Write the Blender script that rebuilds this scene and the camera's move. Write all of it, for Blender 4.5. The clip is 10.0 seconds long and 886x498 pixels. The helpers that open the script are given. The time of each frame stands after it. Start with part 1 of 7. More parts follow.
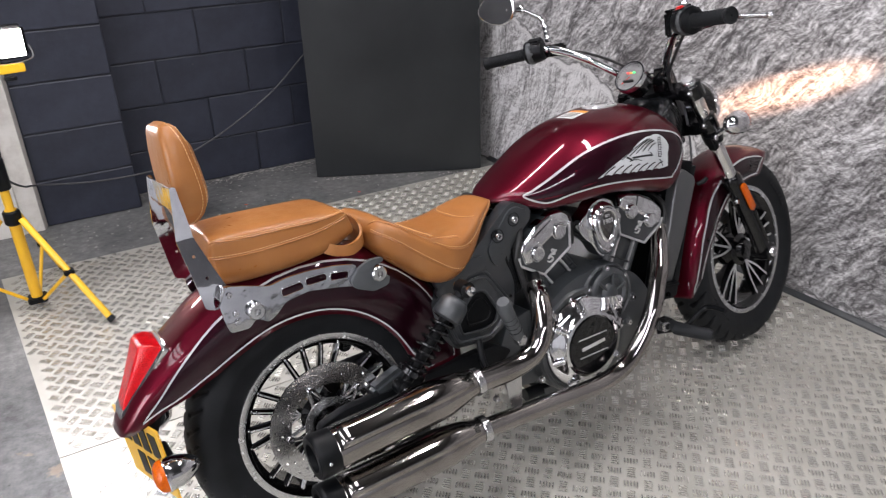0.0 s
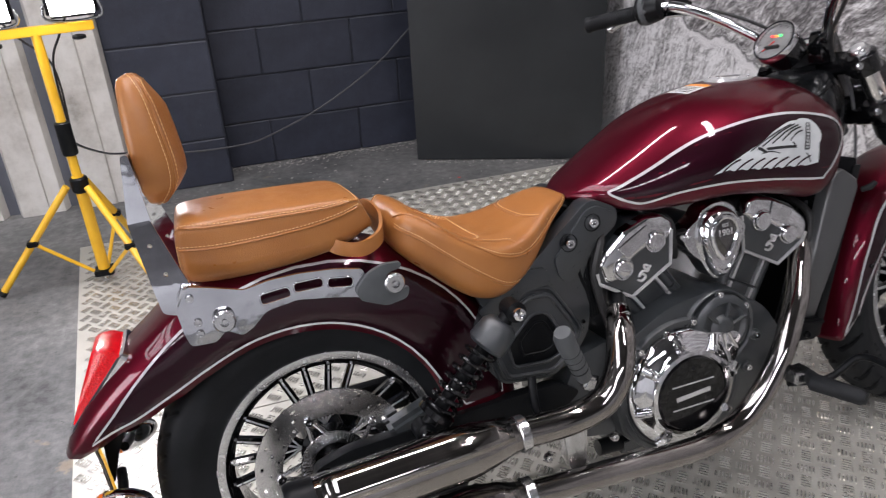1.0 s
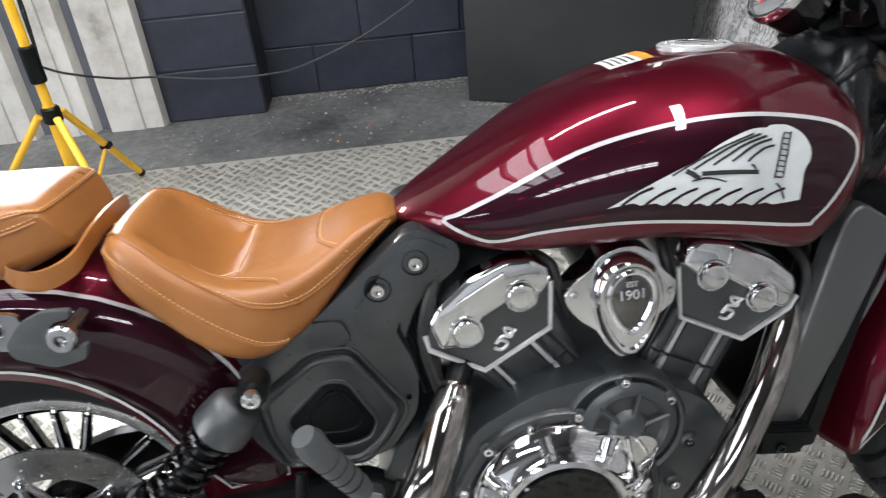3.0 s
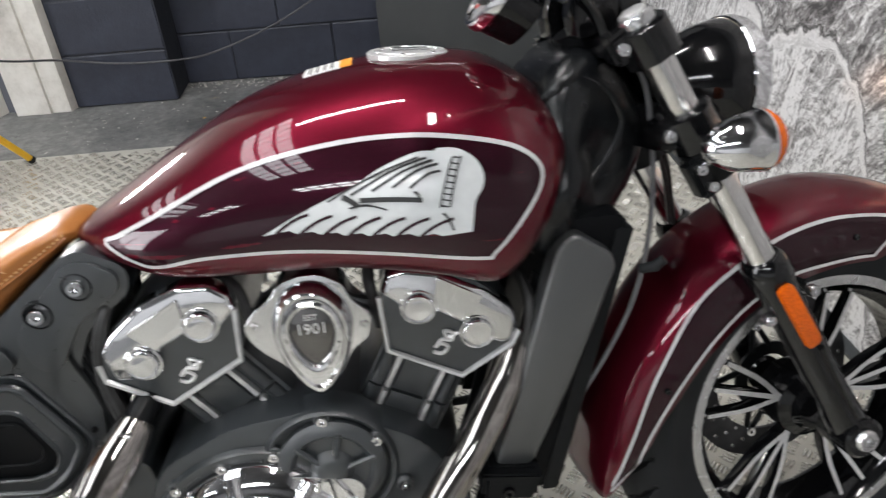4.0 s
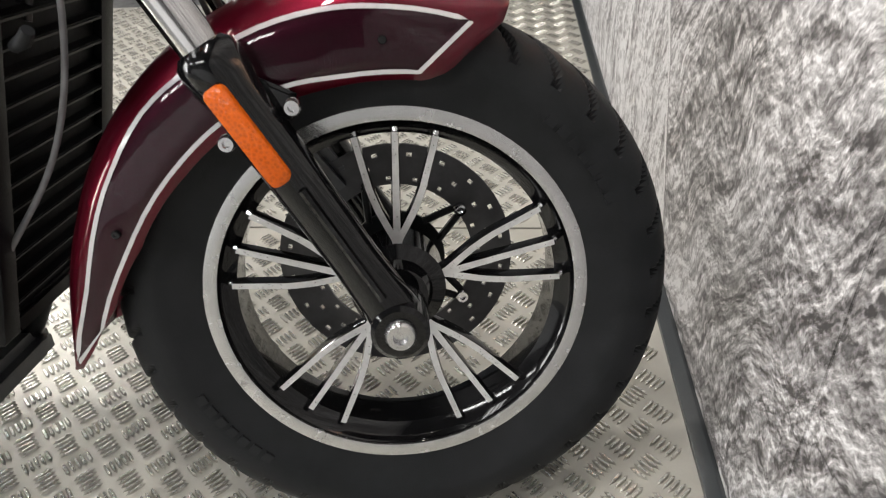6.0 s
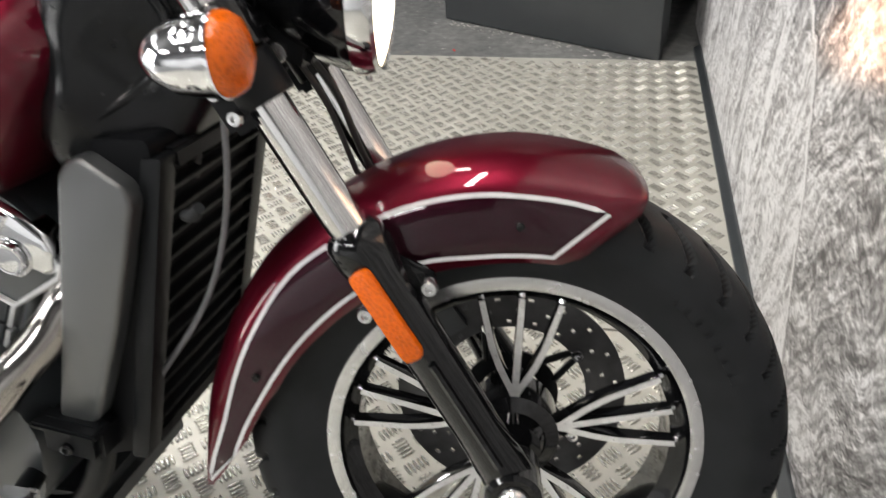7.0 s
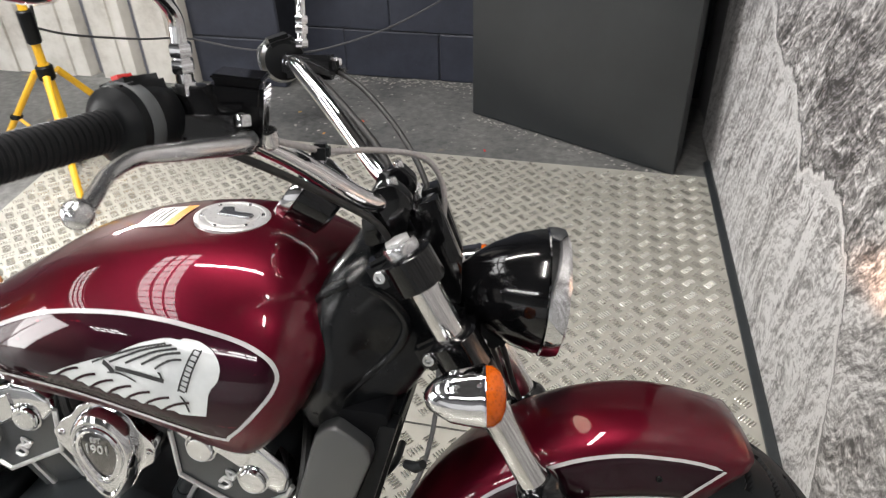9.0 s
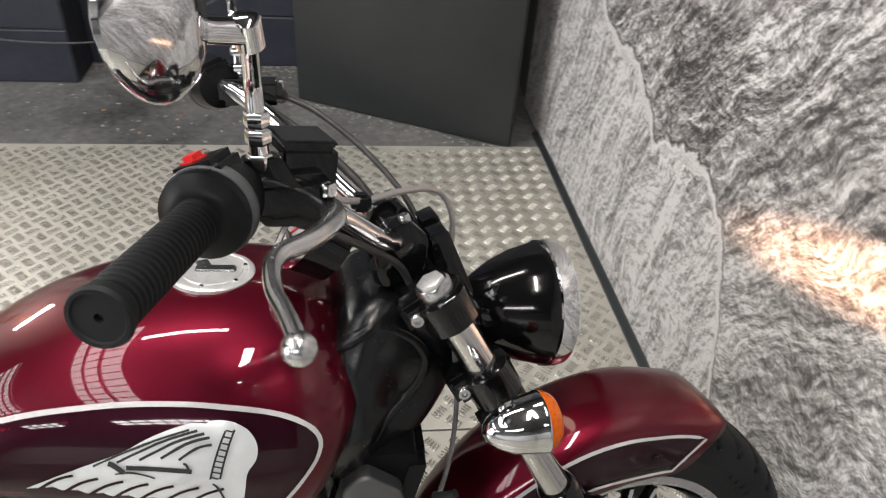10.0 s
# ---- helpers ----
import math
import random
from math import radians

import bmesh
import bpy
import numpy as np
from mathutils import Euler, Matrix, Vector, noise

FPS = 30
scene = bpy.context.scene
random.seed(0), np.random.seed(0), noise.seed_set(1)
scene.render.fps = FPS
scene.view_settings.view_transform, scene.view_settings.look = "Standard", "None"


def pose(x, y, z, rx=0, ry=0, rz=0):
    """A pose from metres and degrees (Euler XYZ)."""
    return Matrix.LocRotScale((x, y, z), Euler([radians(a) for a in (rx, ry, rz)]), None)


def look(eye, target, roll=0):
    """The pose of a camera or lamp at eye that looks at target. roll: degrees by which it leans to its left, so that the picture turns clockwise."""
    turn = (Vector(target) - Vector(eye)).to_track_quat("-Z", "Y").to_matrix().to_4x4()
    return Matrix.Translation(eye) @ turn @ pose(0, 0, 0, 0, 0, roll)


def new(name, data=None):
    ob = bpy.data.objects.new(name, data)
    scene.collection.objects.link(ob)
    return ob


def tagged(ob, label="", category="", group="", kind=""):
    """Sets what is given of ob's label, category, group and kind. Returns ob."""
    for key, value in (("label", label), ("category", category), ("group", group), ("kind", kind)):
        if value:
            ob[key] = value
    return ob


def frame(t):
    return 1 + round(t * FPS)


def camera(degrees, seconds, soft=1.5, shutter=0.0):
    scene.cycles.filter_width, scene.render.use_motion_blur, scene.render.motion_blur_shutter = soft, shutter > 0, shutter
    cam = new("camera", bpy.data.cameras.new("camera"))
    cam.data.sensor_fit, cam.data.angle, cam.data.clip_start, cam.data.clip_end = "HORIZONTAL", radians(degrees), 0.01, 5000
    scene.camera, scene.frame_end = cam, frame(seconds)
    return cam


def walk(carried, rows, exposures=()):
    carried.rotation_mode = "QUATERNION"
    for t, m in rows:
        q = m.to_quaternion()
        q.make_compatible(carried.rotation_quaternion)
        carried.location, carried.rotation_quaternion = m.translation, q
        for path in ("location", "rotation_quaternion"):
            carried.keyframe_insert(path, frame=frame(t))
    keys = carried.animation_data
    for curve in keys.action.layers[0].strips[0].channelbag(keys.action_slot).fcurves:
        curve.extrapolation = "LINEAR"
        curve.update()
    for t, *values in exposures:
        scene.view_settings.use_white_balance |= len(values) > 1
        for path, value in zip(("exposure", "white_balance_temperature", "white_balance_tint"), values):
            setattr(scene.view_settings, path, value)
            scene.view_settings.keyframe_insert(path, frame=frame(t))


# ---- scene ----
cam = camera(62.2, 10.0, soft=1.15, shutter=0.3)
PATH = [
    (0, (-0.44, -1.449, 1.462), (0.436, 0.115, 0.575), -1.9),
    (0.5, (-0.267, -1.33, 1.411), (0.445, 0.312, 0.518), -2.5),
    (1, (-0.103, -1.189, 1.303), (0.423, 0.518, 0.402), -3.3),
    (1.5, (0.025, -1.046, 1.243), (0.37, 0.698, 0.326), -4.2),
    (2, (0.15, -0.933, 1.21), (0.369, 0.812, 0.256), -4.7),
    (2.2, (0.227, -0.909, 1.207), (0.406, 0.831, 0.238), -4.7),
    (3.3, (0.676, -0.832, 1.213), (0.73, 0.851, 0.134), -5.4),
    (3.5, (0.749, -0.823, 1.188), (0.82, 0.874, 0.132), -4.7),
    (4, (0.963, -0.776, 1.18), (1.022, 0.894, 0.082), -4.1),
    (4.5, (1.203, -0.777, 1.149), (1.227, 0.871, 0.015), -3.9),
    (5, (1.421, -0.747, 1.08), (1.399, 0.878, -0.086), -3.7),
    (5.2, (1.503, -0.724, 1.044), (1.448, 0.882, -0.146), -4.0),
    (6.3, (1.713, -0.589, 0.846), (1.405, 0.968, -0.371), -5.1),
    (6.5, (1.708, -0.564, 0.884), (1.348, 0.987, -0.327), -5.4),
    (7, (1.661, -0.551, 1.02), (1.177, 0.987, -0.164), -5.6),
    (7.5, (1.624, -0.564, 1.136), (1.014, 0.954, -0.014), -6.9),
    (8, (1.603, -0.555, 1.246), (0.966, 0.961, 0.107), -6.4),
    (8.5, (1.557, -0.58, 1.342), (0.973, 0.954, 0.2), -5.0),
    (9, (1.436, -0.612, 1.419), (1.048, 0.961, 0.246), -1.7),
    (9.5, (1.29, -0.606, 1.465), (1.152, 0.985, 0.261), 1.1),
    (10, (1.153, -0.573, 1.469), (1.358, 0.985, 0.231), 4.2),
]
walk(cam, [(t, look(eye, target, roll)) for t, eye, target, roll in PATH], ((0.0, -0.20, 6420, 18), (1.0, -0.27, 6400, 19), (2.0, 0.05, 6300, 13), (3.5, 0.08, 6320, 11), (4.5, 0.08, 6700, 12), (5.0, 0.11, 6800, 12), (6.5, 0.47, 6800, 12), (7.0, 0.55, 6750, 11), (8.0, 0.38, 6700, 11), (8.5, 0.30, 6800, 11), (9.0, 0.18, 6750, 12), (10.0, -0.02, 6850, 13)))

# ---- light: roof lights and strip lights of the workshop, one work lamp, the headlamp ----
world = bpy.data.worlds.new("world")
scene.world = world
world.use_nodes = True
bg = world.node_tree.nodes["Background"]
bg.inputs[0].default_value = (0.5, 0.55, 0.62, 1)
bg.inputs[1].default_value = 0.005


def area_lamp(name, m, sx, sy, power, colour):
    la = bpy.data.lights.new(name, "AREA")
    la.shape, la.size, la.size_y, la.energy, la.color = "RECTANGLE", sx, sy, power, colour
    ob = new(name, la)
    ob.matrix_world = m
    return ob


# ---- materials ----
def nodes_of(name):
    m = bpy.data.materials.new(name)
    m.use_nodes = True
    nt = m.node_tree
    return m, nt, nt.nodes["Principled BSDF"]


def link(nt, a, b):
    nt.links.new(a, b)


def node(nt, kind, **inputs):
    n = nt.nodes.new(kind)
    for k, v in inputs.items():
        n.inputs[k.replace("_", " ")].default_value = v
    return n


def ramp(nt, fac, stops):
    r = nt.nodes.new("ShaderNodeValToRGB")
    e = r.color_ramp.elements
    while len(e) < len(stops):
        e.new(0.5)
    for el, (p, c) in zip(e, stops):
        el.position = p
        el.color = (*c, 1) if len(c) == 3 else c
    link(nt, fac, r.inputs[0])
    return r.outputs[0]


def noise_tex(nt, scale, detail=4.0, rough=0.55, vec=None, distort=0.0):
    n = node(nt, "ShaderNodeTexNoise", Scale=scale, Detail=detail, Roughness=rough, Distortion=distort)
    if vec:
        link(nt, vec, n.inputs["Vector"])
    return n.outputs["Fac"]


def coords(nt, scale=(1, 1, 1), rot=(0, 0, 0)):
    tc = nt.nodes.new("ShaderNodeTexCoord")
    mp = nt.nodes.new("ShaderNodeMapping")
    mp.inputs["Scale"].default_value = scale
    mp.inputs["Rotation"].default_value = rot
    link(nt, tc.outputs["Object"], mp.inputs["Vector"])
    return mp.outputs["Vector"]


def bump(nt, bsdf, height, strength, dist=0.002):
    b = node(nt, "ShaderNodeBump", Strength=strength, Distance=dist)
    link(nt, height, b.inputs["Height"])
    link(nt, b.outputs["Normal"], bsdf.inputs["Normal"])


def surface(name, c1, c2, rough=0.5, metal=0.0, scale=12.0, grain=0.0, grain_scale=300.0, rough_var=0.1, coat=0.0, coat_rough=0.03, spec=0.5):
    """Two-scale varied surface: slow mottling between c1 and c2, fine grain as relief, uneven gloss."""
    m, nt, b = nodes_of(name)
    v = coords(nt)
    slow = noise_tex(nt, scale, 5, 0.6, v)
    link(nt, ramp(nt, slow, ((0.3, c1), (0.7, c2))), b.inputs["Base Color"])
    b.inputs["Metallic"].default_value = metal
    fine = noise_tex(nt, scale * 4, 4, 0.6, v)
    mr = node(nt, "ShaderNodeMapRange")
    mr.inputs["To Min"].default_value = max(0.0, rough - rough_var)
    mr.inputs["To Max"].default_value = min(1.0, rough + rough_var)
    link(nt, fine, mr.inputs["Value"])
    link(nt, mr.outputs[0], b.inputs["Roughness"])
    b.inputs["Coat Weight"].default_value = coat
    b.inputs["Coat Roughness"].default_value = coat_rough
    b.inputs["Specular IOR Level"].default_value = spec
    if grain:
        bump(nt, b, noise_tex(nt, grain_scale, 3, 0.6, v), grain, 0.001)
    return m


def emitter(name, colour, strength):
    m, nt, b = nodes_of(name)
    b.inputs["Base Color"].default_value = (*colour, 1)
    b.inputs["Emission Color"].default_value = (*colour, 1)
    b.inputs["Emission Strength"].default_value = strength
    return m


def lens(name, colour, rough=0.08):
    m, nt, b = nodes_of(name)
    b.inputs["Base Color"].default_value = (*colour, 1)
    b.inputs["Roughness"].default_value = rough
    b.inputs["Transmission Weight"].default_value = 0.35
    b.inputs["Specular IOR Level"].default_value = 0.15
    b.inputs["Coat Weight"].default_value = 0.30
    b.inputs["Coat Roughness"].default_value = 0.03
    v = coords(nt)
    vo = node(nt, "ShaderNodeTexVoronoi", Scale=260.0)
    link(nt, v, vo.inputs["Vector"])
    bump(nt, b, vo.outputs["Distance"], 0.35, 0.002)
    link(nt, ramp(nt, vo.outputs["Distance"], ((0.0, tuple(q * 0.62 for q in colour)), (0.6, colour))), b.inputs["Base Color"])
    return m


def candy(name, c1, c2, flake=0.25):
    """Metallic paint under clear lacquer."""
    m, nt, b = nodes_of(name)
    v = coords(nt)
    f1 = noise_tex(nt, 1500.0, 2, 0.5, v)
    link(nt, ramp(nt, f1, ((0.35, c1), (0.7, c2))), b.inputs["Base Color"])
    b.inputs["Metallic"].default_value = 0.7
    b.inputs["Roughness"].default_value = 0.36
    b.inputs["Specular IOR Level"].default_value = 0.1
    b.inputs["Specular Tint"].default_value = (0.25, 0.03, 0.05, 1)
    b.inputs["Coat Weight"].default_value = 0.75
    b.inputs["Coat Roughness"].default_value = 0.015
    return m


RED = candy("burgundy_paint", (0.080, 0.0042, 0.0118), (0.128, 0.0070, 0.0185))
DARK = candy("dark_maroon_paint", (0.019, 0.0034, 0.0075), (0.031, 0.0056, 0.0120))
PIN = surface("silver_pinstripe", (0.50, 0.48, 0.49), (0.60, 0.58, 0.58), 0.3, 0.0, 40, coat=0.8)
EMBLEM = surface("silver_emblem", (0.60, 0.62, 0.62), (0.68, 0.70, 0.70), 0.35, 0.15, 60, coat=0.6)
CHROME = surface("chrome", (0.66, 0.66, 0.67), (0.76, 0.76, 0.77), 0.075, 1.0, 25, rough_var=0.03)


def add_waves(m, scale, strength):
    """Slight unevenness of plated sheet, which breaks up what it mirrors."""
    nt = m.node_tree
    b = nt.nodes["Principled BSDF"]
    bump(nt, b, noise_tex(nt, scale, 3, 0.5, coords(nt)), strength, 0.004)


add_waves(CHROME, 24.0, 0.15)
PLATE = surface("plate_chrome", (0.52, 0.525, 0.55), (0.64, 0.645, 0.67), 0.06, 1.0, 18, rough_var=0.03)
add_waves(PLATE, 11.0, 0.5)
SMOKED = surface("smoked_mirror", (0.13, 0.125, 0.125), (0.20, 0.195, 0.19), 0.07, 1.0, 20, rough_var=0.03)
# exhaust chrome, its base darkened to carry the dark room it mirrors
PIPE = surface("exhaust_chrome_dark_reflection", (0.29, 0.268, 0.252), (0.38, 0.358, 0.34), 0.085, 1.0, 14, rough_var=0.04)
STEEL = surface("brushed_steel", (0.52, 0.52, 0.53), (0.68, 0.68, 0.68), 0.24, 1.0, 60, rough_var=0.08)
FORKTUBE = surface("hard_chrome_tube", (0.58, 0.57, 0.56), (0.64, 0.63, 0.62), 0.13, 1.0, 6, rough_var=0.02)
RIMLIP = surface("brushed_rim_edge", (0.54, 0.54, 0.54), (0.66, 0.66, 0.66), 0.26, 0.9, 12, rough_var=0.06)
ALLOY = surface("machined_alloy", (0.60, 0.60, 0.60), (0.76, 0.76, 0.76), 0.30, 0.6, 80, rough_var=0.08)
SATIN = surface("satin_black", (0.0030, 0.0034, 0.0040), (0.0060, 0.0068, 0.0078), 0.36, 0.0, 30, grain=0.15, grain_scale=900, spec=0.18)
GLOSS = surface("gloss_black", (0.0022, 0.0023, 0.0027), (0.0045, 0.0046, 0.0052), 0.14, 0.0, 20, rough_var=0.04, coat=0.6, spec=0.15)
CAST = surface("cast_black", (0.0180, 0.0216, 0.0242), (0.0275, 0.0325, 0.0360), 0.37, 0.0, 25, grain=0.3, grain_scale=700, spec=0.75, coat=0.4, coat_rough=0.36)
PLASTIC = surface("grey_plastic", (0.062, 0.067, 0.070), (0.084, 0.090, 0.094), 0.45, 0.0, 20, grain=0.3, grain_scale=800, spec=0.3)
RUBBER = surface("rubber", (0.0085, 0.0094, 0.0104), (0.0175, 0.0188, 0.0204), 0.55, 0.0, 14, grain=0.3, grain_scale=500, spec=0.17)
COWL = surface("grained_cowl", (0.019, 0.021, 0.022), (0.026, 0.029, 0.030), 0.40, 0.0, 14, grain=0.25, grain_scale=800, spec=1.0, coat=0.9, coat_rough=0.38)
SIDECAST = surface("side_cover_black", (0.0130, 0.0158, 0.0182), (0.0205, 0.0244, 0.0274), 0.31, 0.0, 25, grain=0.2, grain_scale=700, spec=0.75, coat=0.5, coat_rough=0.30)
MOULDED = surface("moulded_black_cover", (0.0045, 0.0050, 0.0058), (0.0075, 0.0084, 0.0095), 0.24, 0.0, 18, grain=0.12, grain_scale=900, spec=0.32)
HOSE = surface("hose_black", (0.012, 0.012, 0.012), (0.025, 0.025, 0.025), 0.5, 0.0, 60)
BRAID = surface("braided_hose", (0.33, 0.31, 0.31), (0.45, 0.43, 0.42), 0.35, 0.6, 300)
GREYLINE = surface("grey_sheath", (0.10, 0.10, 0.105), (0.15, 0.15, 0.155), 0.4, 0.0, 60)
AMBER = lens("amber_lens", (0.86, 0.150, 0.0008), 0.22)
REDLENS = lens("red_lens", (0.95, 0.004, 0.010), 0.15)
YELLOW = surface("yellow_paint", (0.78, 0.42, 0.012), (0.86, 0.50, 0.02), 0.38, 0.0, 9, grain=0.1, coat=0.3)
PLATEYEL = surface("plate_yellow", (0.80, 0.45, 0.03), (0.85, 0.50, 0.05), 0.35, 0.0, 20)
INK = surface("ink_black", (0.012, 0.012, 0.012), (0.02, 0.02, 0.02), 0.5, 0.0, 20)
WHITE = surface("label_white", (0.70, 0.70, 0.69), (0.78, 0.78, 0.77), 0.4, 0.0, 50)
ORANGE = surface("label_orange", (0.80, 0.28, 0.03), (0.85, 0.32, 0.04), 0.4, 0.0, 50)
REDBTN = surface("red_switch", (0.62, 0.015, 0.012), (0.75, 0.025, 0.02), 0.35, 0.0, 50)
DARKHOLE = surface("dark_core_groove_shade", (0.0018, 0.0020, 0.0026), (0.0036, 0.0040, 0.0050), 0.5, 0.0, 30, spec=0.10)


def leather():
    m, nt, b = nodes_of("tan_leather")
    v = coords(nt)
    slow = noise_tex(nt, 7.0, 5, 0.6, v)
    link(nt, ramp(nt, slow, ((0.25, (0.300, 0.110, 0.026)), (0.55, (0.365, 0.142, 0.036)), (0.8, (0.43, 0.182, 0.052)))), b.inputs["Base Color"])
    vo = node(nt, "ShaderNodeTexVoronoi", Scale=420.0)
    link(nt, v, vo.inputs["Vector"])
    fine = noise_tex(nt, 900.0, 3, 0.6, v)
    mx = node(nt, "ShaderNodeMath")
    mx.operation = "ADD"
    link(nt, vo.outputs["Distance"], mx.inputs[0])
    link(nt, fine, mx.inputs[1])
    bump(nt, b, mx.outputs[0], 0.16, 0.0012)
    link(nt, ramp(nt, noise_tex(nt, 25, 4, 0.6, v), ((0.3, (0.27,) * 3), (0.7, (0.40,) * 3))), b.inputs["Roughness"])
    return m


LEATHER = leather()
THREAD = surface("thread", (0.74, 0.46, 0.20), (0.86, 0.60, 0.32), 0.7, 0.0, 300)


def node_colour(nt, scale, vec):
    n = node(nt, "ShaderNodeTexNoise", Scale=scale, Detail=4.0, Roughness=0.6)
    link(nt, vec, n.inputs["Vector"])
    return n.outputs["Color"]


def rock_print():
    """Board printed with a photograph-like grey rock face: beds of streaks that change direction, ridges and cracks."""
    m, nt, b = nodes_of("rock_print")
    v = coords(nt)

    def vmath(op, a, c, x=None):
        n = nt.nodes.new("ShaderNodeVectorMath")
        n.operation = op
        link(nt, a, n.inputs[0])
        if isinstance(c, tuple):
            n.inputs[1].default_value = c
        else:
            link(nt, c, n.inputs[1])
        if x is not None:
            link(nt, x, n.inputs[2])
        return n.outputs[0]

    def cmix(f, a, colour):
        x = nt.nodes.new("ShaderNodeMix")
        x.data_type = "RGBA"
        link(nt, f, x.inputs[0])
        link(nt, a, x.inputs[6])
        x.inputs[7].default_value = (*colour, 1)
        return x.outputs[2]

    def fmath(op, a, c, d=None):
        n = nt.nodes.new("ShaderNodeMath")
        n.operation = op
        for i, q in enumerate((a, c, d)):
            if q is None:
                continue
            if isinstance(q, float):
                n.inputs[i].default_value = q
            else:
                link(nt, q, n.inputs[i])
        return n.outputs[0]

    def relief(vec, scale, detail, rough, off, gain, distort=0.0):
        """Light and shade of a rugged face: the slope of a noise along one direction."""
        p = noise_tex(nt, scale, detail, rough, vec, distort)
        q = noise_tex(nt, scale, detail, rough, vmath("ADD", vec, off), distort)
        return fmath("MULTIPLY", fmath("SUBTRACT", p, q), gain)

    sp_ = nt.nodes.new("ShaderNodeSeparateXYZ")
    link(nt, v, sp_.inputs[0])
    # a pale bed below a broken edge, darker banded rock beyond it
    edge_z = ramp(nt, fmath("MULTIPLY_ADD", sp_.outputs[1], 0.4, 0.812), [(y / 2.5, (z,) * 3) for y, z in ((0.0, 0.0), (0.40, 0.0), (0.54, 0.36), (0.61, 0.50), (0.69, 0.58), (0.76, 0.62), (0.88, 0.61), (1.04, 0.53), (1.10, 0.58), (1.24, 0.65), (1.46, 0.66), (2.1, 0.95))])
    rough_edge = fmath("MULTIPLY_ADD", fmath("SUBTRACT", noise_tex(nt, 9.0, 6, 0.65, v), 0.5), 0.16, 0.0)
    gap = fmath("ADD", fmath("SUBTRACT", edge_z, sp_.outputs[2]), rough_edge)
    zone = nt.nodes.new("ShaderNodeMapRange")
    zone.interpolation_type = "SMOOTHSTEP"
    zone.inputs["From Min"].default_value, zone.inputs["From Max"].default_value = -0.03, 0.03
    link(nt, gap, zone.inputs["Value"])
    zone = zone.outputs[0]
    warp = node(nt, "ShaderNodeTexNoise", Scale=2.4, Detail=2.0, Roughness=0.5)
    link(nt, v, warp.inputs["Vector"])
    wv = vmath("MULTIPLY_ADD", warp.outputs["Color"], (0.22, 0.22, 0.22), v)
    slow = noise_tex(nt, 1.6, 2, 0.5, v)
    rot = nt.nodes.new("ShaderNodeVectorRotate")
    rot.rotation_type = "X_AXIS"
    link(nt, wv, rot.inputs["Vector"])
    link(nt, fmath("MULTIPLY_ADD", zone, 0.42, -0.62), rot.inputs["Angle"])
    beds = vmath("MULTIPLY", rot.outputs[0], (1.0, 1.0, 0.24))
    bent = vmath("MULTIPLY_ADD", node_colour(nt, 9.0, v), (0.05, 0.05, 0.05), rot.outputs[0])
    strands = vmath("MULTIPLY", bent, (1.0, 1.0, 0.17))
    crumbs = vmath("MULTIPLY", bent, (1.0, 1.0, 0.55))
    big = relief(beds, 6.0, 3, 0.5, (0, 0.035, 0.012), 1.3)
    fibre = relief(strands, 20.0, 5, 0.62, (0, 0.008, 0.002), 2.5)
    mid = relief(crumbs, 20.0, 6, 0.62, (0, 0.010, 0.006), 2.1)
    broken = ramp(nt, noise_tex(nt, 4.2, 5, 0.6, v), ((0.36, (0.15,) * 3), (0.60, (1, 1, 1))))
    mid = fmath("ADD", fmath("MULTIPLY", fibre, broken), mid)
    grit = relief(crumbs, 80.0, 3, 0.6, (0, 0.003, 0.0024), 1.5)
    patch = noise_tex(nt, 2.8, 7, 0.62, crumbs)
    tone = fmath("ADD", fmath("ADD", big, mid), grit)
    tone = fmath("ADD", tone, fmath("MULTIPLY_ADD", fmath("SUBTRACT", patch, 0.5), 0.95, 0.56))
    tone = fmath("MULTIPLY_ADD", zone, 0.16, tone)
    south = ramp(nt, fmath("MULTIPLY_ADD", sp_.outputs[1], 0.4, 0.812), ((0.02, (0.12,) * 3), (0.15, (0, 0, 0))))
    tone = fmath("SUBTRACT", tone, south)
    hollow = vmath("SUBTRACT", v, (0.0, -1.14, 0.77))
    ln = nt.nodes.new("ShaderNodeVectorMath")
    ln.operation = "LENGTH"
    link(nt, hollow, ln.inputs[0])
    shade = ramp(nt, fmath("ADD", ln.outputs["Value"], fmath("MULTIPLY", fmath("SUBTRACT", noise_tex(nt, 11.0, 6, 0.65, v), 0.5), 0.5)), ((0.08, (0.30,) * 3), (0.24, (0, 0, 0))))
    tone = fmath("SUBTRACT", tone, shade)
    col = ramp(nt, tone, ((0.0, (0.062, 0.059, 0.060)), (0.24, (0.150, 0.143, 0.143)), (0.45, (0.265, 0.256, 0.256)), (0.66, (0.42, 0.412, 0.412)), (0.98, (0.72, 0.715, 0.715))))
    # pale broken ridges along the beds, a bright rim on the edge, dark cracks
    vein = nt.nodes.new("ShaderNodeTexNoise")
    vein.noise_type = "RIDGED_MULTIFRACTAL"
    vein.normalize = False
    for k, q in (("Scale", 3.4), ("Detail", 7.0), ("Roughness", 0.6), ("Lacunarity", 2.1), ("Offset", 0.95), ("Gain", 2.0)):
        vein.inputs[k].default_value = q
    link(nt, beds, vein.inputs["Vector"])
    pale = fmath("MULTIPLY", ramp(nt, fmath("MULTIPLY", vein.outputs["Fac"], 0.3), ((0.50, (0, 0, 0)), (0.74, (0.85,) * 3))), ramp(nt, noise_tex(nt, 40.0, 4, 0.7, v), ((0.38, (0.25,) * 3), (0.58, (1, 1, 1)))))
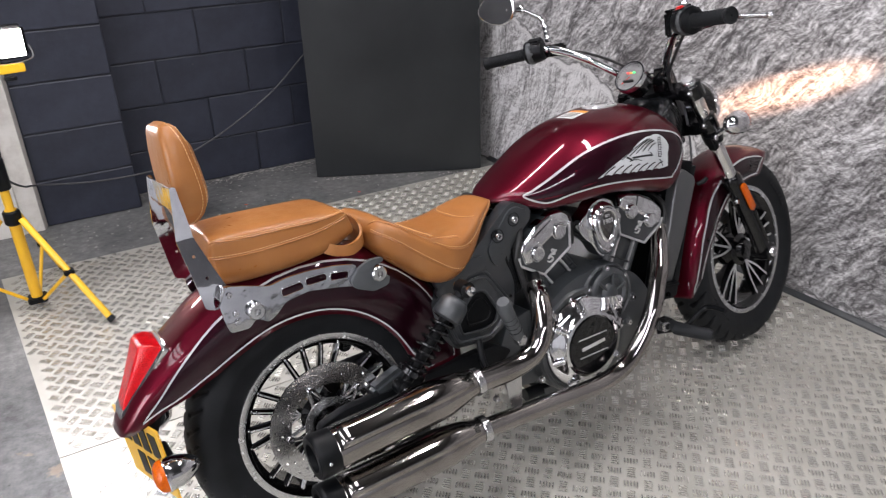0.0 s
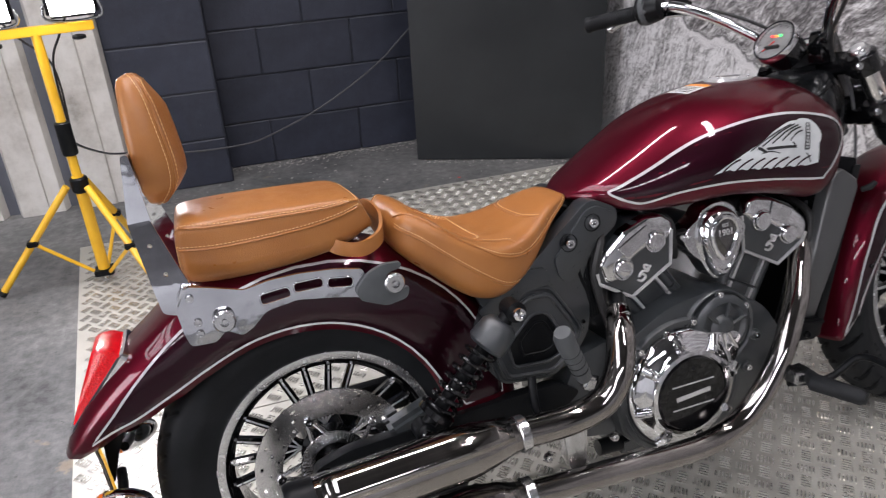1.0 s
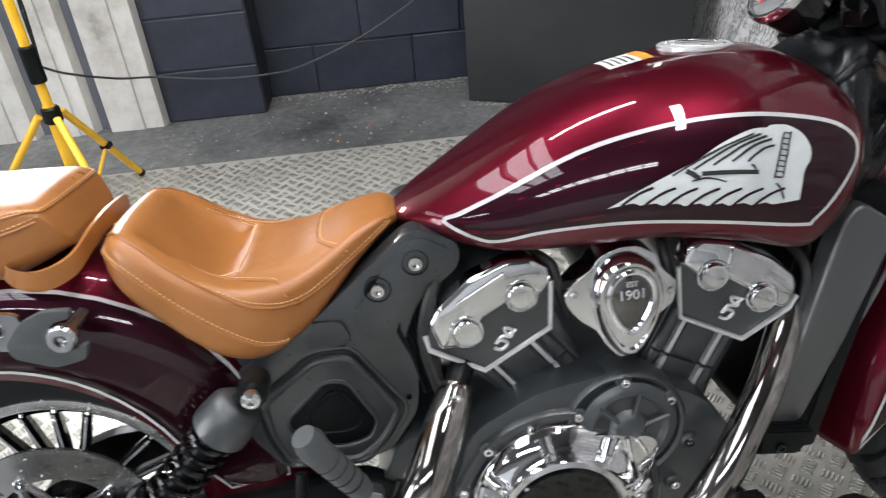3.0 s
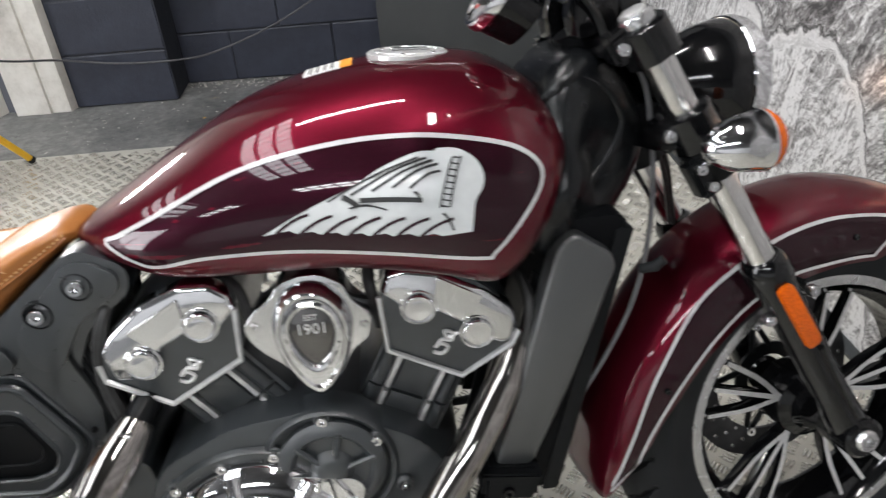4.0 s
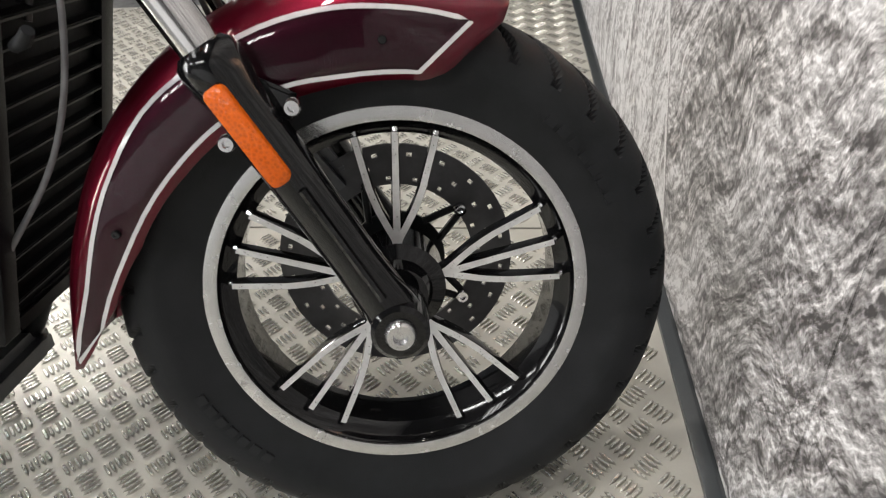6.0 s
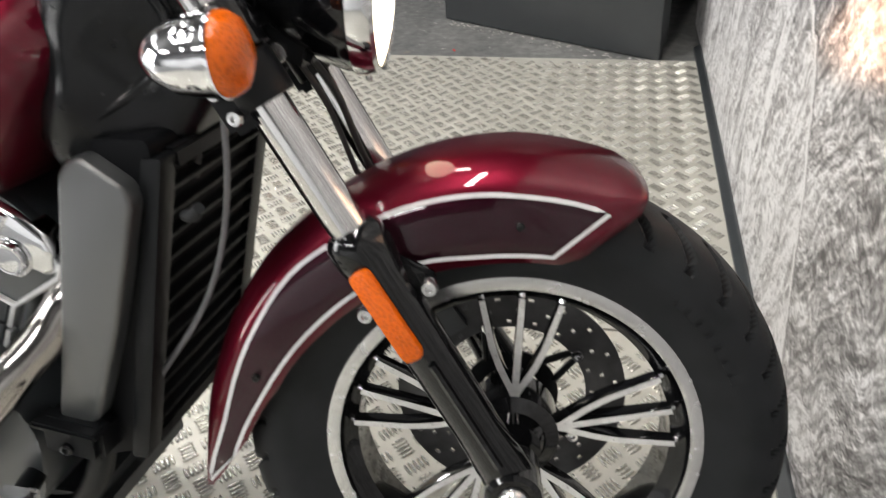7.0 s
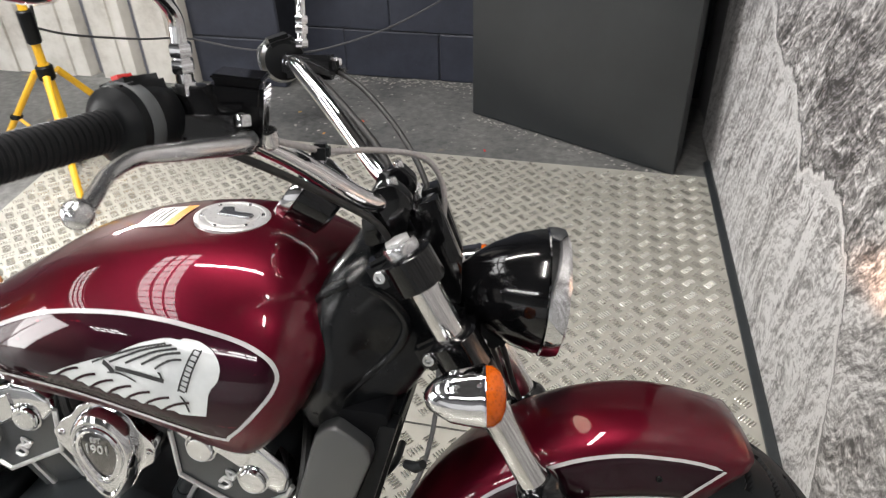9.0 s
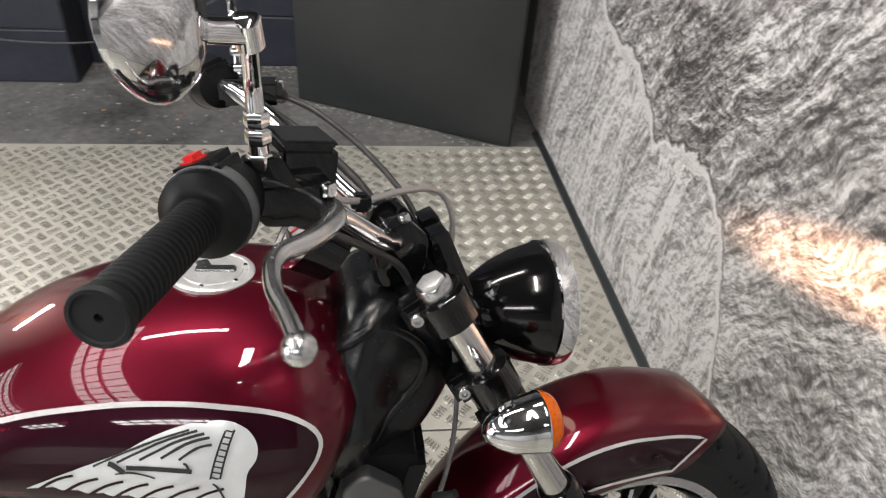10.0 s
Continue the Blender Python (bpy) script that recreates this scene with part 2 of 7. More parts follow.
    rim = ramp(nt, fmath("ADD", gap, 0.5), ((0.490, (0, 0, 0)), (0.500, (0.7,) * 3), (0.512, (0.5,) * 3), (0.530, (0, 0, 0))))
    crack = ramp(nt, fmath("ADD", gap, 0.5), ((0.478, (0, 0, 0)), (0.484, (0.85,) * 3), (0.492, (0, 0, 0))))
    cells = node(nt, "ShaderNodeTexVoronoi", Scale=2.2)
    cells.feature = "DISTANCE_TO_EDGE"
    link(nt, vmath("MULTIPLY_ADD", node_colour(nt, 14.0, v), (0.08, 0.08, 0.08), beds), cells.inputs["Vector"])
    split = fmath("MULTIPLY", ramp(nt, cells.outputs["Distance"], ((0.0, (0.8,) * 3), (0.010, (0, 0, 0)))), ramp(nt, slow, ((0.50, (0, 0, 0)), (0.58, (1, 1, 1)))))
    dark = (0.035, 0.033, 0.034)
    link(nt, cmix(split, cmix(crack, cmix(rim, cmix(pale, col, (0.80, 0.79, 0.79)), (0.82, 0.81, 0.81)), dark), dark), b.inputs["Base Color"])
    b.inputs["Roughness"].default_value = 0.4
    return m


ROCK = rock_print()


def concrete():
    m, nt, b = nodes_of("concrete_floor")
    v = coords(nt)
    slow = noise_tex(nt, 1.7, 7, 0.62, v)
    spots = noise_tex(nt, 28.0, 5, 0.7, v)
    mx = nt.nodes.new("ShaderNodeMix")
    mx.data_type = "FLOAT"
    mx.inputs[0].default_value = 0.4
    link(nt, slow, mx.inputs[2])
    link(nt, spots, mx.inputs[3])
    grey = ramp(nt, mx.outputs[0], ((0.36, (0.040, 0.041, 0.042)), (0.46, (0.105, 0.107, 0.106)), (0.55, (0.165, 0.166, 0.162)), (0.66, (0.27, 0.268, 0.26))))
    stain = node(nt, "ShaderNodeMix")
    stain.data_type = "RGBA"
    link(nt, ramp(nt, noise_tex(nt, 5.5, 5, 0.6, v), ((0.66, (0, 0, 0)), (0.70, (0.6,) * 3))), stain.inputs[0])
    link(nt, grey, stain.inputs[6])
    stain.inputs[7].default_value = (0.30, 0.235, 0.150, 1)
    scuff = node(nt, "ShaderNodeMix")
    scuff.data_type = "RGBA"
    link(nt, ramp(nt, noise_tex(nt, 11.0, 7, 0.75, v), ((0.33, (0.7,) * 3), (0.38, (0, 0, 0)))), scuff.inputs[0])
    link(nt, stain.outputs[2], scuff.inputs[6])
    scuff.inputs[7].default_value = (0.028, 0.028, 0.030, 1)
    link(nt, scuff.outputs[2], b.inputs["Base Color"])
    link(nt, ramp(nt, slow, ((0.35, (0.38,) * 3), (0.65, (0.6,) * 3))), b.inputs["Roughness"])
    bump(nt, b, noise_tex(nt, 90.0, 6, 0.7, v), 0.25, 0.003)
    return m


CONCRETE = concrete()


def block_paint():
    """Dark navy masonry paint, a little different on every block, chipped here and there."""
    m, nt, b = nodes_of("navy_block_paint")
    v = coords(nt)
    info = nt.nodes.new("ShaderNodeObjectInfo")
    slow = noise_tex(nt, 6.0, 6, 0.65, v)
    ad = nt.nodes.new("ShaderNodeMath")
    ad.operation = "MULTIPLY_ADD"
    ad.inputs[1].default_value = 0.18
    link(nt, info.outputs["Random"], ad.inputs[0])
    link(nt, slow, ad.inputs[2])
    col = ramp(nt, ad.outputs[0], ((0.35, (0.014, 0.017, 0.028)), (0.75, (0.032, 0.037, 0.056))))
    chips = ramp(nt, noise_tex(nt, 60.0, 6, 0.8, v), ((0.70, (0, 0, 0)), (0.72, (1, 1, 1))))
    mc = nt.nodes.new("ShaderNodeMix")
    mc.data_type = "RGBA"
    link(nt, chips, mc.inputs[0])
    link(nt, col, mc.inputs[6])
    mc.inputs[7].default_value = (0.34, 0.33, 0.32, 1)
    link(nt, mc.outputs[2], b.inputs["Base Color"])
    b.inputs["Roughness"].default_value = 0.5
    bump(nt, b, noise_tex(nt, 55.0, 7, 0.7, v), 0.5, 0.004)
    return m


NAVY = block_paint()
MORTAR = surface("painted_mortar", (0.010, 0.012, 0.018), (0.022, 0.025, 0.034), 0.7, 0.0, 20, grain=0.6, grain_scale=120)
PANELBLK = surface("charcoal_board", (0.0085, 0.0105, 0.0120), (0.021, 0.024, 0.026), 0.40, 0.0, 2.2, grain=0.15, grain_scale=150)
TREAD = surface("tread_plate_alloy", (0.44, 0.43, 0.38), (0.58, 0.565, 0.51), 0.46, 0.36, 5, grain=0.25, grain_scale=220, rough_var=0.12)
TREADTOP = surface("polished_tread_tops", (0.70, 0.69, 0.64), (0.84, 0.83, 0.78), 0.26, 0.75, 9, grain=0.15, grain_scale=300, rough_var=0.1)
# flanks toned darker than the tops: the raised bars' shading in colour
TREADFLANK = surface("shaded_tread_flanks", (0.34, 0.33, 0.29), (0.50, 0.485, 0.435), 0.30, 0.75, 30)


def cladding_paint():
    """Old white paint on sheet metal, with grime running down it."""
    m, nt, b = nodes_of("white_cladding")
    v = coords(nt)
    runs = noise_tex(nt, 7.0, 6, 0.65, coords(nt, (1.0, 1.0, 0.3)))
    blot = noise_tex(nt, 3.2, 6, 0.7, v)
    mx = nt.nodes.new("ShaderNodeMix")
    mx.data_type = "FLOAT"
    mx.inputs[0].default_value = 0.72
    link(nt, runs, mx.inputs[2])
    link(nt, blot, mx.inputs[3])
    link(nt, ramp(nt, mx.outputs[0], ((0.32, (0.26, 0.236, 0.20)), (0.42, (0.48, 0.455, 0.41)), (0.52, (0.62, 0.598, 0.55)), (0.70, (0.74, 0.72, 0.68)))), b.inputs["Base Color"])
    b.inputs["Roughness"].default_value = 0.5
    bump(nt, b, blot, 0.3, 0.01)
    return m


CLAD = cladding_paint()
CLADGAP = surface("grey_blue_cladding", (0.12, 0.13, 0.16), (0.18, 0.19, 0.22), 0.5, 0.0, 4)
PALEROOM = surface("pale_fill_wall_paint", (0.56, 0.57, 0.58), (0.68, 0.69, 0.70), 0.7, 0.0, 1.2, grain=0.2, grain_scale=40)
ROOM = surface("workshop_wall_paint", (0.09, 0.09, 0.095), (0.15, 0.15, 0.155), 0.7, 0.0, 2, grain=0.2, grain_scale=40)
CEIL = surface("ceiling_sheet", (0.05, 0.05, 0.052), (0.09, 0.09, 0.092), 0.6, 0.0, 2)
GLOW = emitter("roof_light_glow", (0.95, 0.98, 1.0), 3.0)
TUBE = emitter("lamp_tube", (1.0, 0.99, 0.97), 12.0)
LEDFACE = emitter("led_face", (1.0, 0.98, 0.94), 40.0)
HEADGLOW = emitter("headlamp_glow", (1.0, 0.88, 0.68), 5.0)


# ---- mesh helpers ----
def part(name, bm, material, parent=None, label="", sharp=38):
    me = bpy.data.meshes.new(name)
    bmesh.ops.recalc_face_normals(bm, faces=bm.faces)
    bm.to_mesh(me)
    bm.free()
    for m in material if isinstance(material, (list, tuple)) else (material,):
        me.materials.append(m)
    for p in me.polygons:
        p.use_smooth = True
    me.set_sharp_from_angle(angle=radians(sharp))
    ob = new(name, me)
    ob.parent = parent
    if label:
        ob["label"] = label
    return ob


def thing(name, label, category, m=None, group="", kind=""):
    ob = new(name)
    ob.empty_display_size = 0.1
    if m:
        ob.matrix_world = m
    return tagged(ob, label, category, group, kind)


def spline(pts, n=6, closed=False):
    """Catmull-Rom through the points, n steps to a span."""
    P = [np.array(p, float) for p in pts]
    k = len(P)
    out = []
    for i in range(k if closed else k - 1):
        g = (lambda j: P[j % k]) if closed else (lambda j: P[min(max(j, 0), k - 1)])
        a, b, c, d = g(i - 1), g(i), g(i + 1), g(i + 2)
        for s in range(n):
            t = s / n
            out.append(0.5 * (2 * b + (c - a) * t + (2 * a - 5 * b + 4 * c - d) * t * t + (3 * b - a - 3 * c + d) * t ** 3))
    if not closed:
        out.append(P[-1])
    return out


def loft(bm, rings, cap=True, closed=False):
    """Skin rings of equal count."""
    rows = [[bm.verts.new(tuple(p)) for p in r] for r in rings]
    n = len(rows[0])
    for i in range(len(rows) if closed else len(rows) - 1):
        a, b = rows[i], rows[(i + 1) % len(rows)]
        for j in range(n):
            bm.faces.new((a[j], a[(j + 1) % n], b[(j + 1) % n], b[j]))
    if cap and not closed:
        bm.faces.new(rows[0])
        bm.faces.new(rows[-1])
    return rows


def tube(pts, r, segs=12, bm=None, cap=True, closed=False):
    """A round bar along a line; r is one radius or one for each point."""
    bm = bm or bmesh.new()
    P = [Vector(p) for p in pts]
    R = r if isinstance(r, (list, tuple)) else [r] * len(P)
    up = None
    rings = []
    for i, p in enumerate(P):
        if closed:
            d = (P[(i + 1) % len(P)] - P[i - 1]).normalized()
        else:
            d = (P[min(i + 1, len(P) - 1)] - P[max(i - 1, 0)]).normalized()
        if up is None:
            up = d.orthogonal().normalized()
        up = (up - d * up.dot(d)).normalized()
        side = d.cross(up)
        rings.append([p + R[i] * (math.cos(a) * up + math.sin(a) * side) for a in [2 * math.pi * k / segs for k in range(segs)]])
    loft(bm, rings, cap and not closed, closed)
    return bm


def lathe(profile, centre, axis, segs=32, bm=None, cap=True):
    """Turn (distance along axis, radius) pairs about the axis."""
    bm = bm or bmesh.new()
    d = Vector(axis).normalized()
    u = d.orthogonal().normalized()
    w = d.cross(u)
    c = Vector(centre)
    rings = [[c + d * s + max(r, 0.0004) * (math.cos(a) * u + math.sin(a) * w) for a in [2 * math.pi * k / segs for k in range(segs)]] for s, r in profile]
    loft(bm, rings, cap)
    return bm


def prism(poly, y0, y1, bevel=0.0, bm=None, segs=2):
    """An outline in the x-z plane made solid from y0 to y1."""
    bm2 = bmesh.new()
    a = [bm2.verts.new((x, y0, z)) for x, z in poly]
    f = bm2.faces.new(a)
    ex = bmesh.ops.extrude_face_region(bm2, geom=[f])
    for v in [g for g in ex["geom"] if isinstance(g, bmesh.types.BMVert)]:
        v.co.y = y1
    bmesh.ops.recalc_face_normals(bm2, faces=bm2.faces)
    if bevel:
        bmesh.ops.bevel(bm2, geom=list(bm2.edges), offset=bevel, segments=segs, affect="EDGES", profile=0.6, clamp_overlap=True)
    return join(bm, bm2)


def join(bm, other):
    if bm is None:
        return other
    me = bpy.data.meshes.new("tmp")
    other.to_mesh(me)
    other.free()
    bm.from_mesh(me)
    bpy.data.meshes.remove(me)
    return bm


def rbox(centre, size, bevel=0.003, rot=(0, 0, 0), bm=None, segs=2):
    bm2 = bmesh.new()
    bmesh.ops.create_cube(bm2, size=1)
    bmesh.ops.scale(bm2, vec=size, verts=bm2.verts)
    if bevel:
        bmesh.ops.bevel(bm2, geom=list(bm2.edges), offset=bevel, segments=segs, affect="EDGES", clamp_overlap=True)
    bm2.transform(pose(*centre, *rot))
    return join(bm, bm2)


def rounded(poly, r=0.008, n=4):
    """Round the corners of a 2D outline."""
    out = []
    k = len(poly)
    for i in range(k):
        p, a, b = Vector(poly[i]), Vector(poly[i - 1]), Vector(poly[(i + 1) % k])
        da, db = (a - p), (b - p)
        q = min(r, da.length * 0.45, db.length * 0.45)
        s, e = p + da.normalized() * q, p + db.normalized() * q
        for j in range(n + 1):
            t = j / n
            out.append(tuple((1 - t) ** 2 * s + 2 * t * (1 - t) * p + t * t * e))
    return out


def inset(poly, d):
    """The outline drawn in by d all round."""
    n = len(poly)
    area = sum(poly[i][0] * poly[(i + 1) % n][1] - poly[(i + 1) % n][0] * poly[i][1] for i in range(n))
    sgn = 1 if area > 0 else -1
    out = []
    for i in range(n):
        a, b, c = (Vector(poly[(i + k) % n]) for k in (-1, 0, 1))
        u, v = (b - a).normalized(), (c - b).normalized()
        w = Vector((-(u + v).y, (u + v).x))
        w = w.normalized() * sgn if w.length > 1e-6 else Vector((-u.y, u.x)) * sgn
        cosine = max(0.6, abs(w.dot(Vector((-u.y, u.x)))))
        out.append((b.x + w.x * d / cosine, b.y + w.y * d / cosine))
    return out


def bolt(centre, axis, r, h=0.006, bm=None):
    """A domed socket-head bolt with a recess."""
    return lathe(((-0.004, r), (h * 0.6, r), (h, r * 0.82), (h, r * 0.45), (h * 0.45, r * 0.40), (h * 0.45, 0)), centre, axis, 16, bm)


def bvh_of(bm):
    from mathutils.bvhtree import BVHTree
    bm.normal_update()
    return BVHTree.FromBMesh(bm)


def cast(bvh, x, z, side, lift):
    hit = bvh.ray_cast(Vector((x, side * 0.6, z)), Vector((0, -side, 0)))
    if hit[0] is None:
        hit = bvh.find_nearest(Vector((x, side * 0.2, z)))
        return hit[0] + Vector((0, side * lift, 0))
    n = hit[1] if hit[1].y * side > 0 else -hit[1]
    return hit[0] + n * lift


def decal(poly, bvh, side, lift=0.0008, cell=0.012):
    """A painted field: an x-z outline cut small and laid on a curved surface."""
    bm = bmesh.new()
    f = bm.faces.new([bm.verts.new((x, 0, z)) for x, z in poly])
    bmesh.ops.triangulate(bm, faces=[f])
    xs, zs = [p[0] for p in poly], [p[1] for p in poly]
    for lo, hi, ax in ((min(xs), max(xs), 0), (min(zs), max(zs), 2)):
        n = int((hi - lo) / cell)
        for i in range(1, n + 1):
            co, no = [0, 0, 0], [0, 0, 0]
            co[ax], no[ax] = lo + (hi - lo) * i / (n + 1), 1
            bmesh.ops.bisect_plane(bm, geom=list(bm.verts) + list(bm.edges) + list(bm.faces), plane_co=co, plane_no=no)
    for v in bm.verts:
        v.co = cast(bvh, v.co.x, v.co.z, side, lift)
    return bm


def laid(ob, host, side):
    """Paint laid on a curved shell shades with the shell's own smooth normals."""
    if sum(p.normal.y * p.area for p in ob.data.polygons) * side < 0:
        ob.data.flip_normals()
    dt = ob.modifiers.new("normals", "DATA_TRANSFER")
    dt.object = host
    dt.use_loop_data = True
    dt.data_types_loops = {"CUSTOM_NORMAL"}
    dt.loop_mapping = "POLYINTERP_NEAREST"
    return ob


def ribbon(line, bvh, side, half, lift=0.0016, closed=False, bm=None):
    """A painted line of even width on a curved surface."""
    bm = bm or bmesh.new()
    k = len(line)
    rows = []
    for i, p in enumerate(line):
        q = cast(bvh, p[0], p[1], side, lift)
        a, b = line[(i - 1) % k] if closed else line[max(i - 1, 0)], line[(i + 1) % k] if closed else line[min(i + 1, k - 1)]
        t = Vector((b[0] - a[0], b[1] - a[1])).normalized()
        n = Vector((-t.y, t.x))
        l = cast(bvh, p[0] + n.x * half, p[1] + n.y * half, side, lift)
        r = cast(bvh, p[0] - n.x * half, p[1] - n.y * half, side, lift)
        rows.append([bm.verts.new(l), bm.verts.new(q), bm.verts.new(r)])
    for i in range(k if closed else k - 1):
        a, b = rows[i], rows[(i + 1) % k]
        for j in (0, 1):
            bm.faces.new((a[j], a[j + 1], b[j + 1], b[j]))
    return bm


def holed_plate(outline, holes, y0, y1):
    """A flat plate in the x-z plane with openings right through it."""
    bm = bmesh.new()
    edges = []
    for loop in [outline] + holes:
        vs = [bm.verts.new((x, y0, z)) for x, z in loop]
        edges += [bm.edges.new((vs[i], vs[(i + 1) % len(vs)])) for i in range(len(vs))]
    got = bmesh.ops.triangle_fill(bm, use_beauty=True, use_dissolve=False, edges=edges)
    ex = bmesh.ops.extrude_face_region(bm, geom=[g for g in got["geom"] if isinstance(g, bmesh.types.BMFace)])
    for v in [g for g in ex["geom"] if isinstance(g, bmesh.types.BMVert)]:
        v.co.y = y1
    return bm


def stitches(line, bm=None, length=0.0042, gap=0.0024, r=0.0008):
    """A row of short thread dashes along a line of points."""
    bm = bm or bmesh.new()
    P = [Vector(p) for p in line]
    pos, step = 0.0, length + gap
    for a, b in zip(P, P[1:]):
        d = (b - a).length
        if d < 1e-6:
            continue
        u = (b - a) / d
        while pos < d:
            s = a + u * pos
            tube((s, s + u * length * 0.25, s + u * length * 0.75, s + u * length), (r * 0.5, r, r, r * 0.5), 5, bm)
            pos += step
        pos -= d
    return bm

# ---- the setting ----
def slab(name, size, centre, material, label, rot=(0, 0, 0), bevel=0.0):
    bm = rbox((0, 0, 0), size, bevel)
    ob = part(name, bm, material)
    ob.matrix_world = pose(*centre, *rot)
    return tagged(ob, label, "wall" if name.startswith("wall") else name.split("_")[0], kind="structure")


WALL_Y, PIER_Y, COURSE, BLOCK = 2.64, 2.44, 0.2335, 0.47
slab("floor", (9.0, 9.4, 0.2), (-0.6, -1.6, -0.105), CONCRETE, "worn grey painted concrete workshop floor")
# unseen south wall: added pale below as fill reflector, dark above for chrome
slab("wall_south", (9.0, 0.15, 1.75), (-0.6, -4.9, 0.775), PALEROOM, "unseen lower wall, added pale as a fill reflector")
slab("wall_south_upper", (9.0, 0.14, 1.6), (-0.6, -4.9, 2.45), ROOM, "unseen upper wall, added dark for the chrome to mirror")
# unseen west wall and ceiling close the room, kept dark for reflections
slab("wall_west", (0.15, 9.4, 3.4), (-5.0, -1.6, 1.6), ROOM, "unseen plain dark workshop wall")
slab("ceiling", (9.0, 9.4, 0.1), (-0.6, -1.6, 3.25), CEIL, "unseen grey sheeted workshop ceiling")

# concrete block wall, laid in stretcher bond; the joints are the backing wall
wall_n = slab("wall_north", (4.2, 0.15, 3.2), (0.95, WALL_Y + 0.081, 1.6), MORTAR, "dark navy painted concrete block wall")
pier = slab("wall_pier", (0.45, 0.30, 3.2), (-0.285, PIER_Y + 0.156, 1.6), MORTAR, "dark navy painted block pier against the wall")


def block_mesh(w, d, h, seed):
    rng = random.Random(seed)
    bm = rbox((0, 0, 0), (w, d, h), 0.004, segs=1)
    for v in bm.verts:
        v.co += Vector((rng.uniform(-1, 1), rng.uniform(-1, 1), rng.uniform(-1, 1))) * 0.0012
    me = bpy.data.meshes.new("block")
    bm.to_mesh(me)
    bm.free()
    me.materials.append(NAVY)
    return me


BLOCKS = {}


def lay(parent, x0, x1, y, z, seed):
    """One block with its face at y, standing between x0 and x1."""
    key = (round(x1 - x0, 3), seed % 3)
    if key not in BLOCKS:
        BLOCKS[key] = block_mesh(x1 - x0 - 0.006, 0.05, COURSE - 0.006, seed)
    ob = new("block", BLOCKS[key])
    ob.parent = parent
    ob.matrix_parent_inverse = parent.matrix_world.inverted()
    ob.location = ((x0 + x1) / 2, y + 0.025 + random.Random(seed * 7).uniform(-0.0025, 0.0025), z + COURSE / 2)


bpy.context.view_layer.update()
seed = 0
for row in range(9):
    z = -0.006 + row * COURSE
    x = -0.06 + (0.0 if row % 2 else -BLOCK / 2)
    while x < 1.9:
        lay(wall_n, max(x, -0.058), min(x + BLOCK, 2.4), WALL_Y, z, seed)
        x += BLOCK
        seed += 1
    lay(pier, -0.51, -0.06, PIER_Y, z, seed)
    seed += 1

# swept dirt and flaked paint along the foot of the wall
bm = bmesh.new()
rng = random.Random(5)
for i in range(420):
    px, py = rng.uniform(-0.05, 1.1), WALL_Y - abs(rng.gauss(0, 0.05)) - 0.004
    if rng.random() < 0.25:
        px, py = rng.uniform(-0.5, 1.6), rng.uniform(1.95, 2.6)
        if px < -0.02 and py > 2.42:
            continue
    s = rng.uniform(0.002, 0.008)
    q = bmesh.ops.create_icosphere(bm, subdivisions=1, radius=s, matrix=pose(px, py, -0.004 + s * 0.3, 0, 0, rng.uniform(0, 180)) @ Matrix.Diagonal((1.4, rng.uniform(0.5, 1), 0.35, 1)))
for i in range(170):  # paint flakes at the foot of the board and loose specks on the concrete
    if i < 90:
        t = rng.random()
        px, py = 0.868 + 0.844 * t + 0.01, 2.315 - 0.398 * t - abs(rng.gauss(0, 0.03)) - 0.012
    else:
        px, py = rng.uniform(-0.5, 0.9), rng.uniform(1.95, 2.55)
        if px < -0.02 and py > 2.40:
            continue
    s = rng.uniform(0.002, 0.007)
    bmesh.ops.create_icosphere(bm, subdivisions=1, radius=s, matrix=pose(px, py, (0.0 if py > 1.925 else 0.006) - 0.004 + s * 0.3, 0, 0, rng.uniform(0, 180)) @ Matrix.Diagonal((1.5, rng.uniform(0.5, 1), 0.35, 1)))
tagged(part("debris", bm, surface("flaked_paint", (0.14, 0.13, 0.12), (0.62, 0.60, 0.57), 0.8, 0, 90)), "flaked paint and grit swept along the wall foot", "debris", kind="stuff")

# a few bright chips of plastic and paint on the concrete
for px, py, c_ in ((0.98, 1.99, (0.55, 0.03, 0.03)), (0.41, 2.16, (0.60, 0.10, 0.04)), (0.28, 2.02, (0.55, 0.25, 0.06)), (0.10, 2.20, (0.50, 0.30, 0.08))):
    chip = part("chip", rbox((0, 0, 0), (0.016, 0.008, 0.002), 0.0006, (0, 0, px * 300)), surface("chip_paint", c_, tuple(q * 1.2 for q in c_), 0.6, 0, 80))
    chip.matrix_world = pose(px, py, -0.0039)
    tagged(chip, "small bright chip of plastic lying on the concrete", "chip", group="chips on the floor")

# painted metal cladding beside the pier: pale ribs with grey-blue troughs
clad = thing("wall_cladding", "dirty off-white profiled metal cladding beside the pier", "wall", pose(0, 2.40, 0), kind="structure")
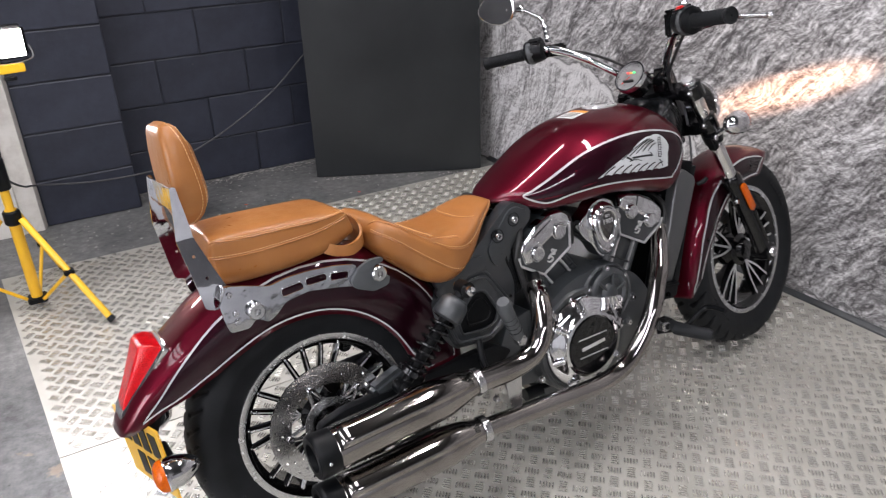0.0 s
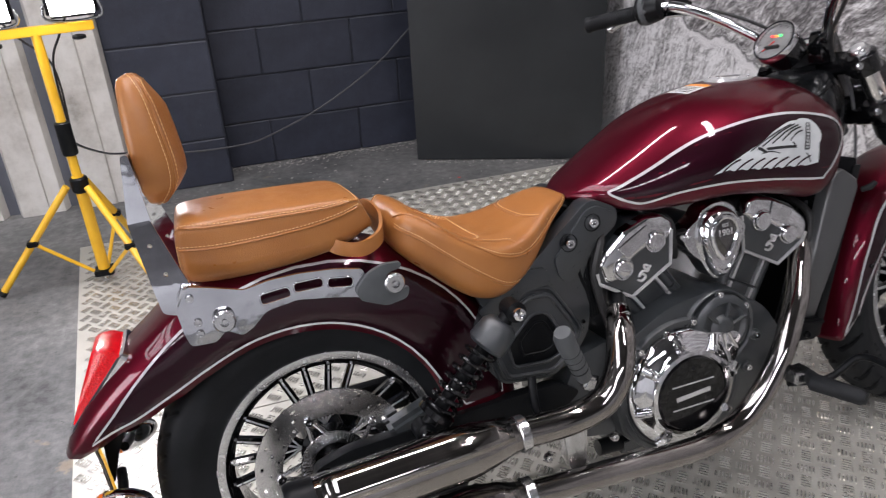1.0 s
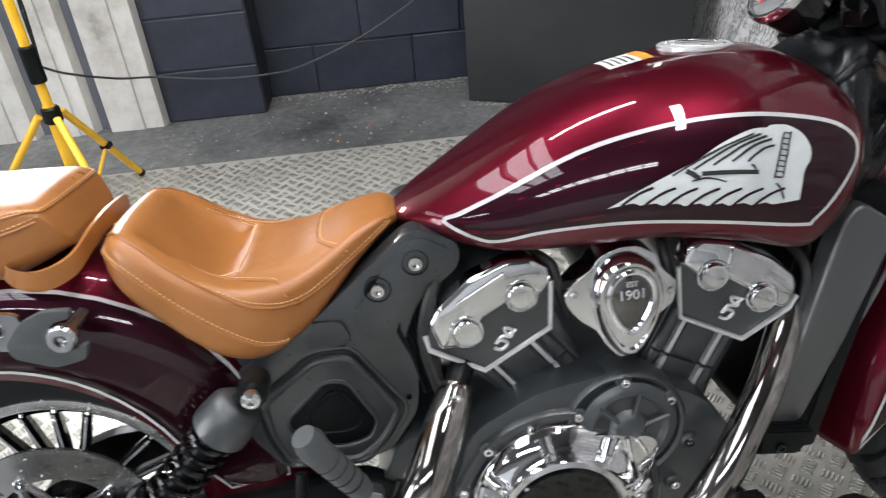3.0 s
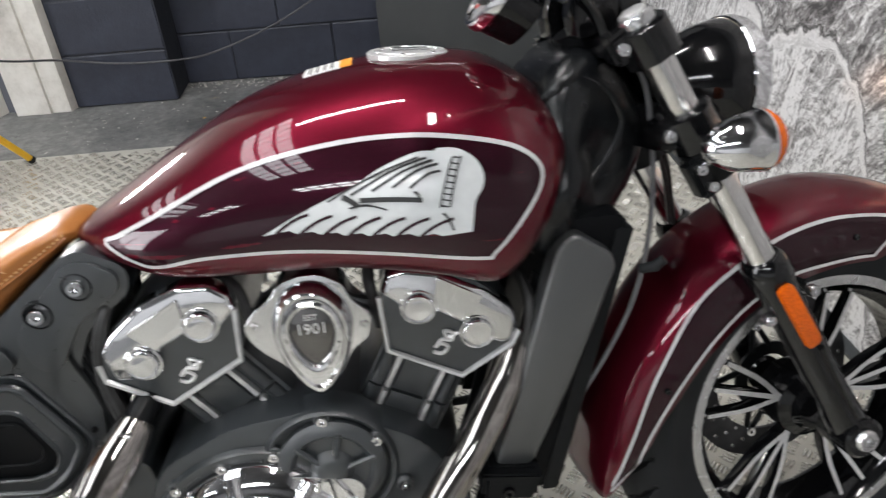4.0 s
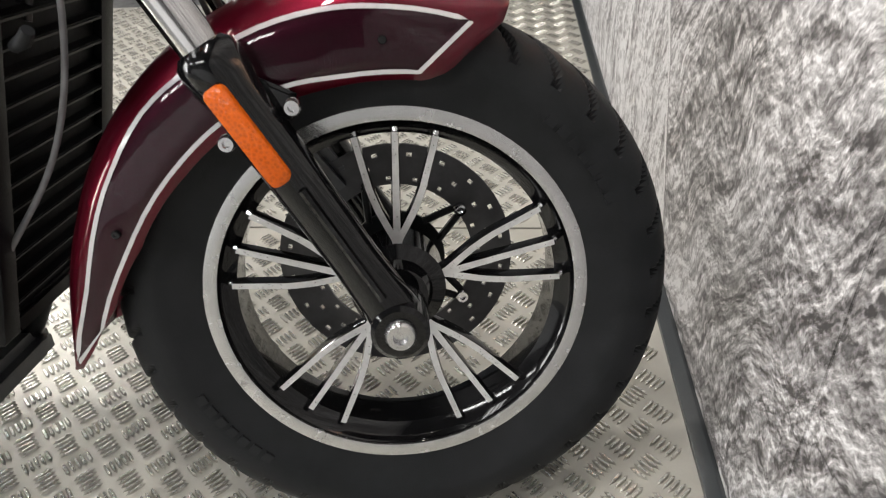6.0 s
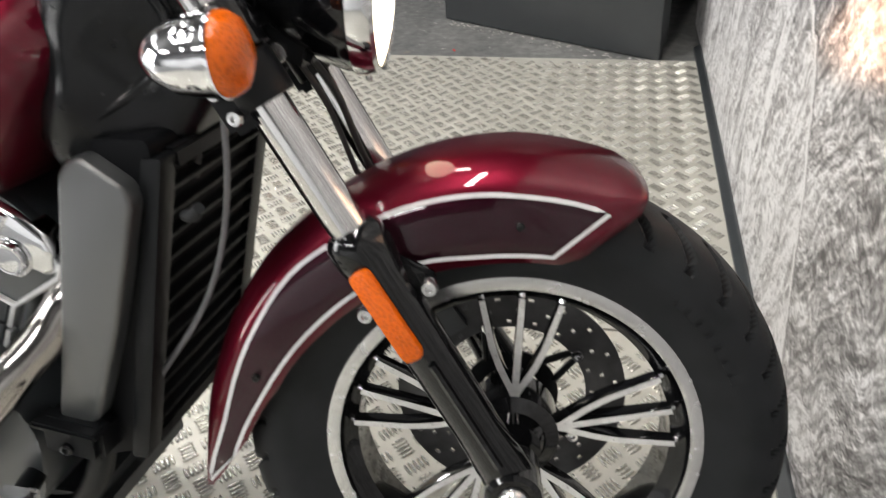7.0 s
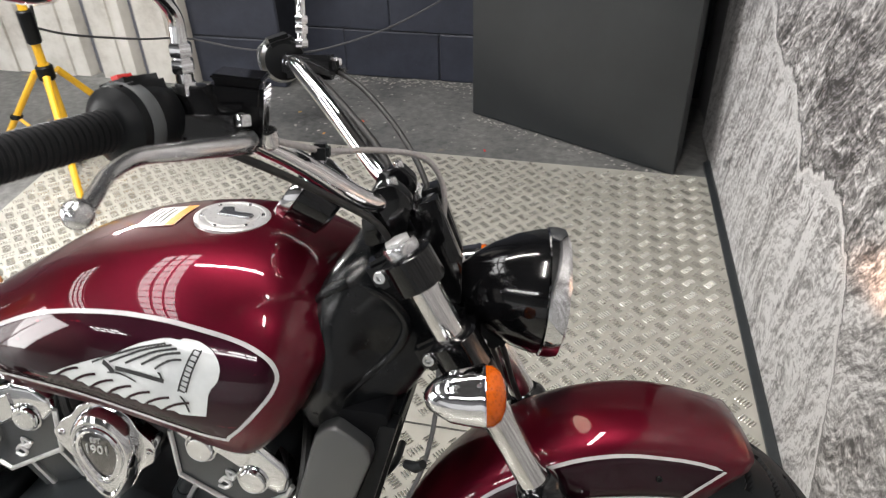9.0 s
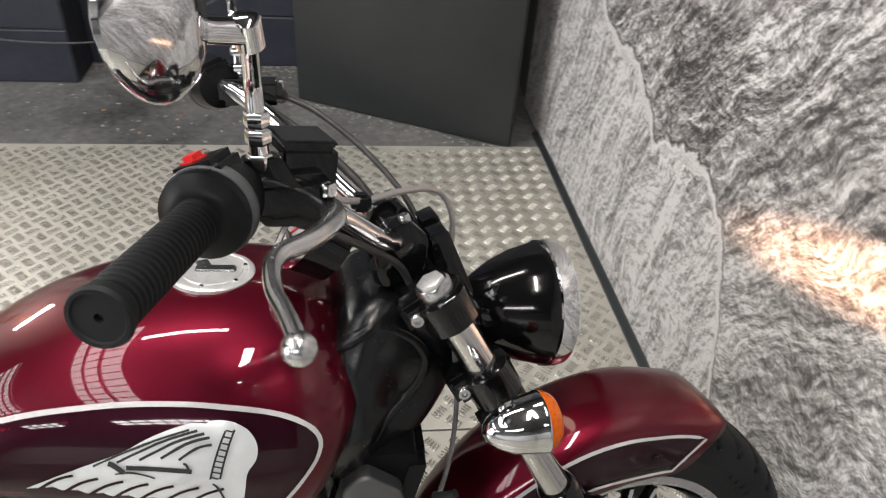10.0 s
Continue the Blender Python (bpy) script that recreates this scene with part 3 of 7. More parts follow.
for x0, x1 in ((-2.9, -2.68), (-2.60, -2.38), (-2.3, -2.06), (-1.98, -1.76), (-1.68, -1.42), (-1.34, -1.10), (-1.02, -0.835), (-0.762, -0.522)):
    w = x1 - x0
    prof = ((x0 - 0.02, 0.05), (x0, 0.0), (x0 + w * 0.62, -0.004), (x0 + w * 0.64, 0.006), (x1 - 0.004, 0.004), (x1 + 0.012, 0.05), (x1 + 0.012, 0.06), (x0 - 0.02, 0.06))
    bm = bmesh.new()
    loft(bm, [[(x, y, z) for x, y in prof] for z in (-0.004, 1.0, 2.2, 3.15)])
    part("cladding_rib", bm, CLAD, clad)
bm = rbox((-2.7, 0.075, 1.57), (4.4, 0.03, 3.15), 0)
part("cladding_back", bm, CLADGAP, clad, "grey-blue troughs between the ribs")

# black board standing at an angle across the corner
A, B = Vector((0.868, 2.315)), Vector((1.712, 1.917))
ang = math.degrees(math.atan2(B.y - A.y, B.x - A.x))
board = thing("black_board", "tall charcoal-black painted board set at an angle across the corner", "board", pose((A.x + B.x) / 2, (A.y + B.y) / 2, 0, 0, 0, ang))
L = (B - A).length
part("panel", rbox((0, 0.012, 1.09), (L, 0.024, 2.18), 0.002), PANELBLK, board)
part("stile", rbox((L / 2 - 0.03, 0.05, 1.09), (0.045, 0.045, 2.1), 0.002), PANELBLK, board)
part("batten", rbox((-L / 2 + 0.04, 0.05, 1.09), (0.045, 0.045, 2.1), 0.002), PANELBLK, board)

# rock-printed wall ahead of the machine, with a black base strip
RA, RB_ = Vector((1.850, 2.03)), Vector((1.954, -0.05))
rang = math.atan2(RB_.y - RA.y, RB_.x - RA.x)
rock_m = Matrix.Translation((RA.x, RA.y, 0)) @ Matrix.Rotation(rang + math.pi / 2, 4, "Z")
rock_wall = new("wall_east")
rock_wall.matrix_world = rock_m
tagged(rock_wall, "partition covered with grey rock-face printed boards", "wall", kind="structure")
yy = 0.25
for w in (1.22, 1.22, 1.22, 1.22, 1.0):
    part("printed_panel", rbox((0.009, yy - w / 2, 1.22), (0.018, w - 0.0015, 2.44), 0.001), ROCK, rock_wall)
    yy -= w
part("backing", rbox((0.05, -2.4, 1.6), (0.06, 6.1, 3.2), 0), ROOM, rock_wall)
part("base_strip", prism(((-0.024, -0.006), (0.0, -0.006), (0.0, 0.016), (-0.006, 0.017), (-0.023, 0.007)), 0.0, -5.2, 0.001), CAST, rock_wall, "black metal angle strip along the foot")
# corner behind the board: a black slab added for the shadowed gap
slab("wall_corner", (0.08, 0.9, 3.2), (1.95, 2.46, 1.6), PANELBLK, "added black slab standing in for the shadowed gap in the corner")

# ---- tread plate: two sheets of five-bar aluminium with a seam ----
PITCH, TURN = 0.0630, radians(2.4)


def sheet(name, y0, y1):
    bm = bmesh.new()
    xl = lambda y: -0.572 - 0.083 * y
    xr = lambda y: 1.850 + (2.03 - y) * 0.050 - 0.012
    prof = [(xl(y0), y0), (xr(y0), y0), (xr(y1), y1), (xl(y1), y1)]
    lo = [bm.verts.new((x, y, -0.005)) for x, y in prof]
    hi = [bm.verts.new((x, y, -0.0005)) for x, y in prof]
    bm.faces.new(hi)
    for i in range(4):
        bm.faces.new((lo[i], lo[(i + 1) % 4], hi[(i + 1) % 4], hi[i]))
    return tagged(part(name, bm, TREAD), "scuffed aluminium five-bar tread plate lying on the concrete", "floor plate", kind="structure"), xl, xr


def tread_bars(y0, y1, xl, xr):
    """Groups of five raised bars, turned a right angle from each group to the next."""
    vs, fs = [], []
    rng = random.Random(11)

    def bar(cx, cy, ax):
        h, l, w = 0.0027, 0.0155 + rng.uniform(-0.0006, 0.0006), 0.0034
        k = len(vs)
        for s, t, z in ((-l, 0, -0.0006), (-l * 0.45, -w, -0.0006), (l * 0.45, -w, -0.0006), (l, 0, -0.0006), (l * 0.45, w, -0.0006), (-l * 0.45, w, -0.0006), (-l * 0.62, -w * 0.46, h), (l * 0.62, -w * 0.46, h), (l * 0.62, w * 0.46, h), (-l * 0.62, w * 0.46, h)):
            vs.append((cx + (s * ax[0] - t * ax[1]), cy + (s * ax[1] + t * ax[0]), z))
        for f in ((0, 1, 6), (1, 2, 7, 6), (2, 3, 7), (3, 8, 7), (3, 4, 8), (4, 5, 9, 8), (5, 0, 9), (0, 6, 9), (6, 7, 8, 9)):
            fs.append(tuple(k + i for i in f))

    c, s = math.cos(TURN), math.sin(TURN)
    d1, d2 = TURN + radians(45), TURN - radians(45)
    for j in range(-140, 75):
        for i in range(-75, 60):
            if (i + j) % 2:
                continue
            u, v = i * PITCH / 2, j * PITCH / 2
            gx, gy = 1.0397 + u * c - v * s, 0.0345 + u * s + v * c
            if not (y0 + 0.022 < gy < y1 - 0.022 and xl(gy) + 0.022 < gx < xr(gy) - 0.022):
                continue
            along, across = (d2, d1) if j % 2 == 0 else (d1, d2)
            for b in range(5):
                o = (b - 2) * 0.0084
                bar(gx + o * math.cos(across), gy + o * math.sin(across), (math.cos(along), math.sin(along)))
    me = bpy.data.meshes.new("tread_bars")
    me.from_pydata(vs, [], fs)
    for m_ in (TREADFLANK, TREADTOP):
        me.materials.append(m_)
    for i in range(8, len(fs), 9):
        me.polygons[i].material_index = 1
    return me


# the second sheet is run on unseen southward, to brighten what the chrome mirrors
for nm, y0, y1 in (("floor_plate_1", 0.562, 1.925), ("floor_plate_2", -4.2, 0.556)):
    sh, xl, xr = sheet(nm, y0, y1)
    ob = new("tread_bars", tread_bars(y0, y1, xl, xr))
    ob.parent = sh
    ob["kind"] = "stuff"

# wide glowing panel added as fill in the unseen end wall, behind the machine
dw = thing("west_fill", "unseen glowing panel added to light the printed wall", "door", pose(-4.91, -1.6, 1.35), kind="structure")
part("daylight", rbox((0, 0, 0), (0.01, 2.2, 2.6), 0), GLOW, dw)
for i in range(3):
    part("door_post", rbox((0.04, -1.1 + 1.1 * i, 0), (0.06, 0.07, 2.66), 0.004), CAST, dw)
area_lamp("door_daylight", look((-4.87, -1.6, 1.35), (0, -1.2, 1.1)), 2.2, 2.6, 150, (0.97, 0.985, 1.0))

# ---- light fittings overhead ----
def roof_light(x, y, w, l, power):
    rl = thing("roof_light", "translucent roof light with dark glazing bars", "roof light", pose(x, y, 3.19), group="roof lights", kind="structure")
    part("pane", rbox((0, 0, 0), (w, l, 0.008), 0), GLOW, rl)
    bm = bmesh.new()
    for i in range(int(w / 0.3) + 1):
        rbox((-w / 2 + w * i / int(w / 0.3), 0, -0.05), (0.03, l, 0.05), 0, bm=bm)
    for i in range(int(l / 0.27) + 1):
        rbox((0, -l / 2 + l * i / int(l / 0.27), -0.05), (w, 0.03, 0.05), 0, bm=bm)
    part("glazing_bars", bm, CAST, rl)
    area_lamp("roof_daylight", pose(x, y, 3.17), w, l, power, (0.96, 0.985, 1.0))


roof_light(-0.85, -0.1, 0.9, 3.2, 58)
roof_light(-3.6, 0.0, 1.0, 3.2, 48)
# two more to the south, unseen, added as fill for the near side
roof_light(-0.2, -3.4, 2.4, 0.6, 125)
roof_light(-3.6, -3.4, 1.4, 0.6, 65)


def strip_light(x, y, rot, power):
    st = thing("strip_light", "white batten strip light on the ceiling", "lamp", pose(x, y, 3.1, 0, 0, rot), group="strip lights")
    part("batten", rbox((0, 0, 0.04), (1.25, 0.07, 0.05), 0.006), CLAD, st)
    part("tube", tube([(-0.6, 0, 0), (0.6, 0, 0)], 0.016, 10), TUBE, st)
    area_lamp("strip_lamp", pose(x, y, 3.075, 0, 0, rot), 1.2, 0.10, power, (1.0, 0.98, 0.95))


for x, y, r in ((0.3, 0.9, 0), (1.25, -0.35, 90)):
    strip_light(x, y, r, 32)

# ---- work light on a yellow tripod, with its cable ----
def work_light():
    tr = thing("tripod_work_light", "yellow tripod work light with two lit lamps", "work light", pose(-0.602, 1.58, 0, 0, 0, 0))
    part("mast", tube([(0, 0, 0.02), (0, 0, 0.42)], 0.021, 16), YELLOW, tr)
    part("upper_mast", tube([(0, 0, 0.42), (0, 0, 0.92)], 0.016, 16), YELLOW, tr)
    part("collar", lathe(((0, 0.024), (0.005, 0.027), (0.115, 0.027), (0.12, 0.02)), (0, 0, 0.50), (0, 0, 1), 16), SATIN, tr, "black clamp sleeve")
    part("hinge", lathe(((0, 0.026), (0.006, 0.031), (0.05, 0.031), (0.056, 0.026)), (0, 0, 0.36), (0, 0, 1), 16), SATIN, tr, "black hinge collar")
    part("slider", rbox((0, 0, 0.035), (0.07, 0.06, 0.024), 0.004), SATIN, tr, "black lower spider")
    part("foot_tube", tube([(0, 0, 0.0), (0, 0, 0.03)], 0.012, 12), STEEL, tr)
    for fx, fy in ((0.232, -0.297), (-0.36, 0.0), (0.11, 0.30)):
        top = Vector((fx, fy, 0)).normalized() * 0.045 + Vector((0, 0, 0.385))
        foot = Vector((fx, fy, 0.013))
        mid = top.lerp(foot, 0.52)
        leg = part("leg", tube([top, foot], 0.013, 12), YELLOW, tr)
        part("rubber_foot", tube([foot.lerp(top, 0.03), foot + (foot - top).normalized() * 0.004], 0.015, 12), RUBBER, leg)
        part("clip", rbox(mid, (0.038, 0.034, 0.022), 0.004), SATIN, leg, "black strut clip")
        part("strut", tube([mid, (fx * 0.1, fy * 0.1, 0.04)], 0.007, 8), YELLOW, tr)
    part("crossbar", rbox((0.0, 0, 0.925), (0.36, 0.03, 0.03), 0.003, (0, 0, 8)), YELLOW, tr)
    for dx in (-0.125, 0.125):
        knob = Vector((dx, dx * 0.14, 0.90))
        part("wing_knob", lathe(((0, 0.009), (0.004, 0.022), (0.014, 0.022), (0.018, 0.008)), knob, (0, 0, -1), 12), SATIN, tr)
        head = part("lamp_head", rbox((dx, dx * 0.14, 1.015), (0.16, 0.05, 0.115), 0.012, (8, 0, 10)), SATIN, tr, "black lamp housing")
        part("lamp_face", rbox((dx + 0.004, dx * 0.14 - 0.0255, 1.013), (0.135, 0.004, 0.095), 0.002, (8, 0, 10)), LEDFACE, head, "lit white lamp face")
        part("bracket", tube(spline([(dx - 0.085, dx * 0.14, 1.0), (dx - 0.085, dx * 0.14, 0.955), (dx, dx * 0.14, 0.942), (dx + 0.085, dx * 0.14, 0.955), (dx + 0.085, dx * 0.14, 1.0)], 4), 0.005, 6), STEEL, head)
        part("lead", tube(spline([(dx, 0.03, 1.0), (dx * 0.5, 0.05, 0.9), (0.02, 0.03, 0.8), (0.018, 0.016, 0.56)], 6), 0.004, 6), HOSE, tr)
    area_lamp("work_lamp", pose(-0.602, 1.545, 1.015, -74, 0, 10), 0.36, 0.09, 15, (0.97, 0.985, 1.0))
    return tr


work_light()
bm = tube(spline([(-0.60, 1.60, 0.55), (-0.58, 1.75, 0.47), (-0.55, 2.1, 0.33), (-0.50, 2.38, 0.235), (-0.25, 2.41, 0.19), (0.0, 2.43, 0.18), (0.15, 2.50, 0.185), (0.42, 2.56, 0.27), (0.70, 2.58, 0.42), (0.90, 2.60, 0.57), (1.3, 2.61, 0.95), (1.7, 2.62, 1.5)], 8), 0.0045, 8)
tagged(part("cable", bm, surface("grey_cable", (0.05, 0.05, 0.055), (0.08, 0.08, 0.085), 0.5, 0, 50)), "thin grey cable running from the work light along the wall", "cable")

# ---- the motorcycle: x forward, y to its left, z up; it leans on its side stand with the bars turned left ----
BIKE = pose(0, -0.078, 0.012, 0, 0, 2.0) @ pose(0, 0, 0, -11.0, 0, 0)
RAKE = radians(29)
AX = Vector((-math.sin(RAKE), 0, math.cos(RAKE)))
STEER = Matrix.Translation((1.682, 0, 0)) @ Matrix.Rotation(radians(10), 4, AX) @ Matrix.Translation((-1.682, 0, 0))
moto = thing("motorcycle", "burgundy cruiser motorcycle with tan leather seats leaning on its stand", "motorcycle", BIKE)
HR, HF = Vector((-0.006, 0, 0.303)), Vector((1.545, 0, 0.300))


def bp(name, bm, material, label="", parent=None, sharp=38):
    return part(name, bm, material, parent or moto, label, sharp)


def sp(name, bm, material, label="", parent=None, sharp=38):
    """A part that turns with the handlebars."""
    bm.transform(STEER)
    return part(name, bm, material, parent or moto, label, sharp)


def interp(x, table):
    xs = [p[0] for p in table]
    return float(np.interp(x, xs, [p[1] for p in table]))


GUNMETAL = surface("gunmetal", (0.05, 0.05, 0.052), (0.09, 0.09, 0.092), 0.4, 0.7, 40)


# ---- wheels ----
def tyre_mesh(c, R, half, bead, grooves, deep, reach):
    n = 540
    prof = []
    m = 26
    for i in range(-m, m + 1):
        s = i / m
        a = abs(s)
        y = half * math.sin(min(a * 1.25, 1.0) * math.pi / 2) if a < 0.8 else half * (1 - (a - 0.8) * 1.25)
        r = R - (R - bead) * (a ** 3.0 * 0.93 + 0.07 * a)
        prof.append((math.copysign(y, s), r, a))
    bm = bmesh.new()
    rows, sunk = [], set()
    for k in range(n):
        th = 2 * math.pi * k / n
        row = []
        for y, r, a in prof:
            d = 0.0
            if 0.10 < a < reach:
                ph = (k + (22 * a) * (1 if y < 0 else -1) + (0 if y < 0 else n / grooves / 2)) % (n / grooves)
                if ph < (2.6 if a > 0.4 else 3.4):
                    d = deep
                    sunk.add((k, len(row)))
            elif 0.70 < a < 0.76:
                d = -0.0015
            row.append(bm.verts.new((c.x + (r - d) * math.cos(th), c.y + y, c.z + (r - d) * math.sin(th))))
        rows.append(row)
    for k in range(n):
        p, q = rows[k], rows[(k + 1) % n]
        for j in range(len(prof) - 1):
            f = bm.faces.new((p[j], p[j + 1], q[j + 1], q[j]))
            # groove floors take the near-black material: their shade is put in as colour
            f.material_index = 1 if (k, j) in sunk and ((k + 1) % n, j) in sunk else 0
    for k in range(12, 12 + 7):  # raised sidewall lettering, shown as plain bars
        for base in (0.0, math.pi):
            th = base - 0.42 + k * 0.07
            u = Vector((math.cos(th), 0, math.sin(th)))
            t = Vector((-math.sin(th), 0, math.cos(th)))
            o = c + u * (bead + 0.045) + Vector((0, -half * 0.985, 0))
            vs = [bm.verts.new(o + u * a + t * b + Vector((0, y, 0))) for y in (0.004, -0.0006) for a, b in ((-0.007, -0.006), (0.007, -0.006), (0.007, 0.006), (-0.007, 0.006))]
            bm.faces.new(vs[4:])
            for i in range(4):
                bm.faces.new((vs[i], vs[(i + 1) % 4], vs[4 + (i + 1) % 4], vs[4 + i]))
    return bm


def spoke_mesh(c, phi, spread, r0, r1, y0, y1, w0, w1, face=0.35):
    """One cast spoke: black with a machined outer face."""
    bm = bmesh.new()
    rings = []
    for i in range(17):
        t = (i / 16) ** 1.5
        r = r0 + (r1 - r0) * t
        a = phi + spread * float(np.interp(t, (0.0, 0.07, 0.16, 0.26, 0.37, 0.54, 1.0), (0.04, 0.10, 0.44, 0.70, 0.88, 1.0, 1.0)))
        u, v = Vector((math.cos(a), 0, math.sin(a))), Vector((-math.sin(a), 0, math.cos(a)))
        w = w0 + (w1 - w0) * t
        dp = 0.020 - 0.006 * t
        yc = y0 + (y1 - y0) * t
        o = c + u * r
        rings.append([o + v * s * w + Vector((0, yc + d, 0)) for s, d in ((-0.75, dp), (-1, 0.002), (-face, -0.0035), (face, -0.0035), (1, 0.002), (0.75, dp))])
    loft(bm, rings)
    bm.faces.ensure_lookup_table()
    # machined face: the strip between the two outer edges
    for i in range(16):
        bm.faces[i * 6 + 2].material_index = 1
    return bm


def ring_mesh(c, y0, y1, ri, ro, n=96, bm=None):
    """A flat ring with thickness, round the wheel's axle."""
    bm = bm or bmesh.new()
    pr = ((y0, ri), (y0, ro), (y1, ro), (y1, ri))
    rings = [[(c.x + r * math.cos(2 * math.pi * k / n), c.y + y, c.z + r * math.sin(2 * math.pi * k / n)) for y, r in pr] for k in range(n)]
    loft(bm, rings, False, True)
    return bm


def disc_mesh(c, y, ri, ro, holes):
    """A brake disc whose drillings go right through."""
    bm = bmesh.new()
    n = 120
    radii = [ri + (ro - ri) * i / 10 for i in range(11)]
    solid = {}
    for k in range(n):
        for i in range(10):
            hole = ((k + (i // 3) * 2) % 6 == 0) and i in holes
            solid[k, i] = not hole
    V = {}
    for k in range(n):
        for i, r in enumerate(radii):
            for s, yy in ((0, y), (1, y + 0.005)):
                V[k, i, s] = bm.verts.new((c.x + r * math.cos(2 * math.pi * k / n), yy, c.z + r * math.sin(2 * math.pi * k / n)))
    for (k, i), ok in solid.items():
        if not ok:
            continue
        k2 = (k + 1) % n
        bm.faces.new((V[k, i, 0], V[k, i + 1, 0], V[k2, i + 1, 0], V[k2, i, 0]))
        bm.faces.new((V[k, i, 1], V[k, i + 1, 1], V[k2, i + 1, 1], V[k2, i, 1]))
        for dk, di, e in ((0, -1, ((k, i), (k2, i))), (0, 1, ((k, i + 1), (k2, i + 1))), (-1, 0, ((k, i), (k, i + 1))), (1, 0, ((k2, i), (k2, i + 1)))):
            if not solid.get(((k + dk) % n, i + di), False):
                (a, b), (c2, d) = e
                bm.faces.new((V[a, b, 0], V[c2, d, 0], V[c2, d, 1], V[a, b, 1]))
    return bm


def wheel(name, c, put, half_t, R, phi0, rim_half, disc_y, label, front):
    RIM = 0.222 if front else 0.218
    wm = lathe(((-rim_half, RIM - 0.010), (-rim_half + 0.002, RIM - 0.017), (-rim_half + 0.012, RIM - 0.022), (-rim_half + 0.020, RIM - 0.037), (rim_half - 0.020, RIM - 0.037), (rim_half - 0.012, RIM - 0.022), (rim_half - 0.002, RIM - 0.017), (rim_half, RIM - 0.010), (rim_half - 0.006, RIM - 0.012), (rim_half - 0.02, RIM - 0.024), (-rim_half + 0.02, RIM - 0.024), (-rim_half + 0.006, RIM - 0.012), (-rim_half, RIM - 0.010)), c, (0, 1, 0), 96, cap=False)
    w = put(name, wm, GLOSS, label)
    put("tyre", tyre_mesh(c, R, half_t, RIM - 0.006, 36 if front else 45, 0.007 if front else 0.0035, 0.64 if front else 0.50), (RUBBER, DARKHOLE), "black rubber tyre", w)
    for s in (-1, 1):
        lip = lathe(((-0.0035, RIM - 0.019), (-0.0045, RIM - 0.014), (-0.004, RIM - 0.004), (0.001, RIM - 0.001), (0.004, RIM - 0.006), (0.001, RIM - 0.018), (-0.0035, RIM - 0.019)), c + Vector((0, s * rim_half, 0)), (0, -s, 0) if s > 0 else (0, 1, 0), 96, cap=False)
        put("rim_lip", lip, RIMLIP, "bright machined rim edge", w)
    for g in range(5):
        for j in ((-1, 0, 1) if front else (-1.25, -0.42, 0.42, 1.25)):
            ph = phi0 + radians(72 * g)
            put("spoke", spoke_mesh(c, ph, radians((13.5 if front else 17) * j), 0.048, RIM - 0.034, -0.022, -rim_half + 0.010, 0.0060 if front else 0.0085, 0.0046 if front else 0.0066, 0.72 if front else 0.25), (GLOSS, ALLOY), "black spoke with machined face", w)
            end = ph + radians((13.5 if front else 17) * j)
            put("spoke_bolt", lathe(((-0.006, 0.004), (0.010, 0.004), (0.012, 0.002)), c + Vector((math.cos(end) * (RIM - 0.036), -rim_half + 0.014, math.sin(end) * (RIM - 0.036))), (-math.cos(end), -0.3, -math.sin(end)), 8), STEEL, "", w)
    put("hub", lathe(((-0.052, 0.022), (-0.050, 0.034), (-0.036, 0.040), (-0.028, 0.056), (0.028, 0.056), (0.040, 0.040), (0.052, 0.030)), c, (0, 1, 0), 40), GLOSS, "", w)
    dr = 0.149
    put("brake_disc", disc_mesh(c, disc_y, 0.098, dr, (1, 4, 7)), GUNMETAL if front else STEEL, "drilled steel brake disc", w)
    arms = []
    car = ring_mesh(c, disc_y + 0.001, disc_y + 0.006, 0.040, 0.062)
    for k in range(5):
        a = phi0 + radians(72 * k + 20)
        u, v = Vector((math.cos(a), 0, math.sin(a))), Vector((-math.sin(a), 0, math.cos(a)))
        for sgn in (-1, 1):
            p0 = c + u * 0.056 + v * sgn * 0.016 + Vector((0, disc_y + 0.003, 0))
            p1 = c + u * 0.102 + v * sgn * 0.004 + Vector((0, disc_y + 0.003, 0))
            arms.append((p0, p1))
    car = put("disc_carrier", car, STEEL if not front else SATIN, "", w)
    for p0, p1 in arms:
        put("carrier_arm", tube((p0, p1), 0.005, 8), STEEL if not front else SATIN, "", w)
    for k in range(5):
        a = phi0 + radians(72 * k + 20)
        put("disc_bolt", bolt(c + Vector((math.cos(a) * 0.103, disc_y, math.sin(a) * 0.103)), (0, -1, 0), 0.009, 0.007), CHROME, "", w)
    if not front:
        ab = bmesh.new()
        for k in range(48):
            a = 2 * math.pi * k / 48
            rbox(c + Vector((math.cos(a) * 0.056, disc_y - 0.004, math.sin(a) * 0.056)), (0.014, 0.003, 0.0036), 0, (0, -math.degrees(a), 0), ab)
        ring_mesh(c, disc_y - 0.005, disc_y - 0.002, 0.044, 0.049, 64, ab)
        ring_mesh(c, disc_y - 0.005, disc_y - 0.002, 0.063, 0.066, 64, ab)
        put("sensor_ring", ab, STEEL, "slotted steel sensor ring", w)
    return w


rear_wheel = wheel("rear_wheel", HR, bp, 0.076, 0.318, radians(90), 0.056, -0.082, "black cast spoked rear wheel", False)
front_wheel = wheel("front_wheel", HF, sp, 0.066, 0.319, radians(87), 0.047, 0.070, "black cast spoked front wheel", True)
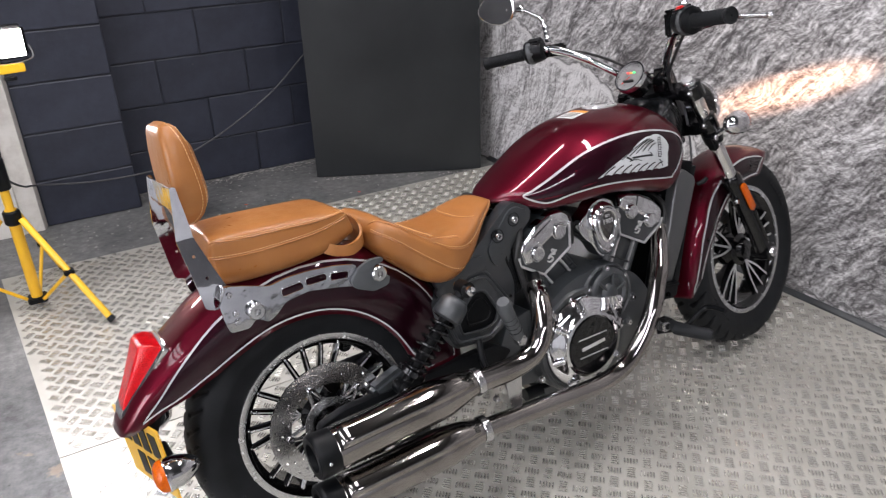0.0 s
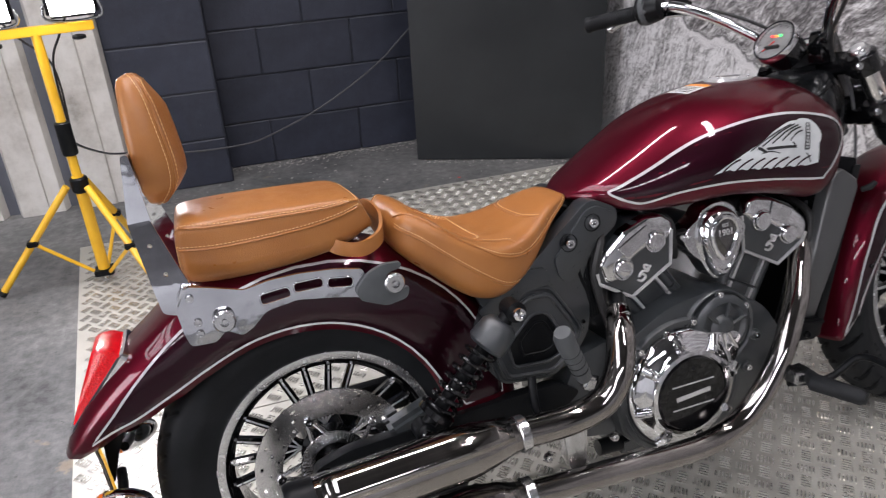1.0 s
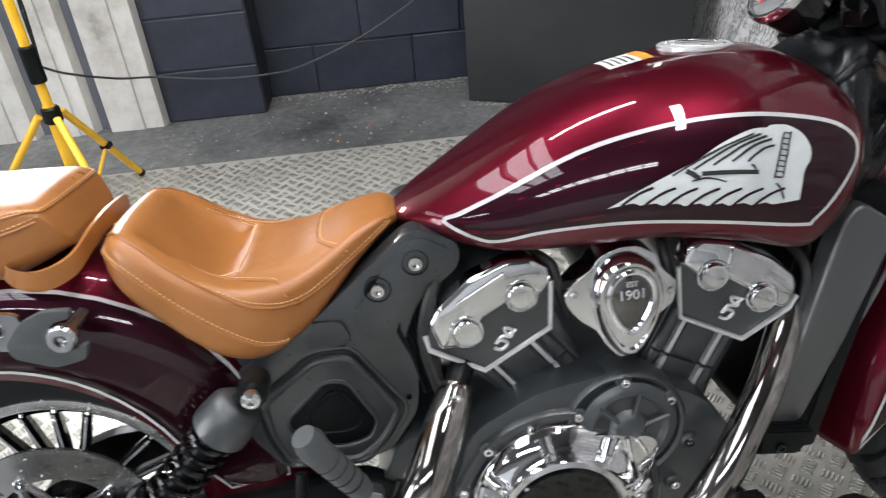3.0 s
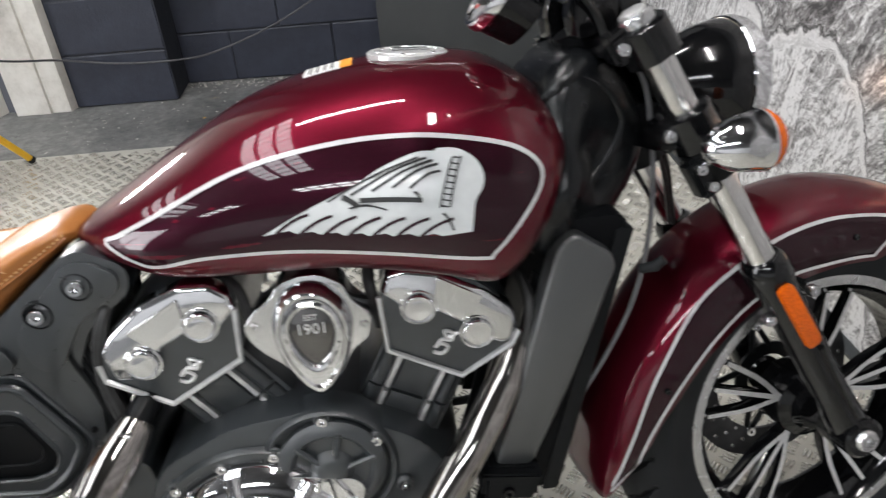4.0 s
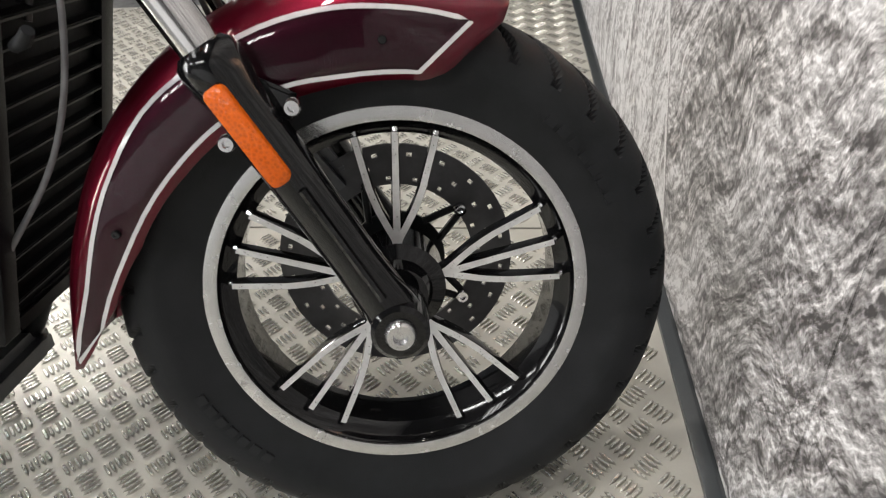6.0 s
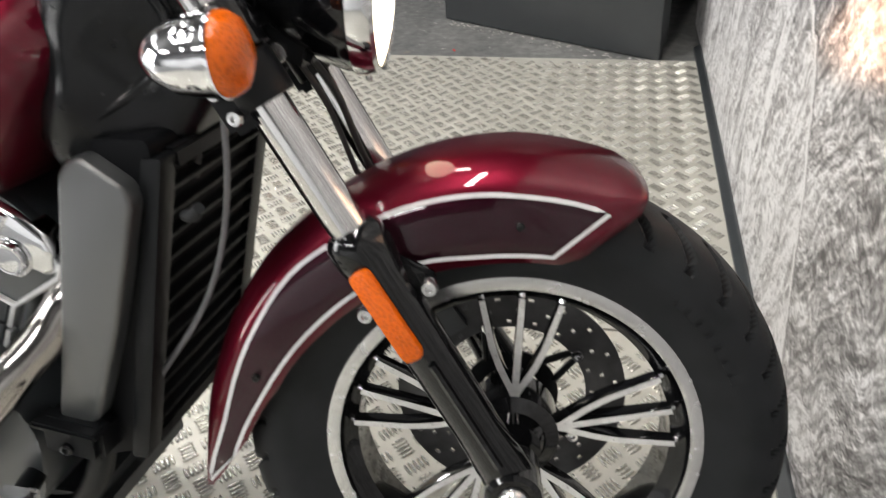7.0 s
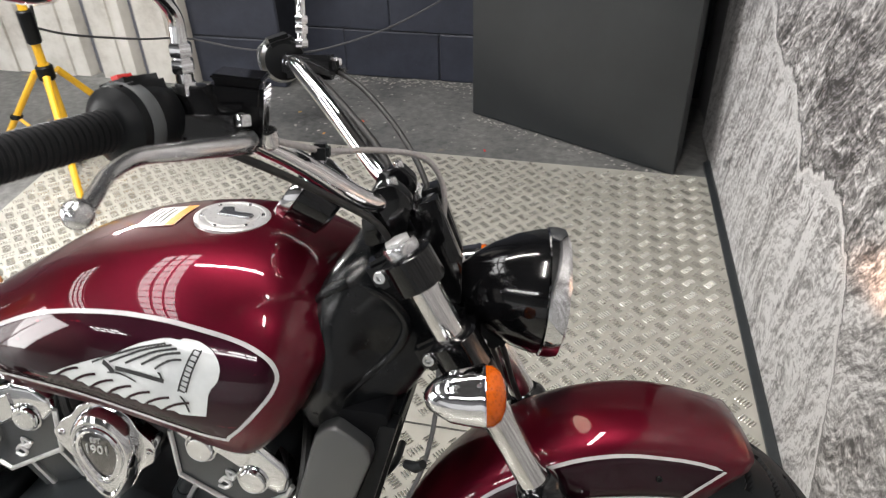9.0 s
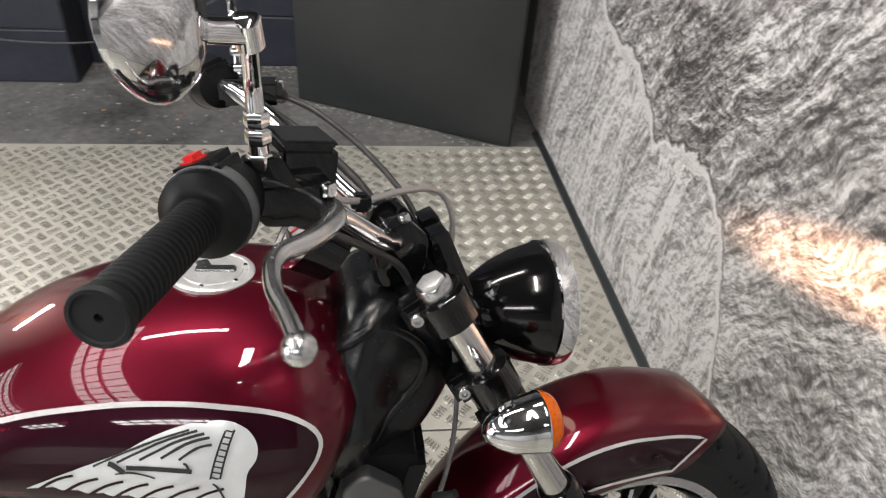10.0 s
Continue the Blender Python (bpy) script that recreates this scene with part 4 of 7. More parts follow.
bp("rear_axle", lathe(((-0.15, 0.010), (-0.15, 0.016), (-0.135, 0.018), (0.13, 0.012), (0.15, 0.016)), HR, (0, 1, 0), 20), STEEL)

# ---- mudguards ----
def guard(c, a0, a1, r_t, r_b, half, n=72):
    """An arched guard of U section; angles in degrees about the axle."""
    bm = bmesh.new()
    rows = []
    for i in range(n + 1):
        a = a0 + (a1 - a0) * i / n
        rt, rb, W = interp(a, r_t), interp(a, r_b), interp(a, half)
        rs = rb + (rt - rb) * 0.48
        prof = [(W * 1.01, rb), (W * 1.0, rb + (rs - rb) * 0.5), (W * 0.995, rs)]
        for k in range(1, 11):
            q = math.pi / 2 * k / 10
            prof.append((W * 0.995 * math.cos(q) ** 0.80, rs + (rt - rs) * math.sin(q) ** 0.94))
        full = [(-y, r) for y, r in prof] + [(y, r) for y, r in prof[-2::-1]]
        ca, sa = math.cos(radians(a)), math.sin(radians(a))
        rows.append([bm.verts.new((c.x + r * ca, y, c.z + r * sa)) for y, r in full])
    for p, q in zip(rows, rows[1:]):
        for j in range(len(p) - 1):
            bm.faces.new((p[j], p[j + 1], q[j + 1], q[j]))
    return bm


def polar(c, table, n=4):
    return [(c.x + r * math.cos(radians(a)), c.z + r * math.sin(radians(a))) for a, r in spline(table, n)]


def thicken(ob, t=0.003):
    md = ob.modifiers.new("sheet", "SOLIDIFY")
    md.thickness, md.offset = t, -1


def painted_guard(name, bm, put, field, label):
    bv = bvh_of(bm)
    g = put(name, bm, RED, label)
    thicken(g)
    for side in (-1, 1):
        laid(put("dark_panel", decal(field, bv, side), DARK, "dark maroon painted panel", g), g, side)
        put("pinstripe", ribbon(field, bv, side, 0.0019 if put is bp else 0.0022, closed=True), PIN, "silver pinstripe", g)
    return g


rg = guard(HR, 3, 163, ((3, 0.398), (30, 0.416), (60, 0.426), (130, 0.428), (140, 0.436), (155, 0.458), (163, 0.467)),
           ((3, 0.225), (27, 0.240), (50, 0.257), (70, 0.270), (85, 0.280), (99, 0.289), (112, 0.297), (124, 0.303), (136, 0.318), (147, 0.346), (154, 0.385), (159, 0.408), (163, 0.440)),
           ((3, 0.112), (115, 0.116), (135, 0.108), (150, 0.090), (158, 0.074), (163, 0.056)))
rear_field = polar(HR, ((158.4, 0.424), (149, 0.404), (136, 0.394), (123, 0.393), (100, 0.396), (75, 0.397), (55, 0.393), (40, 0.383), (25, 0.367), (10.5, 0.350)), 3)
rear_field += polar(HR, ((13, 0.270), (27, 0.252), (50, 0.266), (69, 0.281), (84, 0.292), (99, 0.301), (112, 0.309), (124, 0.316), (136, 0.332), (147, 0.361), (154, 0.398)), 3)
painted_guard("rear_mudguard", rg, bp, rear_field, "burgundy rear mudguard with dark panels and silver pinstripes")

fg = guard(HF, 67.5, 188, ((67.5, 0.347), (72, 0.354), (90, 0.359), (120, 0.359), (160, 0.360), (180, 0.369), (188, 0.378)),
           ((66, 0.338), (69, 0.306), (75, 0.262), (80, 0.250), (100, 0.250), (120, 0.255), (140, 0.262), (160, 0.276), (175, 0.303), (184, 0.338), (188, 0.362)),
           ((66, 0.076), (72, 0.084), (90, 0.089), (150, 0.089), (180, 0.078), (188, 0.066)))
front_field = polar(HF, ((186.4, 0.362), (171, 0.330), (151, 0.324), (135, 0.328), (123, 0.325), (110, 0.324), (97, 0.321), (87, 0.317), (73, 0.313)), 4)
front_field += polar(HF, ((81.5, 0.258), (98, 0.259), (111, 0.267), (125, 0.270), (142, 0.275), (162, 0.290), (180, 0.322)), 4)
front_guard = painted_guard("front_mudguard", fg, sp, front_field, "burgundy front mudguard with dark panels and silver pinstripes")
for a, r in ((89.0, 0.288), (158.0, 0.302)):
    sp("guard_rivet", bolt((HF.x + r * math.cos(radians(a)), -0.0895, HF.z + r * math.sin(radians(a))), (0, -1, 0), 0.0045, 0.003), GLOSS, "", front_guard)

# tail lamp, number plate, rear indicators
tn, td = Vector((-0.75, 0, 0.66)).normalized(), Vector((-0.66, 0, -0.75)).normalized()
to = Vector((-0.360, 0, 0.545))


def tail_shape(h0, h1, grow, r=0.012, wide=1.0):
    bm = bmesh.new()
    out = rounded(((-0.068, -0.060), (-0.068, 0.060), (0.092, 0.038), (0.092, -0.038)), r, 4)
    rings = []
    for h, k in ((h0, 1.0), ((h0 * 2 + h1) / 3, 0.985), (h1 - 0.004, 0.93 + grow), (h1, 0.86 + grow)):
        rings.append([to + td * (a * k * wide + (h - h0) * 0.1) + Vector((0, b * k * wide, 0)) + tn * (h * (0.72 + 0.28 * (0.5 - a * 4))) for a, b in out])
    loft(bm, rings)
    return bm


tail = bp("tail_lamp", tail_shape(-0.02, 0.014, 0.10, 0.014, 1.12), CHROME, "red tail lamp in a chrome bezel")
lens_out = rounded(((-0.068, -0.060), (-0.068, 0.060), (0.092, 0.038), (0.092, -0.038)), 0.008, 3)
lm = bmesh.new()
loft(lm, [[to + td * (a * k + 0.012 * (1 - k)) + Vector((0, b * k, 0)) + tn * (0.008 + h * (0.66 - a * 4.6)) for a, b in lens_out] for h, k in ((0.0, 1.0), (0.022, 0.95), (0.040, 0.80), (0.044, 0.70))])
bp("red_lens", lm, REDLENS, "clear red lens", tail, 25)
pl = bp("number_plate", rbox((-0.404, 0, 0.362), (0.004, 0.225, 0.175), 0.0015, (0, -4, 15)), PLATEYEL, "yellow number plate with dark bars")
for r_, z_ in ((0, 0.400), (1, 0.324)):
    for k in range(4 if r_ == 0 else 3):
        bp("plate_bar", rbox((-0.4072 + (0.362 - z_) * 0.07 - (-0.072 + 0.048 * k) * 0.268, -0.072 + 0.048 * k, z_), (0.002, 0.036, 0.058), 0.0, (0, -4, 15)), INK, "", pl)
bp("plate_bracket", prism(rounded(((-0.392, 0.44), (-0.37, 0.45), (-0.352, 0.45), (-0.372, 0.41), (-0.388, 0.36), (-0.394, 0.36)), 0.006), -0.03, 0.03, 0.003), SATIN)


def indicator(name, tip, axis, base, put, r=0.036, ln=0.092):
    """A bullet indicator lamp: chrome body, amber lens, stalk."""
    ax = Vector(axis).normalized()
    t = Vector(tip)
    ob = put(name, lathe(((0, 0), (0.003, 0.010), (0.012, 0.019), (0.030, 0.029), (0.050, r * 0.95), (ln * 0.72, r), (ln * 0.74, r * 1.03), (ln * 0.78, r * 1.03), (ln * 0.79, r * 0.9)), t, ax, 32), CHROME, "chrome bullet indicator with amber lens")
    put("amber_lens", lathe(((ln * 0.77, r * 0.98), (ln * 0.86, r * 0.97), (ln * 0.96, r * 0.80), (ln * 1.02, r * 0.45), (ln * 1.04, 0)), t, ax, 32), AMBER, "amber lens", ob)
    put("stalk", tube(spline([t + ax * ln * 0.55, (t + ax * ln * 0.5 + Vector(base)) / 2, base], 4), 0.009, 12), SATIN if base[2] < 0.5 else CHROME, "", ob)
    return ob


for s in (-1, 1):
    indicator("rear_indicator", (-0.318, s * 0.140, 0.368), (-1, 0, -0.05), (-0.372, s * 0.045, 0.385), bp)
    indicator("front_indicator", (1.246, s * 0.196, 0.764), (1, 0, 0.05), (1.290, s * 0.118, 0.730), sp, 0.0345, 0.088)

# ---- tank ----
TOP = ((0.532, 0.712), (0.56, 0.733), (0.60, 0.757), (0.665, 0.796), (0.747, 0.842), (0.825, 0.870), (0.90, 0.884), (0.97, 0.890), (1.047, 0.884), (1.09, 0.868), (1.125, 0.842), (1.150, 0.800))
LOW = ((0.532, 0.706), (0.56, 0.703), (0.60, 0.688), (0.665, 0.668), (0.757, 0.666), (0.866, 0.668), (0.976, 0.650), (1.036, 0.632), (1.066, 0.642), (1.10, 0.680), (1.125, 0.725), (1.150, 0.775))
WID = ((0.532, 0.020), (0.545, 0.052), (0.57, 0.085), (0.60, 0.112), (0.665, 0.145), (0.757, 0.172), (0.866, 0.193), (0.976, 0.206), (1.036, 0.206), (1.09, 0.196), (1.125, 0.165), (1.150, 0.105))


def tank_ring(x, off=0.0):
    zt, zb, w = interp(x, TOP), interp(x, LOW), interp(x, WID)
    zm = zb + (zt - zb) * 0.30
    pts = []
    for k in range(0, 19):  # right lower edge, up over the top, down the left
        q = math.pi * k / 18
        cy, sy = math.cos(q), math.sin(q)
        pts.append((x, -w * math.copysign(abs(cy) ** 0.86, cy), zm + (zt - zm) * sy ** 0.92))
    lower = []
    for k in range(1, 10):
        q = math.pi * k / 10
        cy, sy = math.cos(q), math.sin(q)
        lower.append((x, w * math.copysign(abs(cy) ** 0.45, cy) * 0.985, zm - (zm - zb) * sy ** 0.5))
    return pts + lower


def smooth_table(tab, n=5):
    return [(p[0], p[1]) for p in spline(tab, n)]


TOP, LOW, WID = smooth_table(TOP), smooth_table(LOW), smooth_table(WID)
bm = bmesh.new()
loft(bm, [tank_ring(x) for x in np.linspace(0.532, 1.150, 64)])
tank_bvh = bvh_of(bm)
tank = bp("fuel_tank", bm, RED, "burgundy teardrop fuel tank with dark side panels", sharp=60)
tank_field = spline(((0.600, 0.719), (0.620, 0.729), (0.663, 0.749), (0.768, 0.797), (0.869, 0.820), (0.966, 0.824), (1.048, 0.810), (1.088, 0.793), (1.100, 0.768), (1.078, 0.732), (1.042, 0.693), (1.028, 0.688), (0.926, 0.703), (0.820, 0.712), (0.724, 0.707), (0.664, 0.695), (0.636, 0.699)), 5, True)
tank_field = [(p[0], p[1]) for p in tank_field]
for s in (-1, 1):
    laid(bp("dark_panel", decal(tank_field, tank_bvh, s, 0.0008, 0.015), DARK, "dark maroon painted panel", tank), tank, s)
    bp("pinstripe", ribbon(tank_field, tank_bvh, s, 0.0022, closed=True), PIN, "silver pinstripe", tank)


def emblem():
    """The maker's emblem as a plain swept plume with feather slots."""
    top = spline(((0.792, 0.732), (0.84, 0.757), (0.893, 0.779), (0.93, 0.797), (0.965, 0.808), (0.985, 0.808)), 5)
    front = spline(((0.985, 0.810), (1.008, 0.808), (1.026, 0.798), (1.035, 0.782), (1.033, 0.767), (1.024, 0.755), (1.021, 0.740), (1.018, 0.722)), 4)
    out = [(p[0], p[1]) for p in top] + [(p[0], p[1]) for p in front[1:]]
    for i in range(7):  # feather tips along the lower edge
        x = 0.985 - i * 0.0258
        z = 0.7205 + 0.0022 * i
        out += [(x, z), (x - 0.008, z + 0.0036)]
    return out


for s in (-1, 1):
    em = laid(bp("emblem", decal(emblem(), tank_bvh, s, 0.0022, 0.018), EMBLEM, "silver plume-shaped emblem", tank), tank, s)
    for x0, z0, x1, z1, w_ in ((0.868, 0.766, 0.968, 0.803, 0.0011), (0.893, 0.771, 0.976, 0.802, 0.0013), (0.916, 0.774, 0.983, 0.799, 0.0014), (0.938, 0.776, 0.988, 0.795, 0.0014), (0.956, 0.774, 0.990, 0.788, 0.0013),
                               (0.884, 0.7700, 0.899, 0.7600, 0.0030), (0.902, 0.7655, 0.968, 0.7610, 0.0026), (0.890, 0.7585, 0.930, 0.7540, 0.0010), (0.960, 0.7690, 0.966, 0.7600, 0.0014),
                               (1.004, 0.800, 0.986, 0.752, 0.0011), (1.013, 0.800, 0.996, 0.752, 0.0011), (0.988, 0.746, 0.998, 0.726, 0.0013)):
        n = 6
        bp("emblem_line", ribbon([(x0 + (x1 - x0) * i / n, z0 + (z1 - z0) * i / n + (0.004 if w_ < 0.002 else 0.001) * math.sin(math.pi * i / n)) for i in range(n + 1)], tank_bvh, s, w_, 0.0032), INK, "", em)
    for i in range(7):  # gaps between the feather tips
        x_ = 0.808 + 0.0255 * i
        z_ = 0.7345 - 0.0022 * i
        bp("emblem_line", ribbon([(x_ + 0.038 * t_, z_ + (0.020 - 0.0004 * i) * t_ + 0.003 * math.sin(math.pi * t_)) for t_ in (0.0, 0.25, 0.5, 0.75, 1.0)], tank_bvh, s, 0.0017, 0.0032), DARK, "", em)
    for i in range(9):  # bars across the band
        t_ = i / 8
        cx_, cz_ = 1.0085 - 0.018 * t_, 0.799 - 0.046 * t_
        bp("emblem_line", ribbon([(cx_ - 0.0040, cz_ + 0.0012), (cx_, cz_), (cx_ + 0.0040, cz_ - 0.0012)], tank_bvh, s, 0.0008, 0.0032), INK, "", em)
# filler cap and warning label
capm = Matrix.Translation((0.974, -0.004, 0.8885)) @ Matrix.Rotation(radians(3), 4, "Y")
cap = lathe(((-0.012, 0.050), (0.0015, 0.050), (0.0035, 0.047), (0.0035, 0.043), (0.0022, 0.042), (0.0022, 0.036), (0.0035, 0.035), (0.0042, 0)), (0, 0, 0), (0, 0, 1), 48)
cap.transform(capm)
cap = bp("filler_cap", cap, ALLOY, "round brushed alloy filler cap", tank)
for k in range(6):
    a = radians(60 * k + 20)
    b_ = bolt((0.0395 * math.cos(a), 0.0395 * math.sin(a), 0.0025), (0, 0, 1), 0.0028, 0.002)
    b_.transform(capm)
    bp("cap_screw", b_, CHROME, "", cap)
b_ = rbox((0.004, 0, 0.0045), (0.048, 0.016, 0.004), 0.002)
rbox((-0.012, 0.012, 0.0045), (0.016, 0.018, 0.003), 0.0015, (0, 0, 25), b_)
b_.transform(capm)
bp("cap_flap", b_, STEEL, "", cap)


def top_patch(x0, x1, y0, y1, lift):
    bm = bmesh.new()
    g = [[None] * 6 for _ in range(6)]
    for i in range(6):
        for j in range(6):
            x, y = x0 + (x1 - x0) * i / 5, y0 + (y1 - y0) * j / 5
            h = tank_bvh.ray_cast(Vector((x, y, 1.5)), Vector((0, 0, -1)))
            g[i][j] = bm.verts.new(h[0] + h[1] * lift if h[1].z > 0 else h[0] - h[1] * lift)
    for i in range(5):
        for j in range(5):
            bm.faces.new((g[i][j], g[i + 1][j], g[i + 1][j + 1], g[i][j + 1]))
    return bm


lab = bp("warning_label", top_patch(0.845, 0.905, -0.035, 0.035, 0.001), WHITE, "white and orange warning label", tank)
bp("label_band", top_patch(0.890, 0.905, -0.035, 0.035, 0.0016), ORANGE, "", lab)
for k in range(4):
    bp("label_bar", top_patch(0.852 + k * 0.009, 0.855 + k * 0.009, -0.028, 0.028 - 0.008 * (k % 2), 0.0018), INK, "", lab)

# ---- seats ----
def pad(stations, n=36, e_top=0.55, e_side=0.7):
    """Upholstery from stations of (x, top, bottom, half width, crown)."""
    rings = []
    for x, zt, zb, w, crown in stations:
        ring = []
        zm = zb + (zt - zb) * 0.55
        for k in range(n):
            q = 2 * math.pi * k / n
            cy, sy = math.cos(q), math.sin(q)
            y = w * math.copysign(abs(cy) ** e_side, cy)
            if sy >= 0:
                z = zm + (zt - zm) * sy ** e_top + crown * (1 - (y / w) ** 2)
            else:
                z = zm - (zm - zb) * abs(sy) ** 0.4
                y *= 1 - 0.05 * abs(sy)
            ring.append((x, y, z))
        rings.append(ring)
    bm = bmesh.new()
    loft(bm, rings)
    return bm


def seam_on(bvh, pts, n=8, lift=0.0006):
    out = []
    for p in spline(pts, n):
        h = bvh.find_nearest(Vector(p))
        nrm = h[1]
        out.append(h[0] + nrm * lift)
    return out


def table_stations(rows, n):
    return [tuple(p) for p in spline(rows, n)]


rs = table_stations(((0.158, 0.728, 0.712, 0.060, 0.0), (0.166, 0.744, 0.690, 0.095, 0.002), (0.190, 0.760, 0.660, 0.125, 0.003), (0.225, 0.748, 0.628, 0.142, 0.0), (0.265, 0.722, 0.592, 0.152, -0.010), (0.305, 0.700, 0.566, 0.156, -0.014), (0.350, 0.686, 0.562, 0.154, -0.012), (0.400, 0.686, 0.588, 0.140, -0.004), (0.440, 0.696, 0.622, 0.118, 0.004), (0.480, 0.712, 0.662, 0.090, 0.006), (0.520, 0.722, 0.694, 0.064, 0.004), (0.540, 0.718, 0.704, 0.042, 0.0)), 4)
sm = pad(rs, 72, 0.40, 0.55)
for v in sm.verts:  # the sitting panel is sunk inside a padded roll
    w_ = interp(v.co.x, [(r[0], r[3]) for r in rs])
    zb_ = interp(v.co.x, [(r[0], (r[1] + r[2]) / 2) for r in rs])
    deep = interp(v.co.x, ((0.205, 0.0), (0.235, 0.018), (0.285, 0.022), (0.312, 0.014), (0.328, -0.004), (0.37, -0.007), (0.43, -0.003), (0.46, 0.0)))
    if v.co.z > zb_ and deep:
        k_ = min(1.0, max(0.0, (0.76 - abs(v.co.y) / w_) / 0.16))
        v.co.z -= deep * k_ * k_ * (3 - 2 * k_)
seat_bvh = bvh_of(sm)
seat = bp("rider_seat", sm, LEATHER, "tan leather rider seat with stitched seams", sharp=70)
ps = table_stations(((-0.199, 0.778, 0.735, 0.085, 0.0), (-0.194, 0.800, 0.718, 0.104, 0.002), (-0.180, 0.812, 0.705, 0.113, 0.004), (-0.12, 0.814, 0.700, 0.119, 0.006), (-0.03, 0.811, 0.703, 0.121, 0.007), (0.05, 0.808, 0.713, 0.119, 0.006), (0.092, 0.805, 0.726, 0.113, 0.005), (0.112, 0.795, 0.735, 0.106, 0.003), (0.124, 0.770, 0.740, 0.098, 0.002), (0.131, 0.755, 0.742, 0.085, 0.0)), 4)
pm_ = pad(ps, 60, 0.24, 0.26)
pas_bvh = bvh_of(pm_)
pas = bp("pillion_seat", pm_, LEATHER, "tan leather pillion seat with stitched seams", sharp=70)


def welt(bvh, pts, parent, twin=True):
    line = seam_on(bvh, pts, 10, 0.0004)
    bp("piping", tube(line, 0.0022, 6), LEATHER, "", parent)
    bp("stitching", stitches(seam_on(bvh, [(p[0], p[1], p[2] + 0.0055) for p in pts], 10, 0.0006)), THREAD, "pale stitching", parent)


for q in (-1, 1):
    welt(seat_bvh, ((0.170, q * 0.095, 0.735), (0.20, q * 0.130, 0.715), (0.25, q * 0.152, 0.672), (0.30, q * 0.158, 0.632), (0.345, q * 0.156, 0.602), (0.385, q * 0.146, 0.590)), seat)
    welt(seat_bvh, ((0.170, q * 0.080, 0.752), (0.20, q * 0.112, 0.757), (0.25, q * 0.138, 0.718), (0.30, q * 0.148, 0.682), (0.345, q * 0.150, 0.655), (0.40, q * 0.138, 0.648), (0.46, q * 0.104, 0.672), (0.53, q * 0.055, 0.712)), seat)
    bp("piping", tube(seam_on(seat_bvh, ((0.26, q * 0.112, 0.712), (0.31, q * 0.118, 0.688), (0.36, q * 0.120, 0.675), (0.385, q * 0.128, 0.655)), 8, 0.0002), 0.0018, 6), LEATHER, "", seat)
    bp("stitching", stitches(seam_on(seat_bvh, ((0.255, q * 0.106, 0.715), (0.31, q * 0.112, 0.69), (0.36, q * 0.114, 0.678), (0.380, q * 0.122, 0.662)), 8)), THREAD, "pale stitching", seat)
for dx in (0.0, 0.007):
    line = ((0.300 + dx, -0.118, 0.70), (0.314 + dx, -0.08, 0.70), (0.321 + dx, -0.04, 0.70), (0.323 + dx, 0.0, 0.70), (0.321 + dx, 0.04, 0.70), (0.314 + dx, 0.08, 0.70), (0.300 + dx, 0.118, 0.70))
    bp("stitching", stitches(seam_on(seat_bvh, line, 8)), THREAD, "pale stitching", seat)
bp("piping", tube(seam_on(seat_bvh, ((0.46, -0.095, 0.685), (0.43, -0.06, 0.70), (0.425, 0.0, 0.70), (0.43, 0.06, 0.70), (0.46, 0.095, 0.685)), 8, 0.0002), 0.0018, 6), LEATHER, "", seat)
bp("stitching", stitches(seam_on(seat_bvh, ((0.466, -0.092, 0.69), (0.436, -0.06, 0.70), (0.431, 0.0, 0.70), (0.436, 0.06, 0.70), (0.466, 0.092, 0.69)), 8)), THREAD, "pale stitching", seat)
welt(pas_bvh, ((-0.192, -0.10, 0.800), (-0.12, -0.118, 0.800), (-0.03, -0.12, 0.798), (0.05, -0.118, 0.796), (0.095, -0.108, 0.798), (0.112, -0.09, 0.796), (0.116, 0.0, 0.797)), pas)
welt(pas_bvh, ((-0.192, 0.10, 0.800), (-0.12, 0.118, 0.800), (-0.03, 0.12, 0.798), (0.05, 0.118, 0.796), (0.095, 0.108, 0.798), (0.112, 0.09, 0.796), (0.116, 0.0, 0.797)), pas)
welt(pas_bvh, ((-0.196, -0.10, 0.770), (-0.12, -0.122, 0.765), (0.0, -0.123, 0.769), (0.06, -0.120, 0.776), (0.105, -0.110, 0.786)), pas)
bp("stitching", stitches(seam_on(pas_bvh, ((-0.196, -0.095, 0.775), (-0.195, -0.09, 0.745), (-0.190, -0.09, 0.715)), 8)), THREAD, "", pas)
strap = bmesh.new()
sl = spline(((0.045, -0.106, 0.732), (0.066, -0.123, 0.722), (0.100, -0.128, 0.717), (0.134, -0.114, 0.728), (0.148, -0.080, 0.746), (0.152, -0.03, 0.754), (0.152, 0.03, 0.754), (0.148, 0.080, 0.746), (0.134, 0.114, 0.728), (0.100, 0.128, 0.717), (0.066, 0.123, 0.722), (0.045, 0.106, 0.732)), 5)
loft(strap, [[(p[0] + dx, p[1] * k, p[2] + dz) for dx, dz, k in ((-0.002, -0.013, 0.98), (0.003, -0.013, 1.02), (0.004, 0.013, 1.02), (-0.001, 0.013, 0.98))] for p in sl])
bp("grab_strap", strap, LEATHER, "tan leather strap across the seat", pas)

# ---- backrest on a chrome sissy bar ----
BACK_REAR = ((0.838, -0.212), (0.846, -0.224), (0.865, -0.230), (0.897, -0.233), (0.94, -0.236), (0.996, -0.236), (1.035, -0.234), (1.046, -0.230), (1.053, -0.216))
